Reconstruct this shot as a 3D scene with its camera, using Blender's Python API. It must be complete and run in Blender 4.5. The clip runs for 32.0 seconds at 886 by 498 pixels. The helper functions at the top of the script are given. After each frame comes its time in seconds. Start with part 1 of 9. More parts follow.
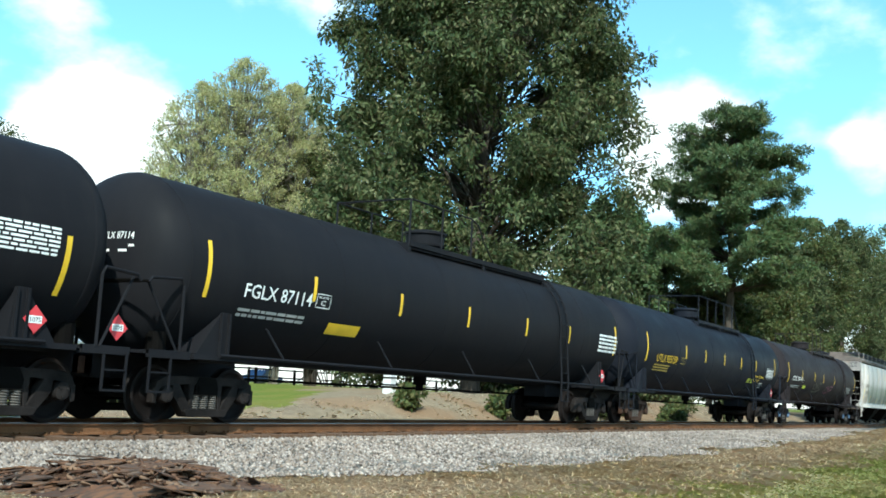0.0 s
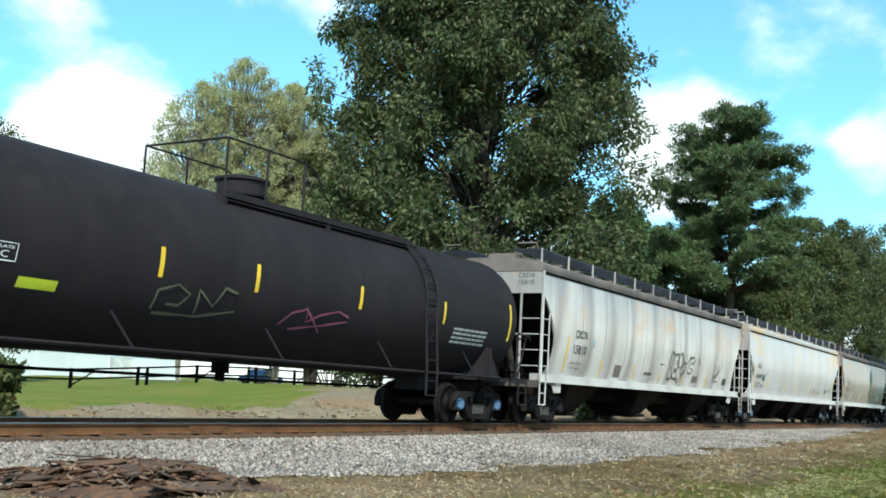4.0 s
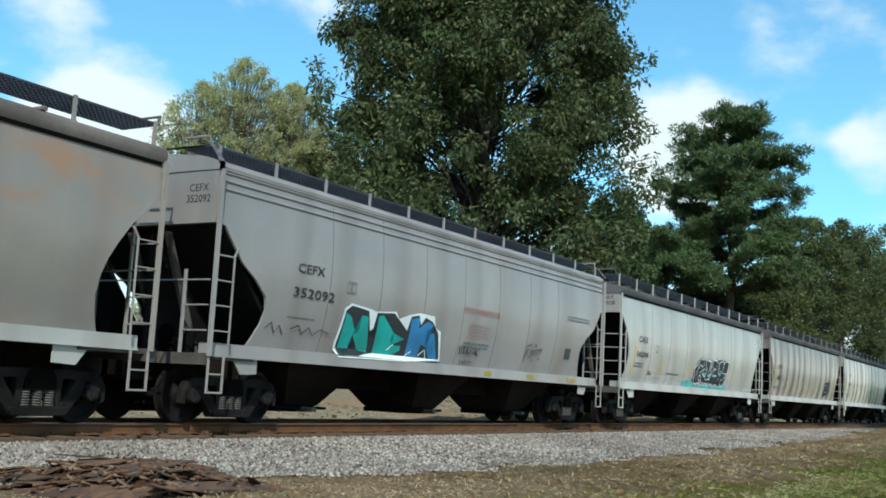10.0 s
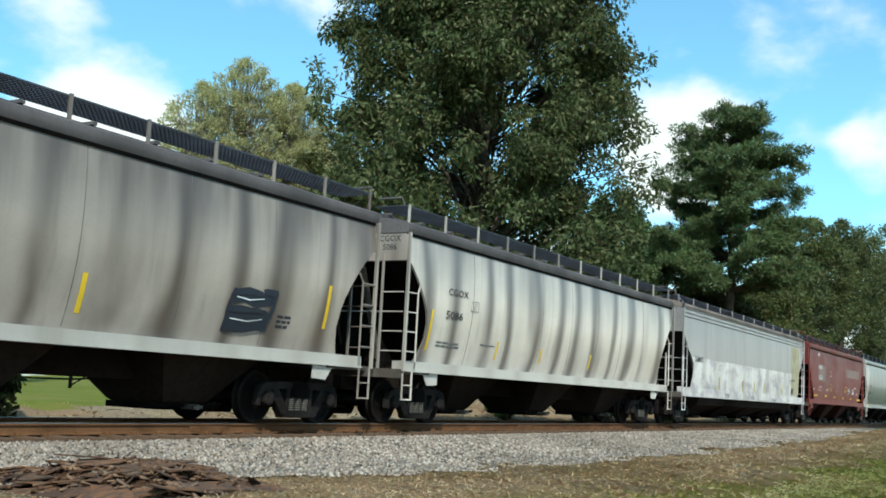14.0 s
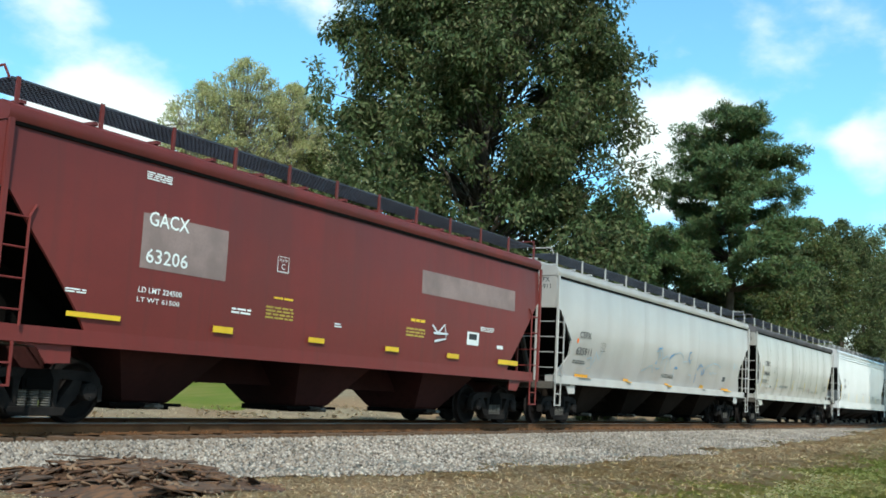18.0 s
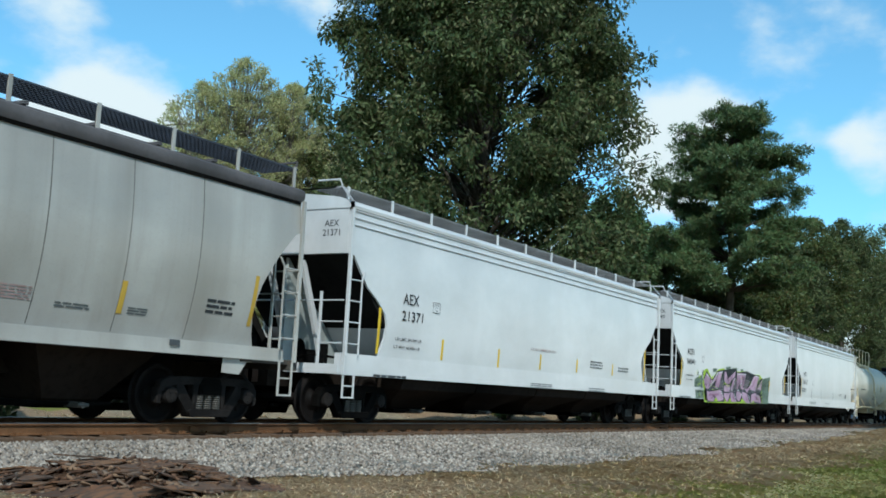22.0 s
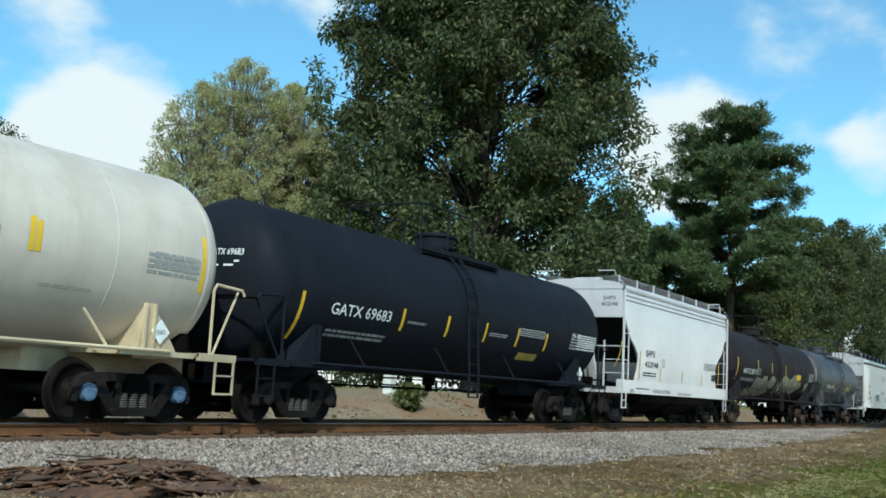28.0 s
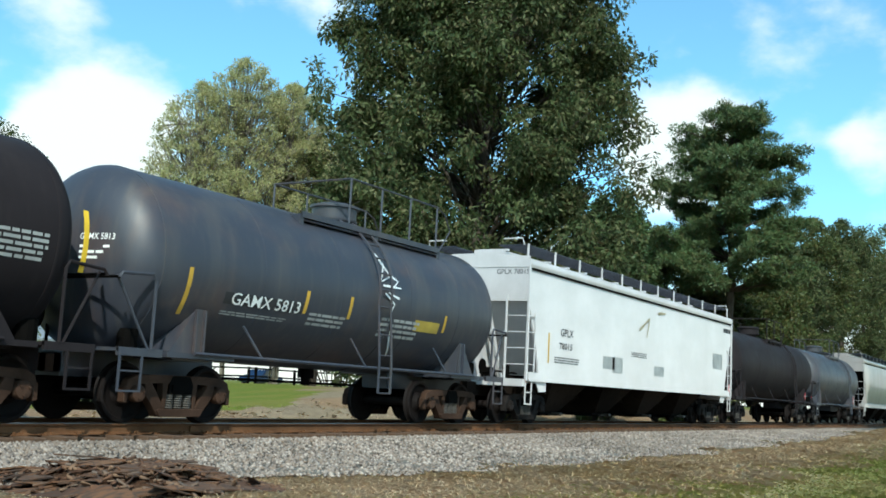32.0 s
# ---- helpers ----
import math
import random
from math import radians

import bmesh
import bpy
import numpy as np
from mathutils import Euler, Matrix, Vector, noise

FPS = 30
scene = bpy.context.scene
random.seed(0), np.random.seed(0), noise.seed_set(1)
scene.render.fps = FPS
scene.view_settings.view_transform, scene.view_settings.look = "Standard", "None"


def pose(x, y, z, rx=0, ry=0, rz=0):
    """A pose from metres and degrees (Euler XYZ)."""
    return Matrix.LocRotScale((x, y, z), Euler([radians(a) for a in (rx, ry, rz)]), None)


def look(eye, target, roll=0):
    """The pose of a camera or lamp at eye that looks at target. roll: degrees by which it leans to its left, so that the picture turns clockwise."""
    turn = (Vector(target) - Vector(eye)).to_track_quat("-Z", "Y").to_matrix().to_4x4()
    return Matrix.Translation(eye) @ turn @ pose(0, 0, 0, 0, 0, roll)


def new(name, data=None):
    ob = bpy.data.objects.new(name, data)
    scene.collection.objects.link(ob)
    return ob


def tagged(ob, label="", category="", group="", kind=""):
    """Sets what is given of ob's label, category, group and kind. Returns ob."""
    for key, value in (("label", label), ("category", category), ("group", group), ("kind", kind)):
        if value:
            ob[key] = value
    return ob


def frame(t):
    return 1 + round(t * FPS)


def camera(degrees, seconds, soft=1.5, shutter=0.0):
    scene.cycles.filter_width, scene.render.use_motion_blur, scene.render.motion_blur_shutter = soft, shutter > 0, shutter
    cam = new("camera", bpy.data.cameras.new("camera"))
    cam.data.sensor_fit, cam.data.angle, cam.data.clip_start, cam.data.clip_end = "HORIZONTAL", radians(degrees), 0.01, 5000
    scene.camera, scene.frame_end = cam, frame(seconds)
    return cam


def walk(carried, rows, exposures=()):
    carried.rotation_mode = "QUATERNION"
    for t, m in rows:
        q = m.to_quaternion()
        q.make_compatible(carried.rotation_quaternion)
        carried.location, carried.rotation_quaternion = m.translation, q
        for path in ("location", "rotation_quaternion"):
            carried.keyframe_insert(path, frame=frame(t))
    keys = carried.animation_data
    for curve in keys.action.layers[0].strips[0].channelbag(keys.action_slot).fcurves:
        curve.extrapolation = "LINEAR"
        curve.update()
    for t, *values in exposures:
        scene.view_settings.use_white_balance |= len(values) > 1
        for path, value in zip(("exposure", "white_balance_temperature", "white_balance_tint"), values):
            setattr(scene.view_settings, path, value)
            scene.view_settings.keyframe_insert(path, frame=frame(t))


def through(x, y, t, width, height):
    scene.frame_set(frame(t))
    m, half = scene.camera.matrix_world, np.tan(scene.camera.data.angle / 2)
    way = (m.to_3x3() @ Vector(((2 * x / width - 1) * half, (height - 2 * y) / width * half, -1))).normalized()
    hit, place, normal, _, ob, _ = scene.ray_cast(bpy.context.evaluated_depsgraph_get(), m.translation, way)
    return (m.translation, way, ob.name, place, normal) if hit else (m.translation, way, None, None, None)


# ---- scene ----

# The eye stands beside a straight single track that runs along x; z = 0 is the low ground.
EYE = (0.0, 0.0, 1.55)
AHEAD = (0.84858, 0.51208, 0.13302)
TRACK_Y, RAIL_Z = 13.233, 0.824
cam = camera(45.48, 32.0, soft=1.7)
STAND = look(EYE, tuple(e + 20 * a for e, a in zip(EYE, AHEAD)), 2.964)
walk(cam, [(0.0, STAND), (32.0, STAND)], exposures=[(0.0, 0.42, 6000, -3), (3.5, 0.33, 6000, -3), (6.0, -0.25, 5850, -3), (11.0, -0.15, 6000, -3), (13.0, -0.05, 6250, -3), (14.5, 0.0, 6250, -3), (19.0, 0.05, 6050, -3), (20.0, -0.07, 5950, -3), (21.5, -0.25, 5850, -3), (23.0, -0.50, 5650, -3),
                                               (25.5, -0.52, 5650, -3), (28.0, -0.3, 5950, -3), (29.0, 0.05, 6100, -3), (30.0, 0.0, 6100, -3), (31.0, -0.06, 6100, -3), (32.0, -0.02, 6100, -3)])

# ---- light ----
SUN = Vector((-0.64, -0.43, 0.635)).normalized()
lamp = new("sun", bpy.data.lights.new("sun", "SUN"))
lamp.data.energy, lamp.data.angle, lamp.data.color = 4.9, radians(0.55), (1.0, 0.95, 0.87)
lamp.matrix_world = look(SUN * 60, (0, 0, 0))

world = bpy.data.worlds.new("sky")
scene.world = world
world.use_nodes = True


def sky_nodes():
    nt = world.node_tree
    nt.nodes.clear()
    N, L = nt.nodes.new, nt.links.new
    out, bg = N("ShaderNodeOutputWorld"), N("ShaderNodeBackground")
    sky = N("ShaderNodeTexSky")
    sky.sky_type, sky.sun_disc = "NISHITA", False
    sky.sun_elevation, sky.sun_rotation = math.asin(SUN.z), math.atan2(SUN.x, SUN.y)
    sky.air_density, sky.dust_density, sky.ozone_density = 1.0, 0.9, 1.5
    co = N("ShaderNodeTexCoord")
    total = None

    def math_node(op, a, b):
        n = N("ShaderNodeMath")
        n.operation = op
        for i, v in enumerate((a, b)):
            if isinstance(v, (int, float)):
                n.inputs[i].default_value = v
            else:
                L(v, n.inputs[i])
        return n.outputs[0]

    stretch = N("ShaderNodeMapping")
    stretch.inputs["Scale"].default_value = (1, 1, 1.7)
    L(co.outputs["Generated"], stretch.inputs["Vector"])
    noise_tex = N("ShaderNodeTexNoise")
    noise_tex.inputs["Scale"].default_value, noise_tex.inputs["Detail"].default_value = 8.0, 9
    noise_tex.inputs["Roughness"].default_value = 0.52
    L(stretch.outputs[0], noise_tex.inputs["Vector"])
    total = noise_tex.outputs[0]
    # the banks of cloud: direction, cosine width, weight
    for way, size, weight in CLOUDS:
        dot = N("ShaderNodeVectorMath")
        dot.operation = "DOT_PRODUCT"
        L(co.outputs["Generated"], dot.inputs[0])
        dot.inputs[1].default_value = Vector(way).normalized()
        ramp = N("ShaderNodeMapRange")
        ramp.interpolation_type = "SMOOTHSTEP"
        ramp.inputs["From Min"].default_value, ramp.inputs["From Max"].default_value = math.cos(radians(size)), 1.0
        ramp.inputs["To Min"].default_value, ramp.inputs["To Max"].default_value = 0.0, weight
        L(dot.outputs["Value"], ramp.inputs["Value"])
        total = math_node("ADD", total, ramp.outputs[0])
    cover = N("ShaderNodeMapRange")
    cover.interpolation_type = "SMOOTHSTEP"
    cover.inputs["From Min"].default_value, cover.inputs["From Max"].default_value = 0.50, 0.78
    L(total, cover.inputs["Value"])
    mix = N("ShaderNodeMix")
    mix.data_type = "RGBA"
    veil = N("ShaderNodeMapRange")
    veil.inputs["To Min"].default_value = 0.04
    L(cover.outputs[0], veil.inputs["Value"])
    L(veil.outputs[0], mix.inputs[0])
    tone = N("ShaderNodeMix")
    tone.data_type, tone.blend_type = "RGBA", "MULTIPLY"
    tone.inputs[0].default_value = 1.0
    L(sky.outputs[0], tone.inputs[6])
    tone.inputs[7].default_value = (0.95, 1.45, 1.52, 1)
    L(tone.outputs[2], mix.inputs[6])
    mix.inputs[7].default_value = (7.4, 7.5, 7.6, 1)
    # pale haze towards the horizon, all round
    sepz = N("ShaderNodeSeparateXYZ")
    L(co.outputs["Generated"], sepz.inputs[0])
    low = N("ShaderNodeMapRange")
    low.interpolation_type = "SMOOTHSTEP"
    low.inputs["From Min"].default_value, low.inputs["From Max"].default_value = 0.17, 0.03
    low.inputs["To Min"].default_value, low.inputs["To Max"].default_value = 0.0, 0.85
    L(sepz.outputs[2], low.inputs["Value"])
    hazy = N("ShaderNodeMix")
    hazy.data_type = "RGBA"
    L(low.outputs[0], hazy.inputs[0])
    L(mix.outputs[2], hazy.inputs[6])
    hazy.inputs[7].default_value = (8.4, 7.8, 7.4, 1)
    L(hazy.outputs[2], bg.inputs["Color"])
    bg.inputs["Strength"].default_value = 0.15
    L(bg.outputs[0], out.inputs["Surface"])


CLOUDS = [((0.633, 0.745, 0.205), 5.5, 0.42), ((0.60, 0.75, 0.16), 5.0, 0.30), ((0.571, 0.759, 0.322), 3.5, 0.12), ((0.921, 0.304, 0.235), 4.6, 0.36), ((0.93, 0.322, 0.17), 3.0, 0.2),
          ((0.913, 0.242, 0.335), 5.0, 0.05), ((0.945, 0.176, 0.274), 6.0, 0.07), ((0.963, 0.15, 0.226), 2.6, 0.24), ((0.666, 0.672, 0.335), 3.0, 0.12)]
sky_nodes()


# ---- materials ----
def shader(name):
    m = bpy.data.materials.new(name)
    m.use_nodes = True
    nt = m.node_tree
    b = nt.nodes["Principled BSDF"]
    return m, nt, b


def coords(nt, scale=(1, 1, 1), generated=False, offset=(0, 0, 0)):
    c, mp = nt.nodes.new("ShaderNodeTexCoord"), nt.nodes.new("ShaderNodeMapping")
    mp.inputs["Scale"].default_value = scale
    mp.inputs["Location"].default_value = offset
    nt.links.new(c.outputs["Object"], mp.inputs["Vector"])
    return mp.outputs[0]


def noise_of(nt, vec, scale, detail=4, rough=0.55):
    n = nt.nodes.new("ShaderNodeTexNoise")
    n.inputs["Scale"].default_value, n.inputs["Detail"].default_value, n.inputs["Roughness"].default_value = scale, detail, rough
    nt.links.new(vec, n.inputs["Vector"])
    return n.outputs[0]


def ranged(nt, val, a, b, c=0.0, d=1.0, smooth=True):
    r = nt.nodes.new("ShaderNodeMapRange")
    if smooth:
        r.interpolation_type = "SMOOTHSTEP"
    for i, v in zip(("From Min", "From Max", "To Min", "To Max"), (a, b, c, d)):
        r.inputs[i].default_value = v
    nt.links.new(val, r.inputs["Value"])
    return r.outputs[0]


def mixed(nt, fac, a, b, mode="MIX"):
    m = nt.nodes.new("ShaderNodeMix")
    m.data_type, m.blend_type = "RGBA", mode
    for sock, v in ((m.inputs[0], fac), (m.inputs[6], a), (m.inputs[7], b)):
        if isinstance(v, (int, float)):
            sock.default_value = v
        elif isinstance(v, tuple):
            sock.default_value = (*v, 1) if len(v) == 3 else v
        else:
            nt.links.new(v, sock)
    return m.outputs[2]


def times(nt, a, b):
    n = nt.nodes.new("ShaderNodeMath")
    n.operation = "MULTIPLY"
    for i, v in enumerate((a, b)):
        if isinstance(v, (int, float)):
            n.inputs[i].default_value = v
        else:
            nt.links.new(v, n.inputs[i])
    return n.outputs[0]


def bumped(nt, b, height, strength=0.3, distance=0.02):
    n = nt.nodes.new("ShaderNodeBump")
    n.inputs["Strength"].default_value, n.inputs["Distance"].default_value = strength, distance
    nt.links.new(height, n.inputs["Height"])
    nt.links.new(n.outputs[0], b.inputs["Normal"])


def plain(name, col, rough=0.6, metal=0.0, vary=0.25, scale=6.0, bump=0.15, spec=0.5):
    """A surface of one paint or metal with grain at two scales."""
    m, nt, b = shader(name)
    v = coords(nt)
    big, fine = noise_of(nt, v, scale * 0.25), noise_of(nt, v, scale * 5)
    dark = tuple(c * (1 - vary) for c in col)
    light = tuple(min(1, c * (1 + vary * 0.6)) for c in col)
    c1 = mixed(nt, ranged(nt, big, 0.3, 0.7), dark, light)
    c2 = mixed(nt, times(nt, ranged(nt, fine, 0.45, 0.75), 0.5), c1, dark)
    nt.links.new(c2, b.inputs["Base Color"])
    b.inputs["Roughness"].default_value, b.inputs["Metallic"].default_value = rough, metal
    b.inputs["Specular IOR Level"].default_value = spec
    if bump:
        bumped(nt, b, fine, bump, 0.004)
    return m


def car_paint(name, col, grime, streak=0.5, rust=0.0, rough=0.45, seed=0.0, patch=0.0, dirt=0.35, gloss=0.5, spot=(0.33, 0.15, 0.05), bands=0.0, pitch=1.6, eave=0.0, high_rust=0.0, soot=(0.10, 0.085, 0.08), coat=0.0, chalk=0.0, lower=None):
    """Weathered freight car paint: run-down streaks, road dirt, rust blooms and old patches."""
    m, nt, b = shader(name)
    s = (seed * 3.1, seed * 1.7, seed * 0.9)
    down = noise_of(nt, coords(nt, (1.0, 1.0, 0.05), offset=s), 1.5, 5, 0.6)
    thin = noise_of(nt, coords(nt, (1.0, 1.0, 0.02), offset=s), 6.0, 3, 0.5)
    cloud = noise_of(nt, coords(nt, (0.5, 1, 0.8), offset=s), 1.1, 6, 0.6)
    fine = noise_of(nt, coords(nt, offset=s), 26.0, 4, 0.6)
    c = mixed(nt, ranged(nt, cloud, 0.3, 0.75), tuple(x * 0.86 for x in col), tuple(min(1, x * 1.06) for x in col))
    sep = nt.nodes.new("ShaderNodeSeparateXYZ")
    nt.links.new(coords(nt), sep.inputs[0])
    if lower:
        # a newer coat on the lower half, flaking in patches
        rim = nt.nodes.new("ShaderNodeMath")
        rim.operation = "MULTIPLY_ADD"
        nt.links.new(noise_of(nt, coords(nt, (1.5, 1, 1.5), offset=s), 2.0, 4), rim.inputs[0])
        rim.inputs[1].default_value = 0.10
        nt.links.new(sep.outputs[2], rim.inputs[2])
        half = ranged(nt, rim.outputs[0], lower[0] + 0.05, lower[0] + 0.09, 1.0, 0.0)
        worn = ranged(nt, noise_of(nt, coords(nt, (0.8, 1, 1.1), offset=(3, 1, seed)), 1.5, 6, 0.65), 0.42, 0.64)
        c = mixed(nt, half, c, mixed(nt, worn, lower[1], lower[2]))
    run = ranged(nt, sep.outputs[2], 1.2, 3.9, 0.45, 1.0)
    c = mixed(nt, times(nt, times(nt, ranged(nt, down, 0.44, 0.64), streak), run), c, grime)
    c = mixed(nt, times(nt, ranged(nt, thin, 0.52, 0.70), streak * 0.6), c, grime)
    c = mixed(nt, times(nt, ranged(nt, fine, 0.5, 0.8), dirt * 0.5), c, tuple(x * 0.7 for x in grime))
    if bands:
        # soot that wind leaves along the panel seams, plus painted shading for bulged panels
        wob = nt.nodes.new("ShaderNodeMath")
        wob.operation = "MULTIPLY_ADD"
        nt.links.new(noise_of(nt, coords(nt, (0.6, 1, 0.15), offset=s), 1.0, 2), wob.inputs[0])
        wob.inputs[1].default_value = 1.3 * pitch
        nt.links.new(sep.outputs[0], wob.inputs[2])
        saw = nt.nodes.new("ShaderNodeMath")
        saw.operation = "PINGPONG"
        nt.links.new(wob.outputs[0], saw.inputs[0])
        saw.inputs[1].default_value = pitch / 2
        wide = ranged(nt, saw.outputs[0], 0.0, pitch * 0.36, 1.0, 0.0)
        amount = ranged(nt, noise_of(nt, coords(nt, (0.55, 1, 0.10), offset=(seed, 2, seed)), 1.0, 3), 0.28, 0.46, 0.25)
        c = mixed(nt, times(nt, times(nt, wide, amount), bands), c, soot)
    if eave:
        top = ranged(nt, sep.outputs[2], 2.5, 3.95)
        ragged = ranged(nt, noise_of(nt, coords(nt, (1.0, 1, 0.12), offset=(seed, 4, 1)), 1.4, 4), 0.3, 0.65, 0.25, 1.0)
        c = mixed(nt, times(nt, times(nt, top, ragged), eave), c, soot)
    if high_rust:
        hi = ranged(nt, sep.outputs[2], 2.2, 3.3)
        blot = ranged(nt, noise_of(nt, coords(nt, (0.45, 1, 0.9), offset=(seed * 2, 1, seed)), 1.1, 5, 0.6), 0.50, 0.68)
        c = mixed(nt, times(nt, times(nt, blot, hi), high_rust), c, spot)
    if patch:
        pale = ranged(nt, noise_of(nt, coords(nt, (0.35, 1, 1.3), offset=(seed * 7, 0, 3)), 1.3, 5, 0.65), 0.52, 0.60)
        c = mixed(nt, times(nt, pale, patch), c, tuple(min(1, x * 1.3) for x in col))
    if rust:
        rr = ranged(nt, noise_of(nt, coords(nt, (0.5, 1, 0.55), offset=(seed * 5, 1, seed)), 1.0, 6, 0.62), 0.48, 0.72)
        c = mixed(nt, times(nt, rr, rust), c, spot)
    nt.links.new(c, b.inputs["Base Color"])
    b.inputs["Specular IOR Level"].default_value = gloss
    nt.links.new(ranged(nt, cloud, 0.2, 0.8, rough - 0.08, rough + 0.15, False), b.inputs["Roughness"])
    b.inputs["Coat Weight"].default_value, b.inputs["Coat Roughness"].default_value = coat, 0.22
    b.inputs["Diffuse Roughness"].default_value = chalk
    dent = noise_of(nt, coords(nt, (0.9, 1, 0.28), offset=s), 1.3, 3, 0.5)
    bumped(nt, b, times(nt, dent, cloud), 0.35, 0.05)
    return m


def ground_mat(name, cols, scale=1.0, bump=0.4, rough=0.95, fleck=0.6, green=None):
    m, nt, b = shader(name)
    v = coords(nt)
    a, f, g = noise_of(nt, v, 0.25 * scale, 5), noise_of(nt, v, 2.2 * scale, 6, 0.65), noise_of(nt, v, 14 * scale, 5, 0.7)
    c = mixed(nt, ranged(nt, f, 0.35, 0.68), cols[0], cols[1])
    c = mixed(nt, ranged(nt, a, 0.42, 0.62), c, cols[2])
    c = mixed(nt, times(nt, ranged(nt, g, 0.45, 0.7), fleck), c, tuple(x * 0.5 for x in cols[0]))
    if green:
        # green lawn towards the low ground, with a ragged edge
        sep = nt.nodes.new("ShaderNodeSeparateXYZ")
        nt.links.new(v, sep.inputs[0])
        line = nt.nodes.new("ShaderNodeMath")
        line.operation = "MULTIPLY_ADD"
        nt.links.new(sep.outputs[0], line.inputs[0])
        line.inputs[1].default_value = -0.07
        nt.links.new(sep.outputs[1], line.inputs[2])
        rag = nt.nodes.new("ShaderNodeMath")
        rag.operation = "MULTIPLY_ADD"
        nt.links.new(noise_of(nt, v, 0.5, 5, 0.6), rag.inputs[0])
        rag.inputs[1].default_value = 2.4
        nt.links.new(line.outputs[0], rag.inputs[2])
        c = mixed(nt, times(nt, ranged(nt, rag.outputs[0], 5.4, 3.4), ranged(nt, noise_of(nt, v, 1.6, 4), 0.25, 0.5, 0.45, 1.0)), c, green)
    nt.links.new(c, b.inputs["Base Color"])
    b.inputs["Roughness"].default_value = rough
    b.inputs["Specular IOR Level"].default_value = 0.1
    bumped(nt, b, g, bump, 0.05)
    return m


def island_mat(name, cols, rough=0.7, through=0.0, spec=0.3, patchy=0.6, tint=(0.55, 0.55, 0.55)):
    """Many small pieces in one mesh, each with its own tone."""
    m, nt, b = shader(name)
    geo = nt.nodes.new("ShaderNodeNewGeometry")
    ramp = nt.nodes.new("ShaderNodeValToRGB")
    nt.links.new(geo.outputs["Random Per Island"], ramp.inputs[0])
    el = ramp.color_ramp.elements
    while len(el) < len(cols):
        el.new(0.5)
    for i, c in enumerate(cols):
        el[i].position, el[i].color = i / max(1, len(cols) - 1), (*c, 1)
    n = noise_of(nt, coords(nt), 0.35, 3)
    c = mixed(nt, ranged(nt, n, 0.3, 0.7), ramp.outputs[0], mixed(nt, patchy, ramp.outputs[0], tint, "MULTIPLY"))
    nt.links.new(c, b.inputs["Base Color"])
    b.inputs["Roughness"].default_value = rough
    b.inputs["Specular IOR Level"].default_value = spec
    if through:
        t = nt.nodes.new("ShaderNodeBsdfTranslucent")
        ms = nt.nodes.new("ShaderNodeMixShader")
        ms.inputs[0].default_value = through
        nt.links.new(c, t.inputs["Color"])
        nt.links.new(b.outputs[0], ms.inputs[1])
        nt.links.new(t.outputs[0], ms.inputs[2])
        nt.links.new(ms.outputs[0], nt.nodes["Material Output"].inputs["Surface"])
    return m


M = {}
M["grass"] = ground_mat("grass_ground", ((0.37, 0.26, 0.165), (0.46, 0.335, 0.22), (0.31, 0.235, 0.13)), 2.0, 0.3, fleck=0.2, green=(0.125, 0.125, 0.034))
M["lawn"] = ground_mat("lawn", ((0.11, 0.14, 0.022), (0.15, 0.175, 0.03), (0.175, 0.165, 0.04)), 2.0, 0.5, fleck=0.35)
M["dirt"] = ground_mat("dirt", ((0.21, 0.158, 0.105), (0.29, 0.23, 0.155), (0.25, 0.165, 0.10)), 1.4)
M["ballast_bed"] = ground_mat("ballast_bed", ((0.16, 0.15, 0.135), (0.25, 0.235, 0.21), (0.21, 0.185, 0.155)), 6.0, 0.8)
M["stone"] = island_mat("stone", ((0.085, 0.068, 0.060), (0.295, 0.24, 0.205), (0.245, 0.182, 0.14), (0.47, 0.395, 0.34), (0.165, 0.138, 0.123)), 0.9, spec=0.15)
M["rail"] = plain("rusty_rail", (0.135, 0.062, 0.028), 0.85, 0.0, 0.4, 5.0, 0.3, 0.2)
M["grimy"] = plain("grimy_end_platform", (0.085, 0.07, 0.06), 0.8, 0.0, 0.5, 3.0, 0.3, 0.2)
M["railhead"] = plain("worn_rail_head", (0.34, 0.32, 0.30), 0.32, 0.9, 0.2)
M["tie"] = plain("tie_wood", (0.105, 0.058, 0.034), 0.9, 0, 0.4, 4.0, 0.5)
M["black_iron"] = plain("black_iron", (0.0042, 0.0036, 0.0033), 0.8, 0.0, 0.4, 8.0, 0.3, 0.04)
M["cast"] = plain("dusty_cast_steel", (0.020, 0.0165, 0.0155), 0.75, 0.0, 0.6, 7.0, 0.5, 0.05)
M["cast_red"] = plain("rusty_cast_steel", (0.055, 0.030, 0.020), 0.8, 0.0, 0.45, 7.0, 0.5, 0.12)
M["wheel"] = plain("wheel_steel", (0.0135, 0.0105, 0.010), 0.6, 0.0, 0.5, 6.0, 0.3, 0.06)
M["tread"] = plain("polished_tread", (0.5, 0.48, 0.46), 0.25, 1.0, 0.15)
M["spring"] = plain("spring_steel", (0.10, 0.088, 0.078), 0.6, 0.2, 0.3)
M["cap"] = plain("bearing_cap_blue", (0.10, 0.16, 0.26), 0.6, 0.1, 0.3)
# very dark brown for bays, floor sheets and centre sills
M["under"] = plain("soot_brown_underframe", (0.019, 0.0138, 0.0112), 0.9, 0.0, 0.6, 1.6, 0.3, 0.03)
M["grating"] = plain("galvanised_grating", (0.045, 0.050, 0.070), 0.7, 0.2, 0.3)
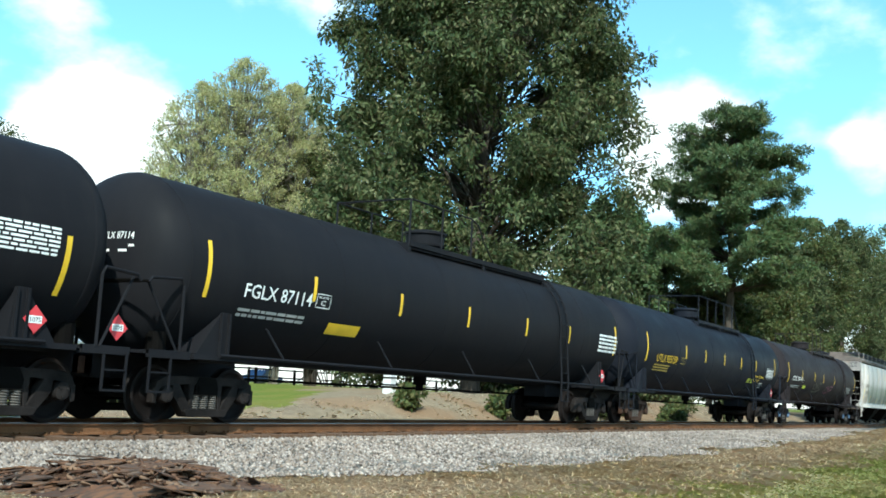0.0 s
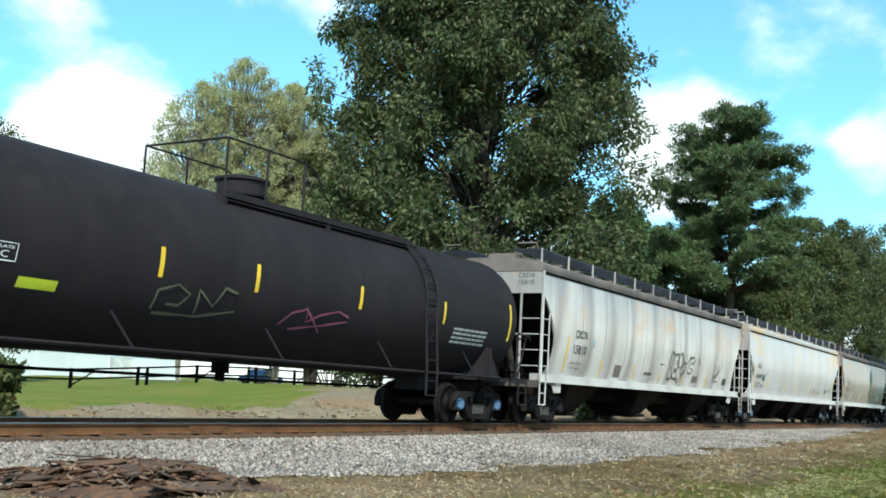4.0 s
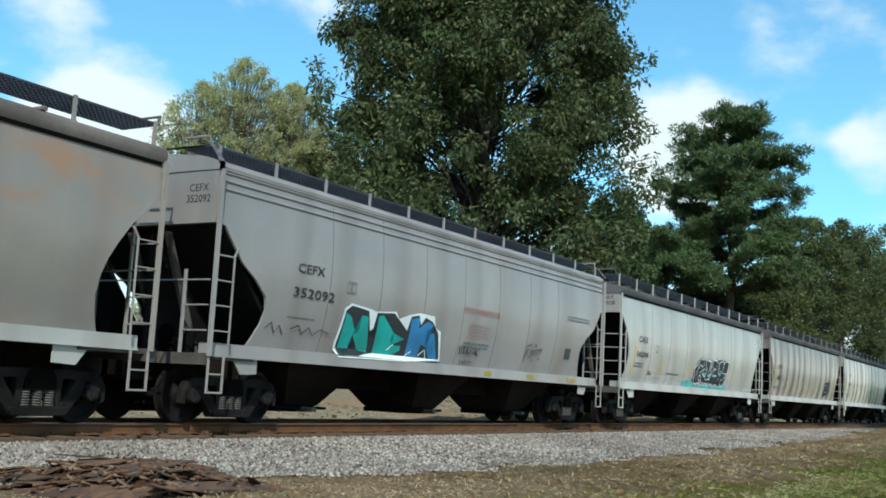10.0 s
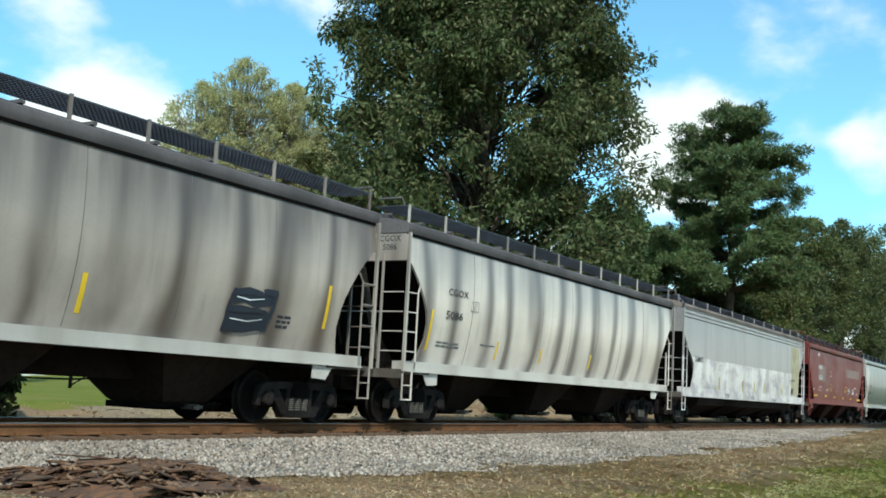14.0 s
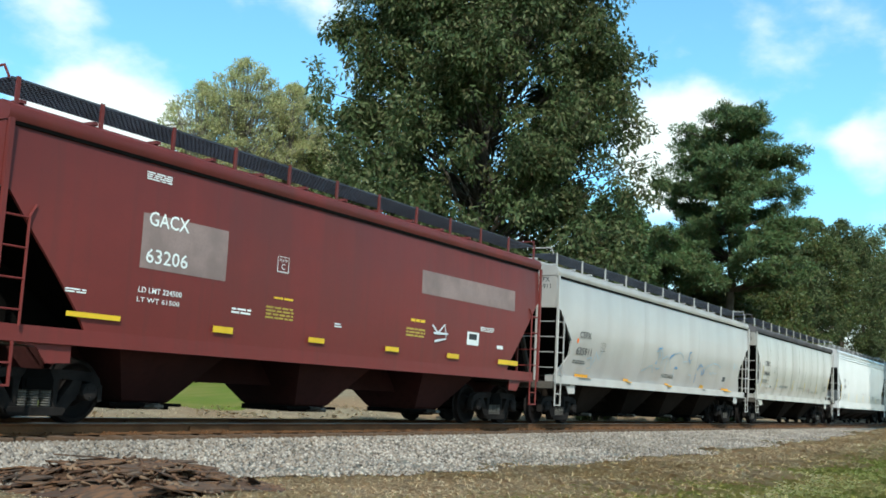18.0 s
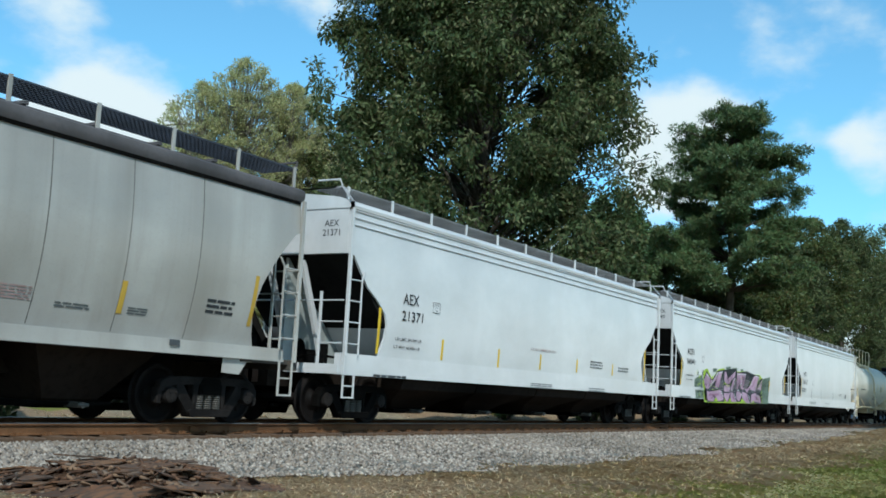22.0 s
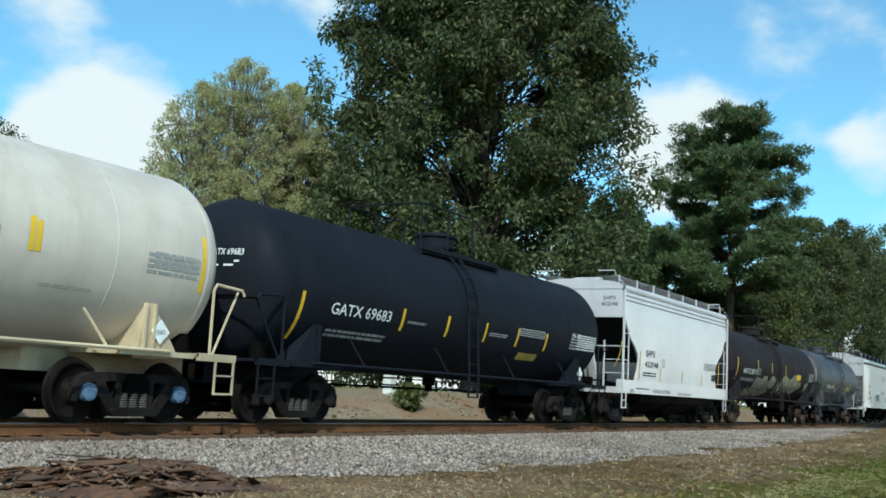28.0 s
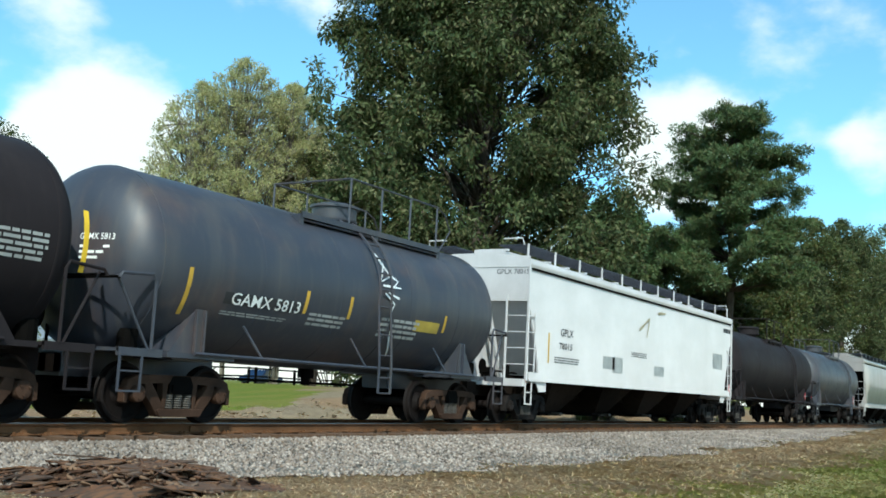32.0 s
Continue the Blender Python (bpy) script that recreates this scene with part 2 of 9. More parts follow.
M["pale_grating"] = plain("pale_grey_grating", (0.22, 0.21, 0.21), 0.6, 0.2, 0.3)
# near-black, far darker than the car's own paint
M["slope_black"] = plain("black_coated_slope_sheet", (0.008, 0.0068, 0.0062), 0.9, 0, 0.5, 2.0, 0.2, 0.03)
# shade of the end openings is put into this dark grey
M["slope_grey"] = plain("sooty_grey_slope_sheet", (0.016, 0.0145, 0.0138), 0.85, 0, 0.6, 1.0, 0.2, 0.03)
M["placard_red"] = plain("placard_red", (0.55, 0.04, 0.05), 0.5, 0, 0.15)
M["yellow"] = plain("reflective_yellow", (0.75, 0.47, 0.02), 0.5, 0, 0.15)
M["white"] = plain("white_lettering", (0.78, 0.78, 0.76), 0.6, 0, 0.12)
M["black"] = plain("black_lettering", (0.025, 0.025, 0.028), 0.6, 0, 0.2)
M["bark"] = plain("bark", (0.075, 0.058, 0.045), 0.95, 0, 0.45, 5.0, 0.8)
M["pale_bark"] = plain("pale_bark", (0.20, 0.175, 0.14), 0.95, 0, 0.4, 5.0, 0.6)
M["oak_leaf"] = island_mat("oak_leaf", ((0.032, 0.053, 0.018), (0.058, 0.084, 0.029), (0.115, 0.136, 0.053), (0.043, 0.066, 0.023), (0.185, 0.188, 0.088), (0.080, 0.064, 0.028)), 0.6, through=0.3, spec=0.2)
M["thin_leaf"] = island_mat("thin_leaf", ((0.40, 0.43, 0.20), (0.58, 0.55, 0.27), (0.32, 0.37, 0.15), (0.68, 0.60, 0.30), (0.52, 0.50, 0.31)), 0.6, through=0.5)
M["pine_leaf"] = island_mat("pine_leaf", ((0.0528, 0.0990, 0.0396), (0.0825, 0.1375, 0.0506), (0.1100, 0.1650, 0.0638), (0.1650, 0.1430, 0.0572)), 0.5, through=0.18)
M["wood_leaf"] = island_mat("wood_leaf", ((0.055, 0.085, 0.027), (0.09, 0.12, 0.038), (0.13, 0.155, 0.05), (0.17, 0.125, 0.05)), 0.5, through=0.35)
M["blade"] = island_mat("blade", ((0.90, 0.73, 0.52), (0.93, 0.82, 0.64), (0.78, 0.60, 0.41), (0.92, 0.78, 0.58), (0.68, 0.51, 0.35)), 0.8, through=0.45, spec=0.1, patchy=0.8, tint=(0.82, 0.78, 0.64))
M["green_blade"] = island_mat("green_blade", ((0.70, 0.58, 0.28), (0.84, 0.68, 0.42), (0.50, 0.50, 0.17), (0.88, 0.72, 0.46), (0.62, 0.54, 0.22)), 0.8, through=0.45, spec=0.1, patchy=0.8, tint=(0.66, 0.84, 0.48))
M["chunk"] = island_mat("bark_chunk", ((0.10, 0.05, 0.03), (0.17, 0.085, 0.05), (0.07, 0.04, 0.028), (0.24, 0.14, 0.085), (0.13, 0.10, 0.085)), 0.95)


# ---- mesh tools ----
def mesh_of(name, bm, mat, smooth=False):
    bmesh.ops.recalc_face_normals(bm, faces=bm.faces)
    me = bpy.data.meshes.new(name)
    bm.to_mesh(me)
    bm.free()
    me.materials.append(mat)
    if smooth:
        me.shade_smooth()
        me.set_sharp_from_angle(angle=radians(35))
    return me


def part(name, bm, mat, parent, label="", smooth=False, m=None):
    """One mesh object under a thing or a part; bm may be a mesh that is shared."""
    me = bm if isinstance(bm, bpy.types.Mesh) else mesh_of(name, bm, mat, smooth)
    ob = new(name, me)
    ob.parent = parent
    if m is not None:
        ob.matrix_basis = m
    if label:
        tagged(ob, label)
    return ob


def arrays(name, verts, faces, mat, loops=None):
    """A mesh from numpy arrays; all faces have the same count of corners."""
    me = bpy.data.meshes.new(name)
    verts, faces = np.asarray(verts, np.float32), np.asarray(faces, np.int32)
    k = faces.shape[1]
    me.vertices.add(len(verts)), me.loops.add(faces.size), me.polygons.add(len(faces))
    me.vertices.foreach_set("co", verts.ravel())
    me.loops.foreach_set("vertex_index", faces.ravel())
    me.polygons.foreach_set("loop_start", np.arange(0, faces.size, k, dtype=np.int32))
    me.update(calc_edges=True)
    me.materials.append(mat)
    return me


def box(bm, x0, x1, y0, y1, z0, z1, m=None):
    vs = [bm.verts.new((x, y, z)) for x in (x0, x1) for y in (y0, y1) for z in (z0, z1)]
    for f in ((0, 1, 3, 2), (4, 6, 7, 5), (0, 4, 5, 1), (2, 3, 7, 6), (0, 2, 6, 4), (1, 5, 7, 3)):
        bm.faces.new([vs[i] for i in f])
    if m is not None:
        bmesh.ops.transform(bm, matrix=m, verts=vs)
    return vs


def tube(bm, a, b, r, n=8, r2=None):
    a, b = Vector(a), Vector(b)
    q = (b - a).to_track_quat("Z", "Y")
    rings = []
    for p, rr in ((a, r), (b, r if r2 is None else r2)):
        rings.append([bm.verts.new(p + q @ Vector((rr * math.cos(2 * math.pi * i / n), rr * math.sin(2 * math.pi * i / n), 0))) for i in range(n)])
    for i in range(n):
        bm.faces.new((rings[0][i], rings[0][(i + 1) % n], rings[1][(i + 1) % n], rings[1][i]))
    bm.faces.new(rings[0][::-1]), bm.faces.new(rings[1])


def pipe(bm, pts, r, n=6):
    """One bent tube through the points."""
    pts = [Vector(p) for p in pts]
    rings = []
    for i, p in enumerate(pts):
        way = (pts[min(i + 1, len(pts) - 1)] - pts[max(i - 1, 0)]).normalized()
        u = way.cross(Vector((0.31, 0.22, 0.92)) if abs(way.z) < 0.8 else Vector((0.92, 0.22, 0.31))).normalized()
        w = way.cross(u)
        if rings and u.dot(old) < 0:
            u, w = -u, -w
        old = u
        rings.append([bm.verts.new(p + r * (math.cos(2 * math.pi * k / n) * u + math.sin(2 * math.pi * k / n) * w)) for k in range(n)])
    for a, b in zip(rings, rings[1:]):
        for k in range(n):
            bm.faces.new((a[k], a[(k + 1) % n], b[(k + 1) % n], b[k]))
    bm.faces.new(rings[0][::-1]), bm.faces.new(rings[-1])


def prism(bm, outline, lo, hi, axis="y"):
    """An outline in two axes, pushed along the third."""
    def at(p, h):
        return {"y": (p[0], h, p[1]), "x": (h, p[0], p[1]), "z": (p[0], p[1], h)}[axis]
    a, b = [bm.verts.new(at(p, lo)) for p in outline], [bm.verts.new(at(p, hi)) for p in outline]
    n = len(outline)
    for i in range(n):
        bm.faces.new((a[i], a[(i + 1) % n], b[(i + 1) % n], b[i]))
    bm.faces.new(a[::-1]), bm.faces.new(b)


def turned(bm, rings, n=24, axis="y"):
    """A turned shape: rings of (place along the axis, radius), closed at both ends."""
    rows = []
    for h, r in rings:
        row = []
        for i in range(n):
            c, s = r * math.cos(2 * math.pi * i / n), r * math.sin(2 * math.pi * i / n)
            row.append(bm.verts.new({"y": (c, h, s), "x": (h, c, s), "z": (c, s, h)}[axis]))
        rows.append(row)
    for r0, r1 in zip(rows, rows[1:]):
        for i in range(n):
            bm.faces.new((r0[i], r0[(i + 1) % n], r1[(i + 1) % n], r1[i]))
    bm.faces.new(rows[0][::-1]), bm.faces.new(rows[-1])


def sheet(bm, rows):
    """Faces over a grid of points."""
    vs = [[bm.verts.new(p) for p in row] for row in rows]
    for a, b in zip(vs, vs[1:]):
        for i in range(len(a) - 1):
            bm.faces.new((a[i], a[i + 1], b[i + 1], b[i]))
    return vs


def empty(name, m, label, category, group=""):
    e = new(name)
    e.empty_display_size = 0.5
    e.matrix_basis = m
    return tagged(e, label, category, group)

# ---- ground and track ----
def ease(v, a, b):
    u = min(1.0, max(0.0, (v - a) / (b - a)))
    return u * u * (3 - 2 * u)


def toe(x):
    """Where the near foot of the ballast meets the grass."""
    return 9.75 - 1.45 * ease(x, 8, 15) + 1.2 * ease(x, 34, 70) + 0.18 * math.sin(x * 0.9) + 0.1 * math.sin(x * 2.3 + 1)


def height(x, y):
    """The lie of the land."""
    lump = 0.05 * noise.noise((x * 0.35, y * 0.35, 0)) + 0.03 * noise.noise((x * 1.3, y * 1.3, 4))
    if y < TRACK_Y:
        z = 0.30 * ease(y, 0.5, 5.5)
        z += 0.36 * ease(x, 22, 62) * ease(y, 1.0, 6.0) * (1 - ease(y, 9.0, 10.5))
        return z + lump * ease(y, -2, 4)
    d = y - TRACK_Y
    bank = 0.82 + 0.66 * ease(x - 0.55 * (y - 18), 20, 33) * (1 - 0.45 * ease(x, 60, 90))
    z = 0.34 + (bank - 0.34) * ease(d, 2.7, 7.2)
    z -= 0.25 * ease(d, 10, 60) * ease(x, 10, 34)
    rough = 0.16 * noise.noise((x * 0.8, y * 0.8, 9)) + 0.07 * noise.noise((x * 2.6, y * 2.6, 2))
    return z + rough * ease(d, 2.5, 4) * (1 - ease(d, 6.8, 9)) + lump * 0.5


def steps(pairs):
    out = []
    for a, b, s in pairs:
        n = max(1, int(round((b - a) / s)))
        out += [a + (b - a) * i / n for i in range(n)]
    return out + [pairs[-1][1]]


def make_ground():
    xs = steps([(-3000, -400, 400), (-400, -40, 40), (-40, 2, 6), (2, 46, 0.42), (46, 110, 1.6), (110, 400, 20), (400, 3000, 300)])
    ys = steps([(-3000, -300, 300), (-300, -20, 30), (-20, 2, 4), (2, 13, 0.42), (13, 24, 0.38), (24, 60, 2.5), (60, 300, 24), (300, 3000, 300)])
    verts = [(x, y, height(x, y)) for y in ys for x in xs]
    nx = len(xs)
    faces = [(j * nx + i, j * nx + i + 1, (j + 1) * nx + i + 1, (j + 1) * nx + i) for j in range(len(ys) - 1) for i in range(nx - 1)]
    me = arrays("ground", verts, faces, M["grass"])
    me.materials.append(M["dirt"]), me.materials.append(M["lawn"])
    for p in me.polygons:
        x, y, z = p.center
        d = y - TRACK_Y
        edge = 6.3 + 0.8 * noise.noise((x * 0.3, y * 0.2, 3)) + 9 * ease(x - 0.5 * (y - 18), 22, 34)
        if y > TRACK_Y and d < edge:
            p.material_index = 1
        elif y > TRACK_Y:
            p.material_index = 2
    me.shade_smooth()
    tagged(new("ground", me), "dry grass verge, bare dirt bank and green lawn", "ground", kind="structure")


make_ground()


def make_track():
    xs = steps([(-900, -30, 60), (-30, 4, 4), (4, 60, 0.8), (60, 120, 4), (120, 900, 60)])
    rows = []
    for x in xs:
        t, w = toe(x), 0.03 * noise.noise((x * 0.7, 0, 0))
        rows.append([(x, t - 0.25, height(x, t) - 0.12), (x, t, height(x, t) + 0.05), (x, 0.5 * (t + 11.55) + w, 0.455), (x, 11.45 + w, 0.575), (x, TRACK_Y - 1.3, 0.575), (x, TRACK_Y, 0.57),
                     (x, TRACK_Y + 1.3, 0.64), (x, TRACK_Y + 1.8, 0.62), (x, TRACK_Y + 3.1, 0.36), (x, TRACK_Y + 3.4, 0.20)])
    bm = bmesh.new()
    sheet(bm, rows)
    bed = new("ballast", mesh_of("ballast", bm, M["ballast_bed"], True))
    tagged(bed, "crushed grey stone ballast under the track", "ballast", kind="structure")
    # loose stones over the near slope and between the ties
    rng = np.random.default_rng(4)
    n = 52000
    x = 5 + 62 * rng.random(n) ** 1.9
    v = rng.random(n) ** 0.85
    t = np.array([toe(a) for a in x])
    y = t - 0.35 + (11.98 - t + 0.35) * v
    prof = np.array([float(np.interp(b, (a, 0.5 * (a + 11.55), 11.45, 12.6), (height(q, a) + 0.04, 0.455, 0.575, 0.575))) for a, b, q in zip(t, y, x)])
    size = 0.018 + 0.026 * rng.random(n)
    octa = np.array([(1, 0, 0), (-1, 0, 0), (0, 1, 0), (0, -1, 0), (0, 0, 1), (0, 0, -1)], float)
    tri = np.array([(0, 2, 4), (2, 1, 4), (1, 3, 4), (3, 0, 4), (2, 0, 5), (1, 2, 5), (3, 1, 5), (0, 3, 5)])
    sh = octa[None] * (0.65 + 0.7 * rng.random((n, 6, 1))) + 0.35 * (rng.random((n, 6, 3)) - 0.5)
    a = rng.random(n) * 6.283
    rot = np.stack([np.cos(a), -np.sin(a), np.zeros(n), np.sin(a), np.cos(a), np.zeros(n), np.zeros(n), np.zeros(n), np.full(n, 0.72)], 1).reshape(n, 3, 3)
    vs = np.einsum("nij,nkj->nki", rot, sh) * size[:, None, None] + np.stack([x, y, prof + size * 0.35], 1)[:, None]
    fs = (tri[None] + 6 * np.arange(n)[:, None, None]).reshape(-1, 3)
    tagged(new("ballast_stones", arrays("ballast_stones", vs.reshape(-1, 3), fs, M["stone"])), "loose broken grey ballast stones", "stones", kind="stuff")
    # rails
    half = [(0.068, 0.0), (0.068, 0.012), (0.012, 0.03), (0.009, 0.05), (0.009, 0.118), (0.030, 0.128), (0.036, 0.134), (0.036, 0.158)]
    rail_profile = half + [(-a, b) for a, b in half[::-1]]
    for side in (-1, 1):
        bm = bmesh.new()
        prism(bm, [(TRACK_Y + side * 0.754 + a, RAIL_Z - 0.17 + b) for a, b in rail_profile], -900, 900, "x")
        rail = tagged(new("rail", mesh_of("rail", bm, M["rail"])), "rust-brown steel rail with a worn bright head", "rail", "rails", "structure")
        bm = bmesh.new()
        prism(bm, [(TRACK_Y + side * 0.754 + a, RAIL_Z - 0.17 + b) for a, b in ((-0.036, 0.158), (-0.03, 0.168), (-0.015, 0.170), (0.015, 0.170), (0.03, 0.168), (0.036, 0.158))], -900, 900, "x")
        part("rail_head", bm, M["railhead"], rail)
        bm = bmesh.new()
        y0 = TRACK_Y + side * 0.754 - 0.03
        box(bm, -0.46, 0.46, y0 - 0.012, y0 + 0.012, RAIL_Z - 0.145, RAIL_Z - 0.05)
        for i in range(6):
            turned(bm, [(y0 - 0.045, 0.012), (y0 - 0.044, 0.022), (y0, 0.022)], 6)
        joint = mesh_of("joint_bar", bm, M["rail"])
        for k in range(-1, 6):
            part("joint_bar", joint, None, rail, m=Matrix.Translation((13.4 + 11.9 * k, 0, 0)))
    # ties with plates and spikes at the near rail
    bm = bmesh.new()
    box(bm, -0.115, 0.115, -1.29, 1.29, 0.47, 0.652)
    bmesh.ops.bevel(bm, geom=bm.edges[:], offset=0.012, segments=1, affect="EDGES")
    tie = mesh_of("tie", bm, M["tie"])
    bm = bmesh.new()
    for s in (-0.754, 0.754):
        box(bm, -0.10, 0.10, s - 0.17, s + 0.17, 0.652, 0.668)
        for dx, dy in ((-0.05, -0.085), (0.05, -0.085), (-0.05, 0.085), (0.05, 0.085)):
            box(bm, dx - 0.014, dx + 0.014, s + dy - 0.02, s + dy + 0.02, 0.668, 0.70)
    plate = mesh_of("tie_plate", bm, M["rail"])
    for k in range(150):
        x = -6 + 0.52 * k
        o = part("tie", tie, None, bed, m=pose(x + random.uniform(-0.02, 0.02), TRACK_Y, random.uniform(-0.01, 0.006), 0, 0, random.uniform(-0.6, 0.6)))
        part("tie_plate", plate, None, bed, m=pose(x, TRACK_Y, 0))
    bm = bmesh.new()
    for k in range(260):
        x = 72.5 + 0.52 * k
        box(bm, x - 0.115, x + 0.115, TRACK_Y - 1.29, TRACK_Y + 1.29, 0.5, 0.652)
    tagged(part("far_ties", bm, M["tie"], bed), kind="stuff")


make_track()

# ---- the train ----
GAUGE = 0.754
SHARED = {}


def bogie_meshes():
    S = SHARED
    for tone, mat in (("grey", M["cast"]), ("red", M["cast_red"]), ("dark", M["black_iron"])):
        bm = bmesh.new()
        for sgn in (1,):
            prism(bm, [(-1.13, 0.50), (-1.08, 0.66), (-0.92, 0.735), (-0.45, 0.75), (0.45, 0.75), (0.92, 0.735), (1.08, 0.66), (1.13, 0.50), (1.04, 0.50), (0.98, 0.585), (0.80, 0.60), (0.45, 0.625), (-0.45, 0.625), (-0.80, 0.60), (-0.98, 0.585), (-1.04, 0.50)], -0.075, 0.075)
            for s in (-1, 1):
                prism(bm, [(s * a, b) for a, b in ((1.15, 0.56), (1.15, 0.32), (1.07, 0.30), (1.04, 0.56))], -0.07, 0.07)
                prism(bm, [(s * a, b) for a, b in ((0.76, 0.62), (0.60, 0.62), (0.54, 0.52), (0.34, 0.26), (0.34, 0.12), (0.47, 0.13), (0.66, 0.36), (0.74, 0.44))], -0.08, 0.08)
                prism(bm, [(s * a, b) for a, b in ((0.25, 0.64), (0.38, 0.64), (0.36, 0.22), (0.30, 0.22))], -0.07, 0.07)
            prism(bm, [(-0.50, 0.20), (-0.46, 0.235), (0.46, 0.235), (0.50, 0.20), (0.44, 0.11), (-0.44, 0.11)], -0.11, 0.11)
        bmesh.ops.bevel(bm, geom=[e for e in bm.edges if e.calc_length() > 0.05], offset=0.012, segments=1, affect="EDGES")
        S["sideframe_" + tone] = mesh_of("sideframe", bm, mat)
    bm = bmesh.new()
    for x in (-0.20, 0.0, 0.20):
        turned(bm, [(0.232 + 0.0175 * i, 0.088 if i % 2 else 0.066) for i in range(14)], 12, "z")
        bmesh.ops.translate(bm, vec=(x, 0, 0), verts=bm.verts[-14 * 12:])
    S["spring"] = mesh_of("spring", bm, M["spring"])
    bm = bmesh.new()
    turned(bm, [(-0.09, 0.04), (-0.09, 0.075), (-0.075, 0.125), (-0.02, 0.135), (0.05, 0.135), (0.12, 0.11)], 20)
    for i in range(3):
        a = i * 2.094 + 0.4
        tube(bm, (0.075 * math.cos(a), -0.105, 0.075 * math.sin(a)), (0.075 * math.cos(a), -0.075, 0.075 * math.sin(a)), 0.02, 6)
    for tone, mat in (("blue", M["cap"]), ("grey", M["cast"]), ("red", M["cast_red"])):
        S["cap_" + tone] = mesh_of("bearing_cap", bm.copy(), mat, True)
    bm.free()
    bm = bmesh.new()
    prism(bm, [(-0.24, 0.46), (-0.26, 0.60), (-0.18, 0.74), (0.18, 0.74), (0.26, 0.60), (0.24, 0.46)], -1.12, 1.12)
    box(bm, -0.20, 0.20, -1.14, -0.95, 0.50, 0.61), box(bm, -0.20, 0.20, 0.95, 1.14, 0.50, 0.61)
    turned(bm, [(0.70, 0.2), (0.82, 0.2)], 16, "z")
    for s in (-1, 1):
        tube(bm, (s * 0.40, -0.8, 0.36), (s * 0.40, 0.8, 0.36), 0.05, 8)
        for y in (-0.74, 0.74):
            prism(bm, [(s * 0.40, 0.28), (s * 0.435, 0.30), (s * 0.46, 0.46), (s * 0.435, 0.60), (s * 0.40, 0.60)], y - 0.05, y + 0.05)
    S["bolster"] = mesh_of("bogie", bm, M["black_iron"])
    bm = bmesh.new()
    turned(bm, [(-1.05, 0.07), (-0.92, 0.08), (-0.6, 0.095), (0.6, 0.095), (0.92, 0.08), (1.05, 0.07)], 12)
    for s in (-1, 1):
        turned(bm, [(s * 0.665, 0.12), (s * 0.665, 0.16), (s * 0.69, 0.20), (s * 0.70, 0.36), (s * 0.682, 0.41), (s * 0.682, 0.475), (s * 0.70, 0.485), (s * 0.718, 0.475), (s * 0.73, 0.458),
                    (s * 0.812, 0.452), (s * 0.818, 0.44), (s * 0.815, 0.395), (s * 0.79, 0.38), (s * 0.765, 0.33), (s * 0.755, 0.22), (s * 0.80, 0.16), (s * 0.835, 0.14), (s * 0.835, 0.10)], 40)
    # a cast mark and a chalk fleck tell that the wheel turns
    box(bm, 0.24, 0.30, -0.775, -0.75, -0.03, 0.03)
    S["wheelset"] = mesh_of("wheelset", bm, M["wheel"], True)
    bm = bmesh.new()
    for s in (-1, 1):
        turned(bm, [(s * 0.722, 0.4595), (s * 0.722, 0.4625), (s * 0.795, 0.4585), (s * 0.795, 0.455)], 40)
    S["tread"] = mesh_of("tread", bm, M["tread"], True)


bogie_meshes()
WHEELSETS = []


def bogie(car, x, tone="grey", cap="grey"):
    S = SHARED
    b = part("bogie", S["bolster"], None, car, "two-axle cast steel bogie", m=Matrix.Translation((x, 0, 0)))
    for s in (-1, 1):
        part("sideframe", S["sideframe_" + tone], None, b, m=Matrix.Translation((0, s * 1.03, 0)))
        part("spring", S["spring"], None, b, m=Matrix.Translation((0, s * 1.04, 0)))
        for a in (-0.889, 0.889):
            part("bearing_cap", S["cap_" + cap], None, b, m=pose(a, s * 1.07, 0.457, 0, 0, 0 if s < 0 else 180))
    for a in (-0.889, 0.889):
        w = part("wheelset", S["wheelset"], None, b, m=Matrix.Translation((a, 0, 0.457)))
        WHEELSETS.append((w, a))
    return b


def coupler(car, x0, x1, mat):
    """Draft sill, coupler shank and knuckle towards one end; x1 is where it meets the next car."""
    s = 1 if x1 > x0 else -1
    bm = bmesh.new()
    box(bm, min(x0, x0 + s * 1.7), max(x0, x0 + s * 1.7), -0.30, 0.30, 0.66, 1.0)
    part("draft_sill", bm, mat, car)
    bm = bmesh.new()
    xe = x0 + s * 1.7
    box(bm, min(xe, x1 - s * 0.14), max(xe, x1 - s * 0.14), -0.075, 0.075, 0.78, 0.92)
    prism(bm, [(x1 - s * 0.22, -0.16), (x1 + s * 0.06, -0.16), (x1 + s * 0.08, -0.04), (x1 - s * 0.02, 0.0), (x1 - s * 0.02, 0.08), (x1 + s * 0.05, 0.14), (x1 - s * 0.22, 0.16)], 0.72, 0.98, "z")
    part("coupler", bm, M["cast_red"], car)
    bm = bmesh.new()
    pipe(bm, [(xe, 0.42, 0.80), (xe + s * 0.12, 0.42, 0.62), (xe + s * 0.25, 0.35, 0.42), (x1, 0.2, 0.38)], 0.028)
    part("air_hose", bm, M["black_iron"], car)


def tube_mesh(name, a, b, r, mat):
    bm = bmesh.new()
    tube(bm, a, b, r, 6)
    return mesh_of(name, bm, mat)


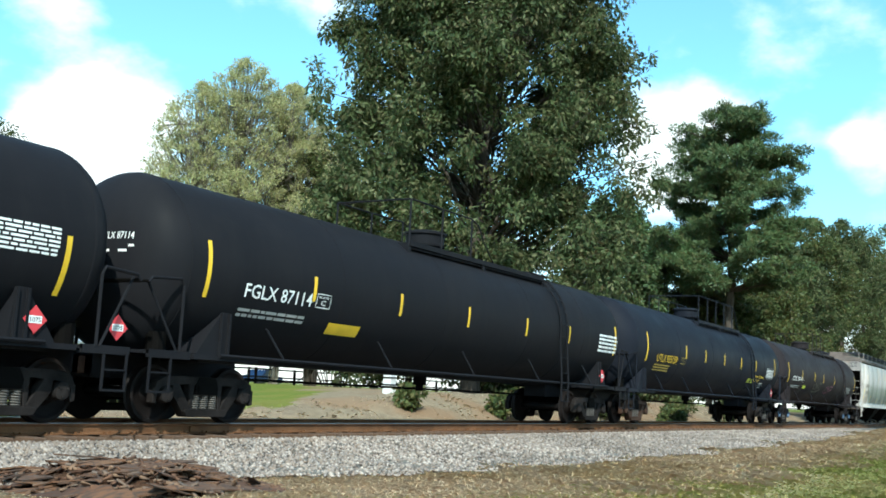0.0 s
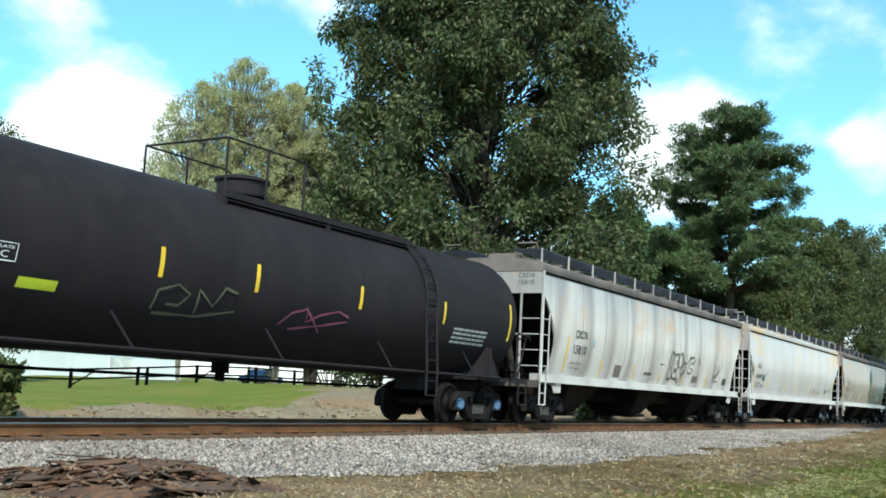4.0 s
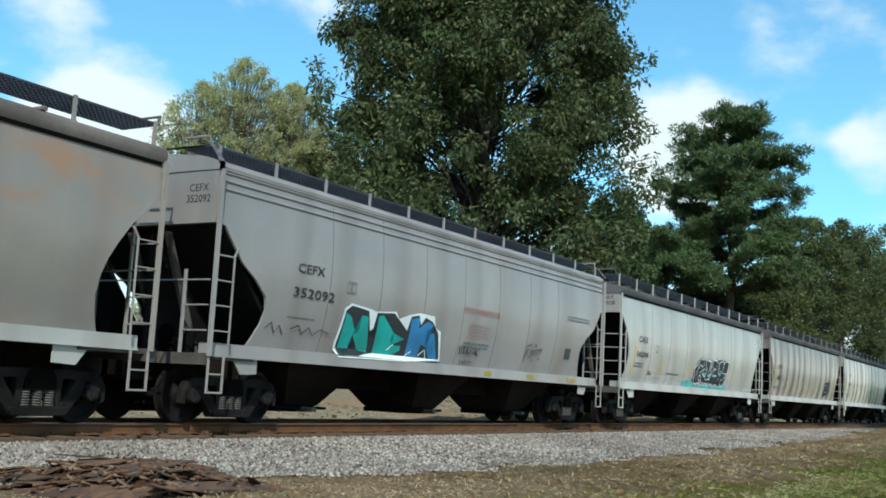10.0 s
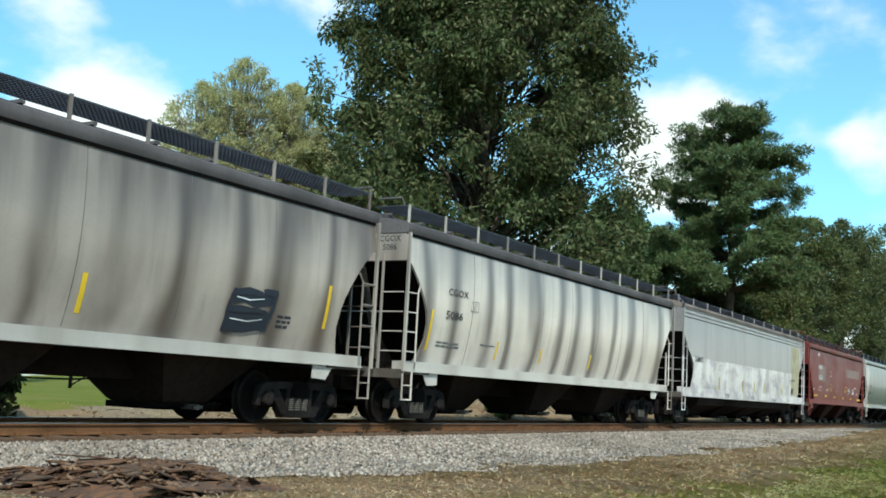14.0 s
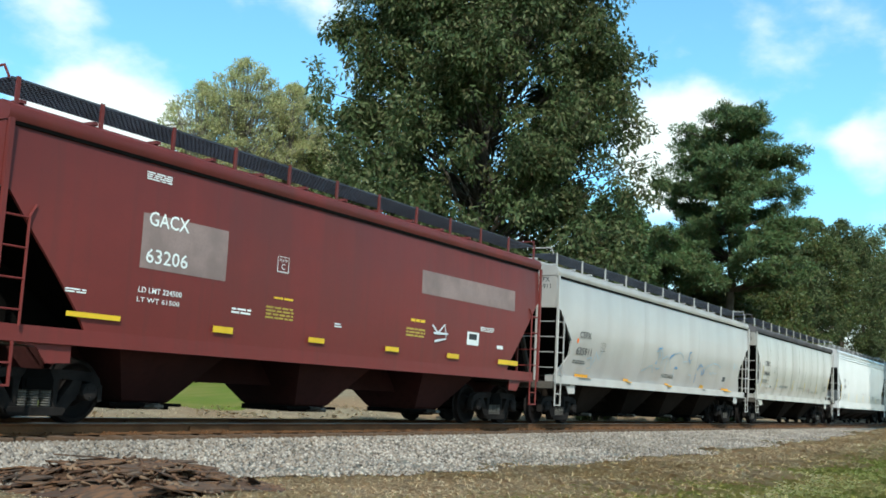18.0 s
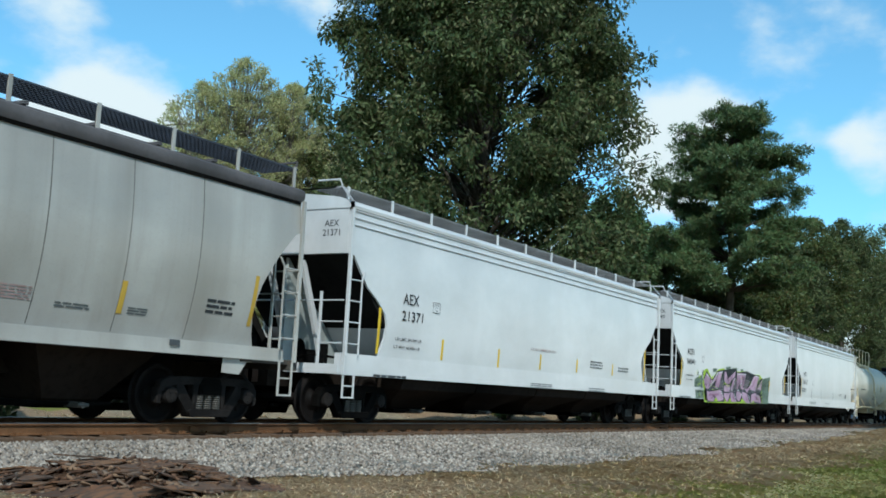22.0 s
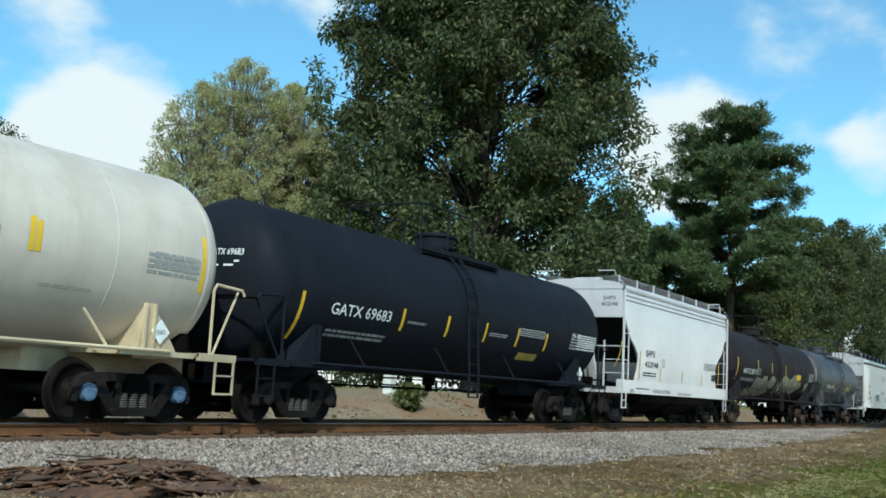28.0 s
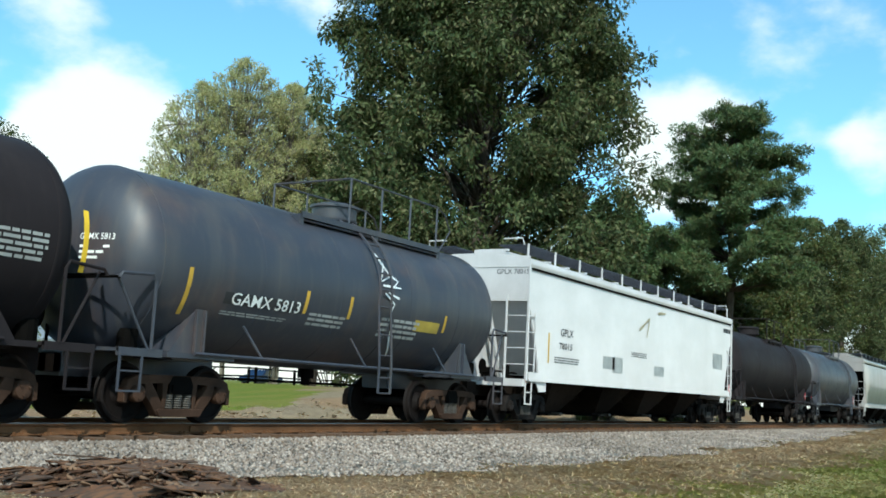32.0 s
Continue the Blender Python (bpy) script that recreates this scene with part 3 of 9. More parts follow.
def step_iron(car, mat, xa, xb, y, z0, z1, name="sill_step"):
    bm = bmesh.new()
    for x in (xa, xb):
        box(bm, x - 0.018, x + 0.018, y - 0.012, y + 0.012, z0, z1)
    box(bm, xa, xb, y - 0.025, y + 0.025, z0, z0 + 0.03)
    if z1 - z0 > 0.4:
        box(bm, xa, xb, y - 0.02, y + 0.02, (z0 + z1) / 2, (z0 + z1) / 2 + 0.025)
    part(name, bm, mat, car)


FONT_CACHE = {}


def letters(text, size, bold=0.0):
    """Lettering as a mesh in the built-in font: x to the right, y up, base line at 0."""
    key = (text, bold)
    if key not in FONT_CACHE:
        cu = bpy.data.curves.new("lettering", "FONT")
        cu.body, cu.size, cu.offset, cu.resolution_u = text, 1.0, bold, 2
        ob = bpy.data.objects.new("lettering", cu)
        scene.collection.objects.link(ob)
        me = bpy.data.meshes.new_from_object(ob.evaluated_get(bpy.context.evaluated_depsgraph_get()))
        bpy.data.objects.remove(ob)
        co = [tuple(v.co) for v in me.vertices]
        fs = [tuple(p.vertices) for p in me.polygons]
        bpy.data.meshes.remove(me)
        x0, x1 = min(c[0] for c in co), max(c[0] for c in co)
        y1 = max(c[1] for c in co)
        FONT_CACHE[key] = ([((c[0] - x0), c[1]) for c in co], fs, x1 - x0, y1)
    return FONT_CACHE[key]


def lay_text(bm, surf, text, x, z, high, wide=None, lift=0.015, bold=0.008):
    """Lettering on a car's near side; surf gives y at (x, z). high: cap height; wide: whole width."""
    co, fs, w, h = letters(text, 1, bold)
    k = high / h
    kx = k if wide is None else wide / w
    vs = [bm.verts.new((x + a * kx, surf(x + a * kx, z + b * k) - lift, z + b * k)) for a, b in co]
    for f in fs:
        try:
            bm.faces.new([vs[i] for i in f])
        except ValueError:
            pass


def lay_patch(bm, surf, x0, x1, z0, z1, lift=0.005, lean=0.0, n=5):
    """A painted or stuck-on patch that follows the side; lean shifts its top along x."""
    nx = max(1, min(6, int((x1 - x0) / 0.5)))
    rows = []
    for j in range(n + 1):
        z = z0 + (z1 - z0) * j / n
        rows.append([(x0 + (x1 - x0) * i / nx + lean * j / n, surf(0, z) - lift, z) for i in range(nx + 1)])
    sheet(bm, rows)


def lay_line(bm, surf, pts, w, lift=0.015):
    """A brush stroke of width w through points (x, z)."""
    dense = []
    for a, b in zip(pts, pts[1:]):
        k = max(1, int(math.dist(a, b) / 0.12))
        dense += [(a[0] + (b[0] - a[0]) * i / k, a[1] + (b[1] - a[1]) * i / k) for i in range(k)]
    dense.append(pts[-1])
    left, right = [], []
    for i, p in enumerate(dense):
        q, o = dense[min(i + 1, len(dense) - 1)], dense[max(i - 1, 0)]
        dx, dz = q[0] - o[0], q[1] - o[1]
        n = math.hypot(dx, dz) or 1
        ww = w * (0.75 + 0.25 * math.sin(i * 0.9))
        for side, s in ((left, 1), (right, -1)):
            x, z = p[0] - s * dz / n * ww / 2, p[1] + s * dx / n * ww / 2
            side.append((x, surf(x, z) - lift, z))
    sheet(bm, [left, right])


def paint_marks(car, surf, marks, head=None):
    """Each mark is a part: a word, a patch, a row of small unreadable lines or a brush stroke."""
    for mk in marks:
        kind, name, mat = mk[:3]
        bm = bmesh.new()
        if kind == "head":
            text, y0, y1, z, high = mk[3:8]
            if text:
                co, fs, w, h = letters(text, 1, 0.008)
                pts = [(y0 + (y1 - y0) * a / w, z + b * high / h) for a, b in co]
            else:
                n = mk[8]
                pts, fs = [], []
                for i in range(n):
                    zb = z + high * (n - 1 - i) / n
                    yb = y0 + (y1 - y0) * (1 - 0.18 * i)
                    fs.append((4 * i, 4 * i + 1, 4 * i + 2, 4 * i + 3))
                    pts += [(y0, zb), (yb, zb), (yb, zb + high * 0.5 / n), (y0, zb + high * 0.5 / n)]
            vs = [bm.verts.new((head(a, b) - 0.008, a, b)) for a, b in pts]
            for f in fs:
                bm.faces.new([vs[i] for i in f])
        elif kind == "text":
            lay_text(bm, surf, *mk[3:])
        elif kind == "patch":
            lay_patch(bm, surf, *mk[3:])
        elif kind == "lines":
            x0, x1, z0, z1, n = mk[3:8]
            r = random.Random(int(x0 * 100) + n)
            h = (z1 - z0) / n
            for i in range(n):
                a, z = x0, z1 - h * (i + 0.8)
                while a < x1 - 0.04:
                    b = min(x1, a + r.uniform(0.08, 0.3))
                    lay_patch(bm, surf, a, b, z, z + h * 0.55, 0.006, 0.0, 1)
                    a = b + 0.03
        elif name == "stencil_box":
            lay_line(bm, surf, mk[4], mk[3], 0.012)
            x0, x1, z0, z1 = (f(p[i] for p in mk[4]) for i in (0, 1) for f in (min, max))
            lay_text(bm, surf, "PLATE", x0 + 0.14 * (x1 - x0), z0 + 0.68 * (z1 - z0), 0.16 * (z1 - z0), 0.72 * (x1 - x0), 0.012, 0.0)
            lay_text(bm, surf, "C", x0 + 0.34 * (x1 - x0), z0 + 0.17 * (z1 - z0), 0.38 * (z1 - z0), 0.32 * (x1 - x0), 0.012, 0.0)
        elif kind == "stroke":
            for pts in mk[4:]:
                lay_line(bm, surf, pts, mk[3], 0.024 if name == "graffiti" else 0.012)
                if name == "graffiti" and pts is not mk[-1]:
                    part(name, bm, M[mat], car)
                    bm = bmesh.new()
        elif kind == "fill":
            ring = [bm.verts.new((x, 0, z)) for x, z in mk[4]]
            bmesh.ops.triangulate(bm, faces=[bm.faces.new(ring)], ngon_method="EAR_CLIP")
            lo, hi = min(p[1] for p in mk[4]), max(p[1] for p in mk[4])
            for k in range(1, int((hi - lo) / 0.14) + 1):
                bmesh.ops.bisect_plane(bm, geom=bm.verts[:] + bm.edges[:] + bm.faces[:], plane_co=(0, 0, lo + 0.14 * k), plane_no=(0, 0, 1))
            for v in bm.verts:
                v.co.y = surf(v.co.x, v.co.z) - mk[3]
        o = part(name, bm, M[mat], car)
        if kind == "lines":
            o["kind"] = "stuff"


def roof_walk(car, L, y0, y1, z, mat, post_mat, posts, eave_y, eave_z):
    """A grating walk along the roof with its stanchions, on the near or the far side."""
    bm = bmesh.new()
    s = 1 if y1 > y0 else -1
    n = 9
    for i in range(n + 1):
        y = y0 + (y1 - y0) * i / n
        box(bm, -L, L, y - 0.012, y + 0.012, z - 0.03, z)
    k = int(2 * L / 0.09)
    for i in range(k + 1):
        x = -L + 2 * L * i / k
        box(bm, x - 0.008, x + 0.008, min(y0, y1), max(y0, y1), z - 0.022, z - 0.004)
    part("roof_walk", bm, mat, car)
    for i in range(posts):
        x = -L + 0.1 + (2 * L - 0.2) * i / (posts - 1)
        bm = bmesh.new()
        yb = y0 - s * 0.03
        box(bm, x - 0.03, x + 0.03, min(yb, yb + s * 0.03), max(yb, yb + s * 0.03), eave_z - 0.10, z + 0.02)
        part("walk_bracket", bm, post_mat, car)


NOTCH = {
    "round": ((1.2, 0.74), (1.5, 0.90), (1.8, 0.99), (2.1, 0.97), (2.34, 0.89), (2.6, 0.74), (2.86, 0.55), (3.1, 0.33), (3.30, 0.12), (3.33, 0.0)),
    "angled": ((1.2, 0.40), (1.5, 0.72), (1.86, 1.10), (2.25, 1.08), (2.62, 0.64), (3.0, 0.22), (3.05, 0.0)),
    "acf": ((1.2, 1.10), (1.45, 1.24), (1.7, 1.36), (1.95, 1.41), (2.15, 1.33), (2.4, 1.02), (2.62, 0.66), (2.9, 0.40), (3.17, 0.18), (3.2, 0.0)),
    "straight": ((1.2, 1.6), (1.55, 1.36), (2.0, 0.97), (2.5, 0.52), (3.0, 0.10), (3.04, 0.0)),
    "flat": ((1.2, 0.75), (1.5, 0.72), (2.0, 0.55), (2.5, 0.3), (3.0, 0.1), (3.05, 0.0)),
}


def shifted(mk, dx):
    """The same mark, moved along the car."""
    if mk[0] == "text":
        return (*mk[:4], mk[4] + dx, *mk[5:])
    if mk[0] in ("patch", "lines"):
        return (*mk[:3], mk[3] + dx, mk[4] + dx, *mk[5:])
    return (*mk[:4], *([(x + dx, z) for x, z in pts] for pts in mk[4:]))


def hopper_car(name, xf, xr, gap_f, gap_r, paint, label, style="round", bays=3, deep=False, bogies=("grey", "grey"), cap="", roof=None, marks=(), walk_mat=None, ribs=False, posts=12, eave=3.93, over=1.45, notch="", mark_dx=0.0, sill_z=(1.08, 1.30), under=None, seams=8, slope=None, end_text=(), sill=None, group="hopper cars of the train"):
    mid, tc = (xf + xr) / 2, (xr - xf) / 2
    car = empty(name, pose(mid, TRACK_Y, RAIL_Z), label, "hopper car", group)
    car["mid"] = mid
    E = tc + over
    s0, s1 = sill_z
    if style == "acf":
        eave += 0.15
    roof = roof or paint
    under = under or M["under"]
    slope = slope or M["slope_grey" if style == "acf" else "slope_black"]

    barrel = style == "round" or (style == "acf" and not deep)

    def half_width(z):
        if barrel:
            # barrel side that tucks in towards the sill
            return 1.60 - (0.10 if z < 2.9 else 0.06) * (z - 2.9) ** 2
        if style == "flat":
            return 1.58
        return 1.59 - 0.05 * ((z - 2.6) / 1.4) ** 2

    lip = 0.15 if barrel else 0.02
    mark_dx += 0.09 if barrel else 0.0

    def surf(x, z):
        return -half_width(z) if z > s1 else -half_width(s1) - lip - (0.032 if not deep and z < s0 + 0.04 else 0)

    # the side is cut away at its ends: (height, metres from the end)
    edge = NOTCH[notch or style]
    edge = [(s1, float(np.interp(s1, [q[0] for q in edge], [q[1] for q in edge])))] + [q for q in edge if q[0] > s1 + 0.01]
    ca, cz = max(q[1] for q in edge), edge[-1][0]
    levels = [q[0] for q in edge] + [cz + 0.02, *(cz + 0.02 + (eave - cz - 0.02) * i / 5 for i in range(1, 6))]
    bm = bmesh.new()
    near = []
    for z in levels:
        d = float(np.interp(z, [q[0] for q in edge], [q[1] for q in edge])) if z < cz + 0.01 else 0.0
        near.append([((E - d) * (-1 + 2 * i / 24), -half_width(z), z) for i in range(25)])
    thick = 0.045
    for sg in (1, -1):
        outer = [[(p[0], sg * p[1], p[2]) for p in row] for row in near]
        inner = [[(p[0], sg * (p[1] + thick), p[2]) for p in row] for row in near]
        o, i2 = sheet(bm, outer), sheet(bm, inner)
        for k in range(len(levels) - 1):
            for j in (0, -1):
                bm.faces.new((o[k][j], o[k + 1][j], i2[k + 1][j], i2[k][j]))
        for i in range(24):
            bm.faces.new((o[0][i], o[0][i + 1], i2[0][i + 1], i2[0][i]))
    part("body", bm, paint, car, smooth=True)
    for s in (-1, 1):
        bm = bmesh.new()
        w = half_width(3.6) - 0.03
        lo, hi = sorted((s * (E + 0.01), s * (E - 0.10)))
        prism(bm, [(-w, cz), (w, cz), (w, eave + 0.1), (1.1, eave + 0.23), (0.5, eave + 0.3), (-0.5, eave + 0.3), (-1.1, eave + 0.23), (-w, eave + 0.1)], lo, hi, "x")
        part("end_panel", bm, paint, car)
        bm = bmesh.new()
        reach = ca + (1.1 if style != "acf" else 0.7)
        xa, za, xb, zb = E - 0.10, cz, E - reach, s1 - 0.06
        brk = 0.68 if style == "acf" and paint is P["bright_white"] else 1.0
        xm, zm = xa + (xb - xa) * brk, za + (zb - za) * brk
        prism(bm, [(s * xa, za), (s * xa, za + 0.09), (s * (xm - 0.06), zm + 0.08), (s * xm, zm)], -w, w)
        for v in bm.verts:
            v.co.y = math.copysign(min(w, half_width(max(s1, v.co.z)) - 0.06), v.co.y)
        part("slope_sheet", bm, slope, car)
        if brk < 1:
            bm = bmesh.new()
            prism(bm, [(s * xm, zm), (s * (xm - 0.06), zm + 0.08), (s * (xb - 0.06), zb + 0.08), (s * xb, zb)], -w, w)
            part("slope_foot", bm, paint, car, "white lower half of the slope sheet")
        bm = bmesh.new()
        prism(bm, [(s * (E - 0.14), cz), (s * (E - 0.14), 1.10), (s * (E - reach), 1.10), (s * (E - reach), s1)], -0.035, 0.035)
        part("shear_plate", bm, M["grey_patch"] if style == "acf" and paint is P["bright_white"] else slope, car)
        # plate in the slope colour across the far side's end opening
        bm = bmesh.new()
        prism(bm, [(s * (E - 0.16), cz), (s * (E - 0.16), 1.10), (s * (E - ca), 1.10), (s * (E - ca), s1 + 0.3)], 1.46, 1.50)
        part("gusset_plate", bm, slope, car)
    # roof
    bm = bmesh.new()
    we, top = half_width(eave) + 0.035, eave + (0.40 if style != "acf" else 0.26)
    if style == "acf":
        half = [(we, eave - 0.02), (we + 0.01, eave + 0.04), (we - 0.02, eave + 0.09), (we - 0.09, eave + 0.14), (we - 0.28, eave + 0.20), (0.62, top)]
    else:
        half = [(we, eave - 0.03), (we + 0.025, eave + 0.03), (we + 0.03, eave + 0.10), (we + 0.01, eave + 0.16), (we - 0.05, eave + 0.20), (1.10, eave + 0.28), (0.5, top - 0.06)]
    prism(bm, half + [(-a, b) for a, b in half[::-1]], -E - 0.03, E + 0.03, "x")
    part("roof", bm, roof, car, smooth=True)
    bm = bmesh.new()
    box(bm, -E + 0.7, E - 0.7, -0.40, 0.40, top - 0.07, top + 0.14)
    for i in range(int(2 * E / 1.3)):
        x = -E + 1.0 + 1.3 * i
        if x < E - 0.9:
            box(bm, x - 0.05, x + 0.05, -0.46, 0.46, top + 0.14, top + 0.19)
    part("roof_hatch", bm, roof, car)
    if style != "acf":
        # thin black strip stands in for the shade below the roof's edge
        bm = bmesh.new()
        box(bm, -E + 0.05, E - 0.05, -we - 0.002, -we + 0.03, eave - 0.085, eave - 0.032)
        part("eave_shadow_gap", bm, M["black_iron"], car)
    if ribs:
        for k in range(3):
            bm = bmesh.new()
            z = eave - 0.05 - 0.135 * k
            tube(bm, (-E + 0.04, -half_width(z) - 0.0, z), (E - 0.04, -half_width(z) - 0.0, z), 0.028, 6)
            part("side_rib", bm, paint, car)
    wm = walk_mat or (M["grating"] if style != "acf" or paint is not P["bright_white"] else M["pale_grating"])
    wz = top + 0.16 if style != "acf" else top + 0.14
    for s in (-1, 1):
        roof_walk(car, E - 0.05, s * (1.45 if style != "acf" else 1.35), s * 0.68, wz, wm, paint, posts, s * (we - 0.10), eave + 0.16)
        yy = s * (1.40 if style != "acf" else 1.30)
        for x in (-1, 1):
            bm = bmesh.new()
            pipe(bm, [(x * (E - 0.06), yy, wz - 0.02), (x * (E + 0.02), yy - s * 0.02, wz + 0.14), (x * (E + 0.02), yy - s * 0.55, wz + 0.14)], 0.02)
            part("roof_grab", bm, roof, car)
    # weld seams down the side
    for k in range(1, seams):
        x = -E + ca + (2 * E - 2 * ca) * k / seams
        bm = bmesh.new()
        rows = []
        for j in range(9):
            z = s1 + 0.03 + (eave - 0.12 - s1) * j / 8
            rows.append([(x - 0.010, -half_width(z) - 0.001, z), (x, -half_width(z) - 0.005, z), (x + 0.010, -half_width(z) - 0.001, z)])
        sheet(bm, rows)
        part("weld_seam", bm, P["seam_grime"] if paint in (P["rusty_grey"], P["dull_grey"], P["sooty_grey"], P["streaked_grey"], P["light_grey"]) else paint, car, smooth=True)
    # side sills
    for s in (-1, 1):
        bm = bmesh.new()
        w = half_width(s1) + lip
        box(bm, -E + (0.15 if not deep else -0.08), E - (0.15 if not deep else -0.08), min(s * w, s * (w - 0.10 - lip)), max(s * w, s * (w - 0.10 - lip)), s0, s1)
        if not deep:
            box(bm, -E + 0.15, E - 0.15, min(s * (w + 0.03), s * (w - 0.06)), max(s * (w + 0.03), s * (w - 0.06)), s0, s0 + 0.035)
            for x in (-1, 1):
                prism(bm, [(x * (tc - 0.15), s0), (x * (tc - 0.15), s0 - 0.24), (x * (tc + 0.25), s0 - 0.26), (x * (tc + 0.42), s0 - 0.05), (x * (E - 0.15), s0)], s * w - 0.03 * s, s * w - 0.05 * s)
        part("side_sill", bm, sill or paint, car)
    # bays: funnels that narrow towards their gates
    split = not deep
    wide = (2.45 if bays == 3 else 2.6) if split else 2 * (tc - 1.15) / bays
    pitch = (2 * (tc - 1.2) - wide) / (bays - 1) if split else wide
    for k in range(bays):
        x = pitch * (k - (bays - 1) / 2)
        bm = bmesh.new()
        if split:
            w0 = 0.45
            shape = ((s0 + 0.14, wide / 2, 1.30), (0.34, w0 + 0.05, 0.66), (0.30, w0, 0.60))
        else:
            w0 = pitch * 0.5 - 1.2
            shape = ((s0 + 0.05, pitch * 0.498, 1.50), (0.72, pitch * 0.49, 1.40), (0.50, pitch * 0.5 - 0.55, 0.86), (0.30, pitch * 0.5 - 0.95, 0.56))
        rows = [[(x - hx, -hy, z), (x + hx, -hy, z), (x + hx, hy, z), (x - hx, hy, z), (x - hx, -hy, z)] for z, hx, hy in shape]
        v = sheet(bm, rows)
        bm.faces.new([q for q in v[-1][:4]])
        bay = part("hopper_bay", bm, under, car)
        bm = bmesh.new()
        box(bm, x - w0 - 0.12, x + w0 + 0.12, -0.58, 0.58, 0.20, 0.30)
        box(bm, x - w0 - 0.30, x + w0 + 0.30, -0.68, -0.56, 0.25, 0.30)
        part("outlet_gate", bm, M["black_iron"], bay)
        bm = bmesh.new()
        tube(bm, (x, -0.95, 0.26), (x, -0.55, 0.26), 0.045, 8)
        tube(bm, (x - 0.1, -0.93, 0.26), (x + 0.1, -0.93, 0.26), 0.028, 6)
        part("gate_crank", bm, M["spring"], bay)
    if split:
        # ridge between the bays and the floor over the bogies
        bm = bmesh.new()
        run = tc - 1.2
        box(bm, -run - 0.4, run + 0.4, -1.34, 1.34, s0 + 0.10, s0 + 0.16)
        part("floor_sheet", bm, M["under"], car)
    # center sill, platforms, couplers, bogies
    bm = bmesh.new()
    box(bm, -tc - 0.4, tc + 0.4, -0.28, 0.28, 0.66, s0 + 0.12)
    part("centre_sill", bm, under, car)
    for s, gap, tone in ((-1, gap_f, bogies[0]), (1, gap_r, bogies[1])):
        x = s * E
        bm = bmesh.new()
        lo, hi = sorted((x - s * 1.2, x + s * 0.12))
        box(bm, lo, hi, -1.5, 1.5, 1.04, 1.10)
        box(bm, min(x, x + s * 0.14), max(x, x + s * 0.14), -1.58, 1.58, 0.94, 1.12)
        rough_mat = paint if paint is P["bright_white"] else M["grimy"]
        part("end_platform", bm, rough_mat, car)
        bm = bmesh.new()
        for y in (-0.42, 0.42):
            prism(bm, [(x - s * 0.02, cz - 0.1), (x - s * 0.14, cz - 0.1), (x - s * 1.0, 1.10), (x - s * 0.85, 1.10)], y - 0.04, y + 0.04)
        part("end_post", bm, rough_mat, car)
        bm = bmesh.new()
        tube(bm, (x - s * 0.62, -0.05, 1.42), (x - s * 0.62, 0.75, 1.42), 0.20, 14)
        box(bm, x - s * 0.62 - 0.14, x - s * 0.62 + 0.14, -0.35, -0.1, 1.12, 1.40)
        tube(bm, (x - s * 0.3, -0.9, 1.12), (x - s * 0.3, -0.9, 1.5), 0.09, 10)
        pipe(bm, [(x - s * 0.3, -1.2, 1.25), (x - s * 0.4, -0.6, 1.3), (x - s * 0.5, 0.0, 1.25)], 0.025)
        part("brake_gear", bm, M["black_iron"], car)
        if s > 0:
            bm = bmesh.new()
            turned(bm, [(x + 0.16, 0.02), (x + 0.16, 0.26), (x + 0.19, 0.28), (x + 0.22, 0.26), (x + 0.20, 0.02)], 18, "x")
            bmesh.ops.translate(bm, vec=(0, 0.75, 2.05), verts=bm.verts[:])
            box(bm, x - 0.06, x + 0.14, 0.42, 1.08, 1.12, 2.45)
            part("hand_brake", bm, M["black_iron"], car)
        coupler(car, s * tc, s * (tc + gap / 2), under)
        for yy in (-1, 1):
            y = yy * (half_width(2.6) + 0.03)
            # corner stile up to the eave, ladder bay and grab irons beside the opening
            bm = bmesh.new()
            box(bm, x - 0.035, x + 0.035, y - 0.025, y + 0.025, s0, eave - 0.02)
            part("corner_post", bm, paint, car)
            if style == "acf":
                # bent strap from the post over the roof's end
                bm = bmesh.new()
                rows2 = [(y, eave - 0.05), (y, eave + 0.10), (yy * 1.36, eave + 0.40), (yy * 1.20, wz - 0.02), (yy * 0.2, wz - 0.02)]
                sheet(bm, [[(x + s * 0.03 - 0.06, a, b), (x + s * 0.03 + 0.06, a, b)] for a, b in rows2])
                bmesh.ops.solidify(bm, geom=bm.faces[:], thickness=0.03)
                part("end_bracket", bm, paint, car)
            bm = bmesh.new()
            xs2 = x - s * 0.42
            pipe(bm, [(xs2, y, s1 - 0.02), (xs2, y, s1 + 1.40), (xs2 - s * 0.10, y + yy * -0.02, s1 + 1.56)], 0.02)
            lad = part("side_ladder", bm, paint, car)
            rung = tube_mesh("rung", (x, y, 0), (xs2, y, 0), 0.015, paint)
            for i in range(4):
                part("rung", rung, None, lad, m=Matrix.Translation((0, 0, s1 + 0.18 + 0.40 * i)))
            bm = bmesh.new()
            xx = x + s * 0.03
            ztop = cz + 0.14 if style != "acf" else s1 + 1.15
            box(bm, xx - 0.02, xx + 0.02, yy * 1.02 - 0.022, yy * 1.02 + 0.022, 1.05, ztop)
            lad = part("end_ladder", bm, paint, car)
            rung = tube_mesh("rung", (xx, yy * 1.02, 0), (xx, yy * 1.55, 0), 0.015, paint)
            for i in range(4):
                z = s1 + 0.18 + 0.40 * i
                if z < ztop:
                    part("rung", rung, None, lad, m=Matrix.Translation((0, 0, z)))
            if yy < 0:
                bm = bmesh.new()
                zz = s1 + 0.98
                tube(bm, (xx, -1.02, zz), (xx, 1.02, zz), 0.016, 6)
                part("end_grab_rail", bm, paint, car)
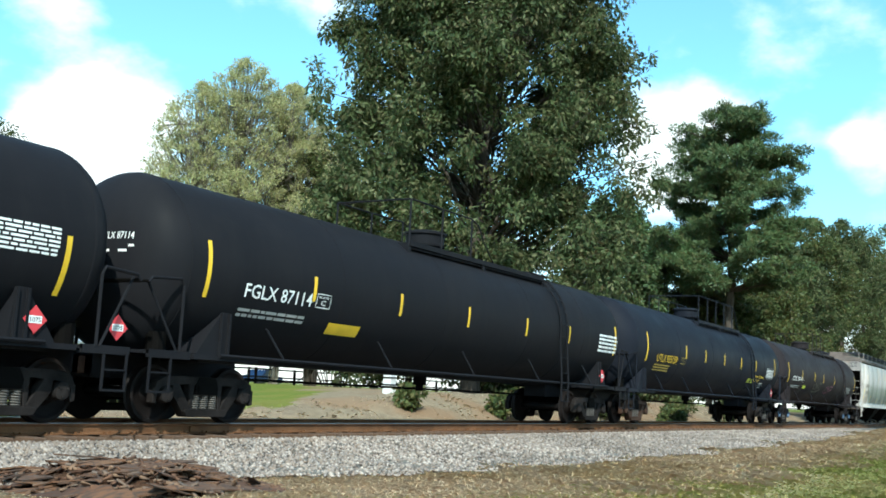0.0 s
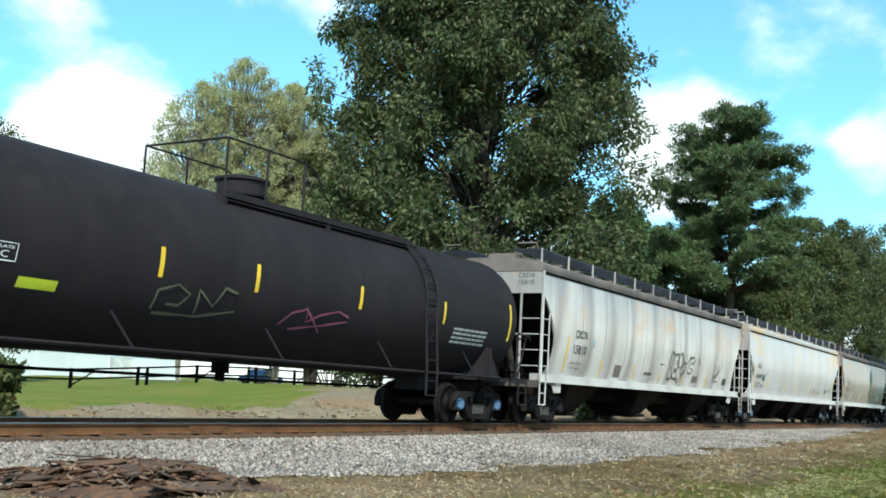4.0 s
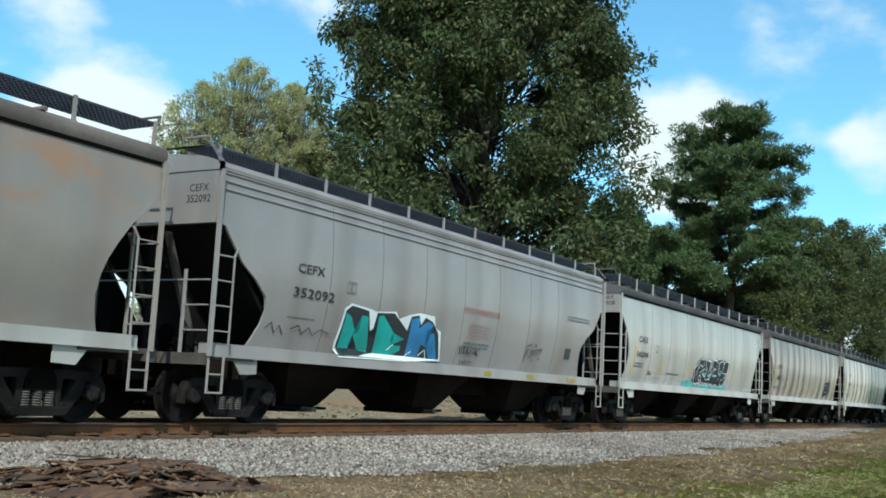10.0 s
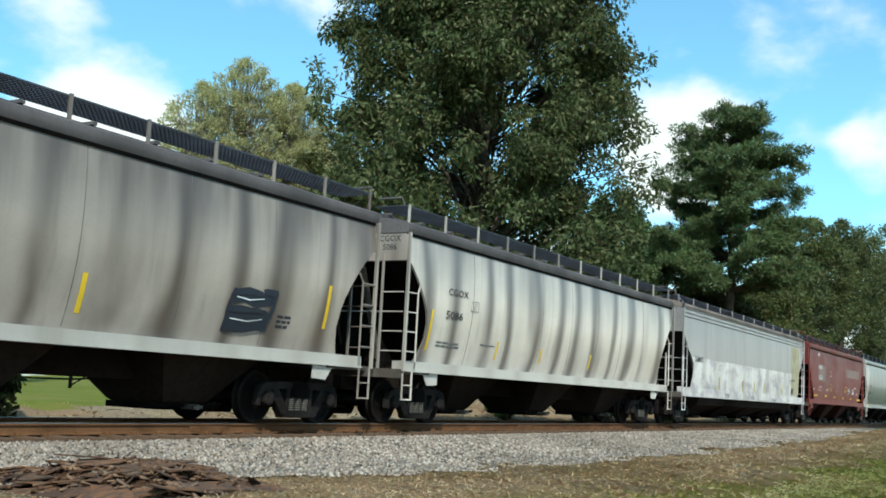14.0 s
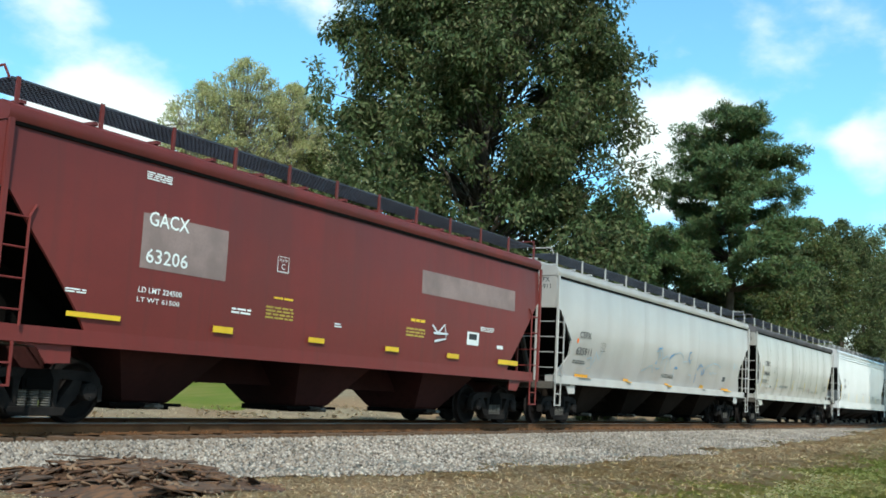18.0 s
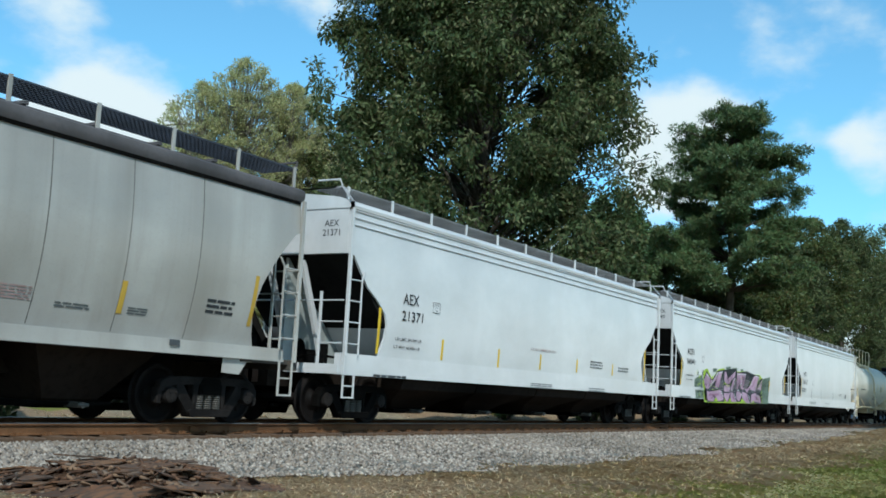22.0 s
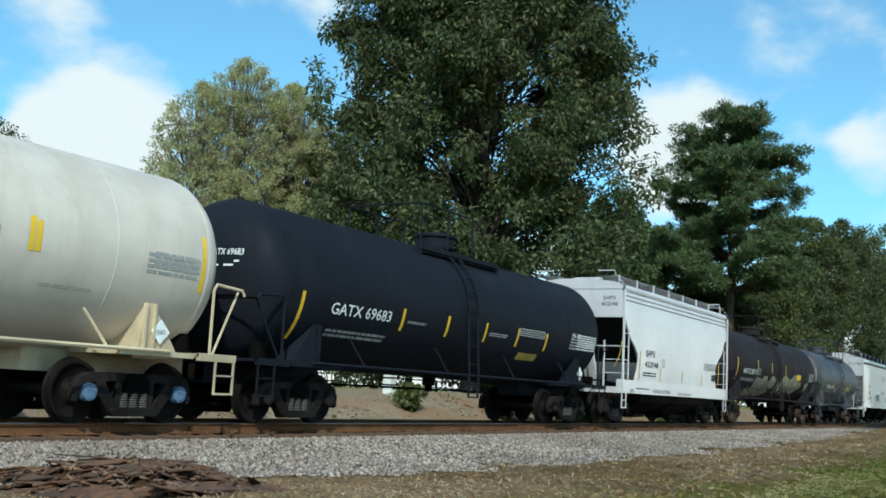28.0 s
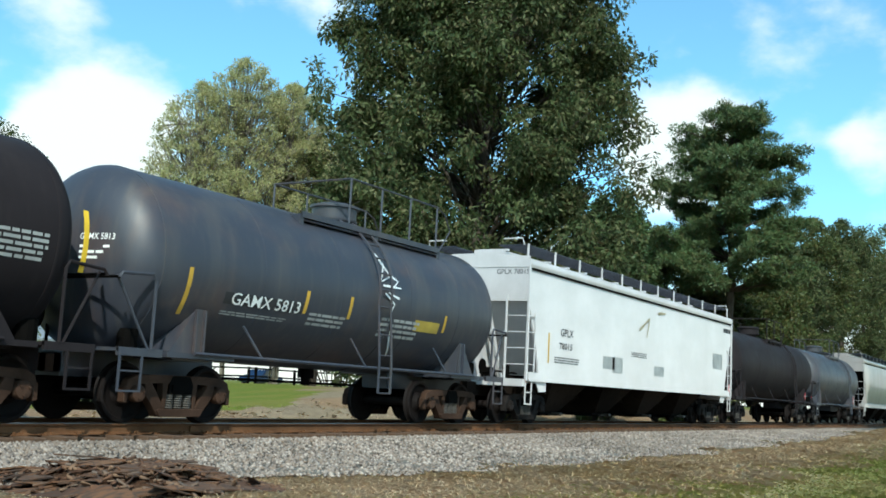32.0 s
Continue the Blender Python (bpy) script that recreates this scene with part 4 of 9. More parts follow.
            step_iron(car, paint, x - s * 0.02, x - s * 0.36, y - yy * 0.02, 0.50, s0)
        bogie(car, s * tc, tone, cap or (tone if tone != "dark" else "grey"))
    paint_marks(car, lambda a, b: surf(a, b), [shifted(mk, mark_dx) for mk in marks] if mark_dx else marks)
    for k, line in enumerate(end_text):
        bm = bmesh.new()
        co, fs, w, h = letters(line, 1, 0.008)
        q = 0.125 / h
        vs = [bm.verts.new((-E - 0.002 - 0.012, -1.14 + w * q / 2 - a * q, eave - (0.20 if style != "acf" else 0.36) - 0.18 * k + b * q)) for a, b in co]
        for f in fs:
            bm.faces.new([vs[i] for i in f])
        part("end_lettering", bm, M["black"] if paint is not P["red"] else M["white"], car)
    return car


def tank_car(name, xf, xr, gap_f, gap_r, paint, label, R=1.50, zc=2.52, marks=(), bogies=("grey", "grey"), cap="", trim=None, ladders=(2.6,), dome=0.0, walk_len=(2.2, 4.4), rail=None, band=True, placards=((-1, "placard_red"), (1, "placard_red")), group="tank cars of the train"):
    mid, tc = (xf + xr) / 2, (xr - xf) / 2
    car = empty(name, pose(mid, TRACK_Y, RAIL_Z), label, "tank car", group)
    car["mid"] = mid
    trim = trim or paint
    H = tc + 1.65                      # head apex
    straight = H - 0.72

    def surf(x, z):
        rr = R
        if abs(x) > straight:
            u = min(0.999, (abs(x) - straight) / (H - straight))
            rr = R * math.sqrt(1 - u * u)
        return -math.sqrt(max(0.01, rr * rr - (z - zc) ** 2))

    bm = bmesh.new()
    rings = []
    for i in range(11):
        a = math.pi / 2 * i / 10
        rings.append((-straight - (H - straight) * math.cos(a), max(0.03, R * math.sin(a))))
    n = 14
    rings += [(-straight + 2 * straight * i / n, R) for i in range(1, n)]
    rings += [(-h, r) for h, r in rings[10::-1]]
    turned(bm, rings, 64, "x")
    bmesh.ops.translate(bm, vec=(0, 0, zc), verts=bm.verts[:])
    part("tank", bm, paint, car, smooth=True)
    for x in (-straight, straight, *(straight * k for k in (-0.55, -0.12, 0.34, 0.72))):
        bm = bmesh.new()
        turned(bm, [(x - 0.03, R - 0.02), (x - 0.02, R + 0.004), (x + 0.02, R + 0.004), (x + 0.03, R - 0.02)], 64, "x")
        bmesh.ops.translate(bm, vec=(0, 0, zc), verts=bm.verts[:])
        part("weld_ring", bm, paint, car, smooth=True)
    # manway, valve housing and top platform with rails
    bm = bmesh.new()
    turned(bm, [(zc + R - 0.15, 0.36), (zc + R + 0.05, 0.36), (zc + R + 0.06, 0.48), (zc + R + 0.10, 0.49), (zc + R + 0.11, 0.46), (zc + R + 0.33, 0.47), (zc + R + 0.34, 0.52), (zc + R + 0.39, 0.52), (zc + R + 0.44, 0.36)], 28, "z")
    bmesh.ops.translate(bm, vec=(dome, 0, 0), verts=bm.verts[:])
    part("valve_housing", bm, trim, car, smooth=True)
    w0, w1 = dome - walk_len[0], dome + walk_len[1]
    for y in (-0.78, 0.78):
        bm = bmesh.new()
        box(bm, w0, w1, y - 0.22, y + 0.22, zc + R - 0.22, zc + R - 0.17)
        box(bm, w0, w1, y - 0.24, y - 0.20, zc + R - 0.24, zc + R - 0.13)
        part("top_platform", bm, trim, car)
    for x in (w0, w1, (w0 + w1) / 2):
        bm = bmesh.new()
        box(bm, x - 0.06, x + 0.06, -1.0, 1.0, zc + R - 0.40, zc + R - 0.22)
        part("platform_beam", bm, trim, car)
    zt = zc + R + 0.78
    r0, r1 = (dome + q for q in rail) if rail else (w0, w1)
    for y in (-0.98, 0.98):
        bm = bmesh.new()
        tube(bm, (w0, y, zc + R - 0.28), (w1, y, zc + R - 0.28), 0.02, 6)
        foot_rail = part("safety_rail", bm, trim, car)
        post = tube_mesh("post", (0, y, zc + R - 0.3), (0, y, zt), 0.022, trim)
        k = max(2, round((r1 - r0) / 1.15))
        for i in range(k + 1):
            part("post", post, None, foot_rail, m=Matrix.Translation((r0 + (r1 - r0) * i / k, 0, 0)))
        part("hand_bar", tube_mesh("hand_bar", (r0, y, zt), (r1, y, zt), 0.02, trim), None, foot_rail)
        bm = bmesh.new()
        pipe(bm, [(r1, y, zt), (r1 + 0.35, y, zt - 0.12), (r1 + 0.6, y, zt - 0.45), (min(w1, r1 + 1.3), y, zc + R - 0.25)], 0.018)
        part("hand_bar", bm, trim, foot_rail)
    part("cross_bar", tube_mesh("cross_bar", (r0, -0.98, zt), (r0, 0.98, zt), 0.022, trim), None, car)
    # side ladders over the bulge of the tank
    for lx in ladders:
        stiles = []
        for dx in (-0.21, 0.21):
            pts = [(lx + dx, -R - 0.16, 0.62), (lx + dx, -R - 0.16, 1.15)]
            for i in range(9):
                a = radians(-8 + 80 * i / 8)
                pts.append((lx + dx, -(R + 0.09) * math.cos(a), zc + (R + 0.09) * math.sin(a)))
            bm = bmesh.new()
            pipe(bm, pts, 0.026)
            stiles.append(bm)
        rungs = [(-R - 0.16, 0.62), (-R - 0.16, 0.92)] + [(-(R + 0.09) * math.cos(radians(t)), zc + (R + 0.09) * math.sin(radians(t))) for t in (-8, 4, 16, 28, 40, 52, 64)] + [(-R - 0.14, 1.35), (-R - 0.12, 1.75)]
        lad = part("side_ladder", stiles[0], trim, car)
        part("stile", stiles[1], trim, lad)
        rung = tube_mesh("rung", (lx - 0.21, 0, 0), (lx + 0.21, 0, 0), 0.018, trim)
        for y, z in rungs:
            part("rung", rung, None, lad, m=Matrix.Translation((0, y, z)))
    if band:
        for lx in ladders:
            bm = bmesh.new()
            turned(bm, [(lx + 0.40, R - 0.01), (lx + 0.41, R + 0.012), (lx + 0.53, R + 0.012), (lx + 0.54, R - 0.01)], 64, "x")
            bmesh.ops.translate(bm, vec=(0, 0, zc), verts=bm.verts[:])
            part("tank_band", bm, paint, car, smooth=True)
    # long side rail below the tank with its braces
    for s in (-1, 1):
        bm = bmesh.new()
        y = s * 1.52
        tube(bm, (-tc - 0.2, y, 1.10), (tc + 0.2, y, 1.10), 0.034, 6)
        side_rail = part("side_rail", bm, trim, car)
        k = max(3, int(tc / 1.35))
        for i in range(k):
            x = -tc + 1.4 + (2 * tc - 2.4) * i / (k - 1)
            part("brace", tube_mesh("brace", (x, y, 1.10), (x - 0.34, s * 1.36, 1.62), 0.024, trim), None, side_rail)
    for s, gap, tone in ((-1, gap_f, bogies[0]), (1, gap_r, bogies[1])):
        x = s * tc
        coupler(car, x, s * (tc + gap / 2), trim)
        bm = bmesh.new()
        lo, hi = sorted((x - s * 1.5, x + s * 1.7))
        box(bm, lo, hi, -0.33, 0.33, 0.72, 1.08)
        part("stub_sill", bm, trim, car)
        for y in (-1, 1):
            bm = bmesh.new()
            prism(bm, [(x - s * 0.34, 0.98), (x + s * 0.46, 0.98), (x + s * 0.52, 1.12), (x - s * 0.02, 1.84), (x - s * 0.16, 1.80), (x - s * 0.24, 1.12)], y * 0.5, y * 1.32)
            prism(bm, [(x - s * 0.75, 1.02), (x + s * 0.75, 1.02), (x + s * 0.75, 1.10), (x - s * 0.75, 1.10)], y * 0.4, y * 1.5)
            for dx in (-0.16, 0.02):
                box(bm, x + s * dx - 0.02, x + s * dx + 0.02, min(y * 1.30, y * 1.37), max(y * 1.30, y * 1.37), 1.05, 1.8)
            part("saddle", bm, trim, car)
        bm = bmesh.new()
        xe = x + s * 1.7
        lo, hi = sorted((xe - s * 0.85, xe))
        box(bm, lo, hi, -1.5, 1.5, 1.06, 1.11)
        for y in (-1.48, 1.48):
            box(bm, lo, hi, y - 0.03, y + 0.03, 1.0, 1.12)
        part("end_platform", bm, trim, car)
        for y in (-1, 1):
            yy = y * 1.5
            bm = bmesh.new()
            pipe(bm, [(xe - s * 0.62, yy, 1.1), (xe - s * 0.62, yy, 2.12), (xe - s * 0.56, yy, 2.22), (xe + s * 0.04, yy, 2.18), (xe + s * 0.1, yy, 2.1)], 0.026)
            pipe(bm, [(xe - s * 0.56, yy, 1.1), (xe + s * 0.05, yy - y * 0.1, 2.15)], 0.022)
            part("end_handrail", bm, trim, car)
            step_iron(car, trim, xe - s * 0.04, xe - s * 0.46, yy, 0.48, 1.06)
        bm = bmesh.new()
        pipe(bm, [(xe + s * 0.08, -1.5, 2.12), (xe + s * 0.08, 1.5, 2.12)], 0.022)
        tube(bm, (xe - s * 0.35, 0.5, 1.1), (xe - s * 0.35, 0.5, 1.45), 0.03, 6)
        turned(bm, [(xe - s * 0.10, 0.02), (xe - s * 0.10, 0.28), (xe - s * 0.06, 0.28), (xe - s * 0.06, 0.02)], 16, "x")
        bmesh.ops.translate(bm, vec=(0, 0.55, 1.6), verts=bm.verts[-64:])
        tube(bm, (xe - s * 0.7, -0.9, 1.11), (xe - s * 0.7, -0.9, 1.42), 0.16, 12)
        part("brake_gear", bm, M["black_iron"], car)
        bogie(car, x, tone, cap or (tone if tone != "dark" else "grey"))
    # bottom outlet and brake rigging
    bm = bmesh.new()
    tube(bm, (0.3, 0, zc - R + 0.05), (0.3, 0, 0.84), 0.16, 14)
    tube(bm, (0.3, 0, 0.84), (0.3, 0, 0.70), 0.09, 12)
    tube(bm, (-tc + 0.5, 0.35, 0.75), (tc - 0.5, 0.35, 0.75), 0.03, 6)
    part("bottom_outlet", bm, M["black_iron"], car)

    def head(y, z):
        return -straight - (H - straight) * math.sqrt(max(0.0, 1 - (y * y + (z - zc) ** 2) / (R * R)))

    paint_marks(car, surf, marks, head)
    for sx, back, *number in placards:
        bm = bmesh.new()
        x, y, z, h = sx * (tc + 0.35) - 0.25 * (sx < 0) * 8.6, -1.36, 1.39, 0.19
        x = sx * (tc + (0.15 if sx > 0 else 2.2))
        prism(bm, [(x - h, z), (x, z - h), (x + h, z), (x, z + h)], y, y + 0.012)
        plate = part("placard", bm, M[back], car, "diamond placard on the end frame")
        bm = bmesh.new()
        sheet(bm, [[(x - 0.105, y - 0.004, z - 0.05), (x + 0.105, y - 0.004, z - 0.05)], [(x - 0.105, y - 0.004, z + 0.05), (x + 0.105, y - 0.004, z + 0.05)]])
        part("placard_panel", bm, M["white"], plate)
        bm = bmesh.new()
        if number == [""]:
            box(bm, x - 0.07, x + 0.07, y - 0.007, y - 0.003, z - 0.11, z - 0.06)
        else:
            lay_text(bm, lambda a, b: y - 0.005, number[0] if number else "1075", x - 0.085, z - 0.03, 0.06, 0.17, 0.003)
        part("placard_number", bm, M["black"], plate)
    return car


# ---- the cars, in the order in which they pass ----
P = {
    "black_a": car_paint("black_tank_paint", (0.0135, 0.0132, 0.0155), (0.026, 0.024, 0.024), 0.15, 0, 0.5, 1, dirt=0.15, gloss=0.03),
    "black_b": car_paint("black_tank_paint_blue", (0.013, 0.0145, 0.0205), (0.028, 0.027, 0.028), 0.15, 0, 0.48, 2, dirt=0.15, gloss=0.035),
    "black_c": car_paint("black_tank_paint_brown", (0.024, 0.0198, 0.0215), (0.045, 0.037, 0.036), 0.2, 0, 0.5, 3, dirt=0.2, gloss=0.03),
    "grey_tank": car_paint("slate_tank_paint", (0.0364, 0.0395, 0.0542), (0.09, 0.082, 0.075), 0.35, 0.12, 0.42, 4),
    "white_tank": car_paint("cream_white_tank_paint", (0.62, 0.55, 0.48), (0.36, 0.29, 0.20), 0.25, 0.0, 0.42, 5, dirt=0.2),
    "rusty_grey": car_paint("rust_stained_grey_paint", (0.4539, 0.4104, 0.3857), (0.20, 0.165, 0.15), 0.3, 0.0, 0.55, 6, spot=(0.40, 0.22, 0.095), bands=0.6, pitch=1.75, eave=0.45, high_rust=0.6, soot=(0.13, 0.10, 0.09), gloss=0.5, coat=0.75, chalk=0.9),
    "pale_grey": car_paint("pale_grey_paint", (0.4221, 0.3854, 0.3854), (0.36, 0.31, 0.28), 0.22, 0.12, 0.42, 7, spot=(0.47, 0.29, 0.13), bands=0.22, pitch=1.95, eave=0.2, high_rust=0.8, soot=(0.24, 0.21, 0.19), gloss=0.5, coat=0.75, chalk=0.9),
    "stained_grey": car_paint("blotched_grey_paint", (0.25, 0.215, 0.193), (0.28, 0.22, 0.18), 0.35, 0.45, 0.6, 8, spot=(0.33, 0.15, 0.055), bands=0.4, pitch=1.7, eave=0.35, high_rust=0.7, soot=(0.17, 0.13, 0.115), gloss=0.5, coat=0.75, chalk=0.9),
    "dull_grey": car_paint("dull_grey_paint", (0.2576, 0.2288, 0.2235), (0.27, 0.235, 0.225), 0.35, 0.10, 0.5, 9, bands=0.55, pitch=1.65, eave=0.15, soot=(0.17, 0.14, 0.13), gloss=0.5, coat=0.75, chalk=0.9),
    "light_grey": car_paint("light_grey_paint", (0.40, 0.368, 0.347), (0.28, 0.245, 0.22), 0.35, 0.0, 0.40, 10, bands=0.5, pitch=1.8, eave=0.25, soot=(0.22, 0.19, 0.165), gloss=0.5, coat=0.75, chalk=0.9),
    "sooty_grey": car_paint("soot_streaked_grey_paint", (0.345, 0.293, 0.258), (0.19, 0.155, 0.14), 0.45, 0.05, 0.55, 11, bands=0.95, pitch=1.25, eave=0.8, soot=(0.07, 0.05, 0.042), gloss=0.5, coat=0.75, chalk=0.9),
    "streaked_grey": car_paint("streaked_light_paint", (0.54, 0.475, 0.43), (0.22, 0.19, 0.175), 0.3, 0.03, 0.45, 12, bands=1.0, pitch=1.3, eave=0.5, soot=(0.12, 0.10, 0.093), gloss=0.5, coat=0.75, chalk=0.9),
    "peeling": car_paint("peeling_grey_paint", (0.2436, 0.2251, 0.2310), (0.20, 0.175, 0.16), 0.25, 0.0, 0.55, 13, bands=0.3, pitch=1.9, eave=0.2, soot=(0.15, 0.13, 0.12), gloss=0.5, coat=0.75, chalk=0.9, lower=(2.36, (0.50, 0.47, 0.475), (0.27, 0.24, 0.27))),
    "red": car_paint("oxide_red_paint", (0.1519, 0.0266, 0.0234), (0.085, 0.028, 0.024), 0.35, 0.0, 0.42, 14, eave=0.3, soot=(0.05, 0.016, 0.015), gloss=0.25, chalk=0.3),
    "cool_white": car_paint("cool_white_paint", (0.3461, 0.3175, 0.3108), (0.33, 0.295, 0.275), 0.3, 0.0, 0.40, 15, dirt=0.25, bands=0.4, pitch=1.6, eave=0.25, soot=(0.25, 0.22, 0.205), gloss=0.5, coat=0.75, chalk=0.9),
    "bright_white": car_paint("bright_white_paint", (0.54, 0.515, 0.525), (0.50, 0.475, 0.475), 0.14, 0.0, 0.34, 16, dirt=0.12, bands=0.12, pitch=2.4, soot=(0.34, 0.31, 0.31), gloss=0.5, coat=0.75, chalk=0.9),
    "brown_roof": plain("grimy_brown_roof", (0.15, 0.115, 0.10), 0.75, 0, 0.4, 3),
    "dark_roof": plain("grimy_dark_roof", (0.085, 0.072, 0.075), 0.75, 0, 0.4, 3),
    "seam_grime": plain("grime_along_seams", (0.15, 0.13, 0.12), 0.8, 0, 0.4, 3),
    "red_under": plain("soot_red_underframe", (0.035, 0.010, 0.009), 0.85, 0, 0.5, 1.6, 0.3, 0.15),
    "sand_trim": plain("sand_painted_trim", (0.55, 0.44, 0.29), 0.6, 0, 0.3),
}
MARKS = {}
for key, col in {"faded": (0.34, 0.34, 0.33), "faded_black": (0.13, 0.13, 0.13), "dull_yellow": (0.42, 0.3, 0.05), "ochre": (0.55, 0.33, 0.04), "lime_plate": (0.55, 0.6, 0.03), "olive_spray": (0.1, 0.1, 0.06), "pink_spray": (0.22, 0.05, 0.11), "grey_patch": (0.36, 0.36, 0.35), "brown_patch": (0.2, 0.15, 0.125), "dark_patch": (0.06, 0.06, 0.065), "emblem_grey": (0.15, 0.18, 0.165), "emblem_green": (0.085, 0.19, 0.035), "blue_spray": (0.04, 0.2, 0.42), "teal_spray": (0.03, 0.33, 0.28), "red_print": (0.34, 0.22, 0.21), "red_stencil": (0.34, 0.12, 0.11), "turq_spray": (0.16, 0.52, 0.5), "navy_spray": (0.015, 0.019, 0.032), "chalk": (0.72, 0.74, 0.76), "tan_stain": (0.4, 0.34, 0.22), "red_grey": (0.25, 0.17, 0.155), "orange": (0.8, 0.16, 0.02), "orange_yellow": (0.75, 0.38, 0.03), "pale_blue_spray": (0.2, 0.31, 0.4), "lime_spray": (0.42, 0.55, 0.04), "dark_green_spray": (0.15, 0.19, 0.14), "pink_spray2": (0.5, 0.3, 0.41), "pink_dark": (0.36, 0.17, 0.27), "mauve_dark": (0.13, 0.1, 0.115), "cream_spray": (0.42, 0.38, 0.28), "tan_spray": (0.27, 0.235, 0.16), "black_c_line": (0.04, 0.036, 0.035)}.items():
    M[key] = plain(key + "_paint", col, 0.6, 0, 0.25)
MARKS["lead"] = [
    ("lines", "data_table", "white", 7.172, 8.237, 2.24, 2.653, 7),
    ("patch", "marker_strip", "yellow", 8.345, 8.435, 1.739, 2.557),
]
MARKS["t1"] = [
    ("text", "lettering", "white", "FGLX 87114", -7.635, 2.101, 0.229, 1.789),
    ("head", "lettering", "white", "FGLX 87114", -0.173, -0.794, 2.813, 0.112),
    ("head", "small_print", "white", "", -0.211, -0.811, 2.608, 0.157, 2),
    ("patch", "marker_strip", "yellow", -8.575, -8.485, 2.002, 2.91),
    ("patch", "marker_strip", "yellow", -5.84, -5.75, 2.2, 2.648),
    ("patch", "marker_strip", "yellow", -2.985, -2.895, 2.19, 2.638),
    ("patch", "marker_strip", "yellow", -0.174, -0.084, 2.177, 2.636),
    ("patch", "marker_strip", "yellow", 2.779, 2.869, 2.193, 2.63),
    ("patch", "marker_strip", "yellow", 5.37, 5.46, 2.176, 2.636),
    ("patch", "marker_strip", "yellow", 8.693, 8.783, 2.017, 2.867),
    ("patch", "warning_plate", "yellow", -5.147, -4.133, 1.664, 1.87, 0.005),
    ("lines", "small_print", "faded", -7.667, -5.901, 1.767, 1.938, 2),
    ("stroke", "stencil_box", "white", 0.018, [(-5.711, 2.109), (-5.302, 2.109), (-5.302, 2.35), (-5.711, 2.35), (-5.711, 2.109)]),
    ("lines", "data_table", "white", 7.5, 8.868, 2.061, 2.604, 5),
]
MARKS["t2"] = [
    ("text", "lettering", "yellow", "UTLX 955159", -7.263, 2.059, 0.242, 2.01),
    ("patch", "marker_strip", "yellow", -8.279, -8.189, 2.014, 2.936),
    ("patch", "marker_strip", "yellow", -4.38, -4.29, 2.281, 2.736),
    ("patch", "marker_strip", "yellow", -2.096, -2.006, 2.271, 2.71),
    ("patch", "marker_strip", "yellow", 0.35, 0.44, 2.267, 2.683),
    ("patch", "marker_strip", "yellow", 2.745, 2.835, 2.236, 2.679),
    ("patch", "marker_strip", "yellow", 5.065, 5.155, 2.236, 2.686),
    ("patch", "marker_strip", "yellow", 8.357, 8.447, 2.143, 2.904),
    ("lines", "small_print", "dull_yellow", -7.329, -5.813, 1.741, 1.988, 3),
    ("stroke", "stencil_box", "dull_yellow", 0.018, [(-4.816, 2.092), (-4.319, 2.092), (-4.319, 2.29), (-4.816, 2.29), (-4.816, 2.092)]),
    ("text", "lettering", "yellow", "LIQUEFIED PETROLEUM GAS", 5.206, 1.976, 0.088, 1.503),
    ("text", "lettering", "yellow", "NON-ODORIZED", 5.242, 1.826, 0.08, 0.824),
    ("patch", "warning_plate", "lime_plate", 4.268, 5.177, 1.738, 1.91, 0.005),
    ("lines", "small_print", "black", 4.332, 5.086, 1.771, 1.876, 2),
    ("stroke", "stencil_box", "white", 0.018, [(6.279, 1.586), (6.913, 1.586), (6.913, 1.77), (6.279, 1.77), (6.279, 1.586)]),
    ("stroke", "data_table", "white", 0.012, [(6.973, 2.428), (8.081, 2.453), (8.181, 2.002), (7.072, 1.982), (6.973, 2.428)], [(6.986, 2.327), (8.08, 2.355)], [(7.011, 2.218), (8.091, 2.239)], [(7.036, 2.109), (8.129, 2.125)]),
    ("lines", "data_table", "white", 7.005, 8.15, 2.048, 2.394, 6),
]
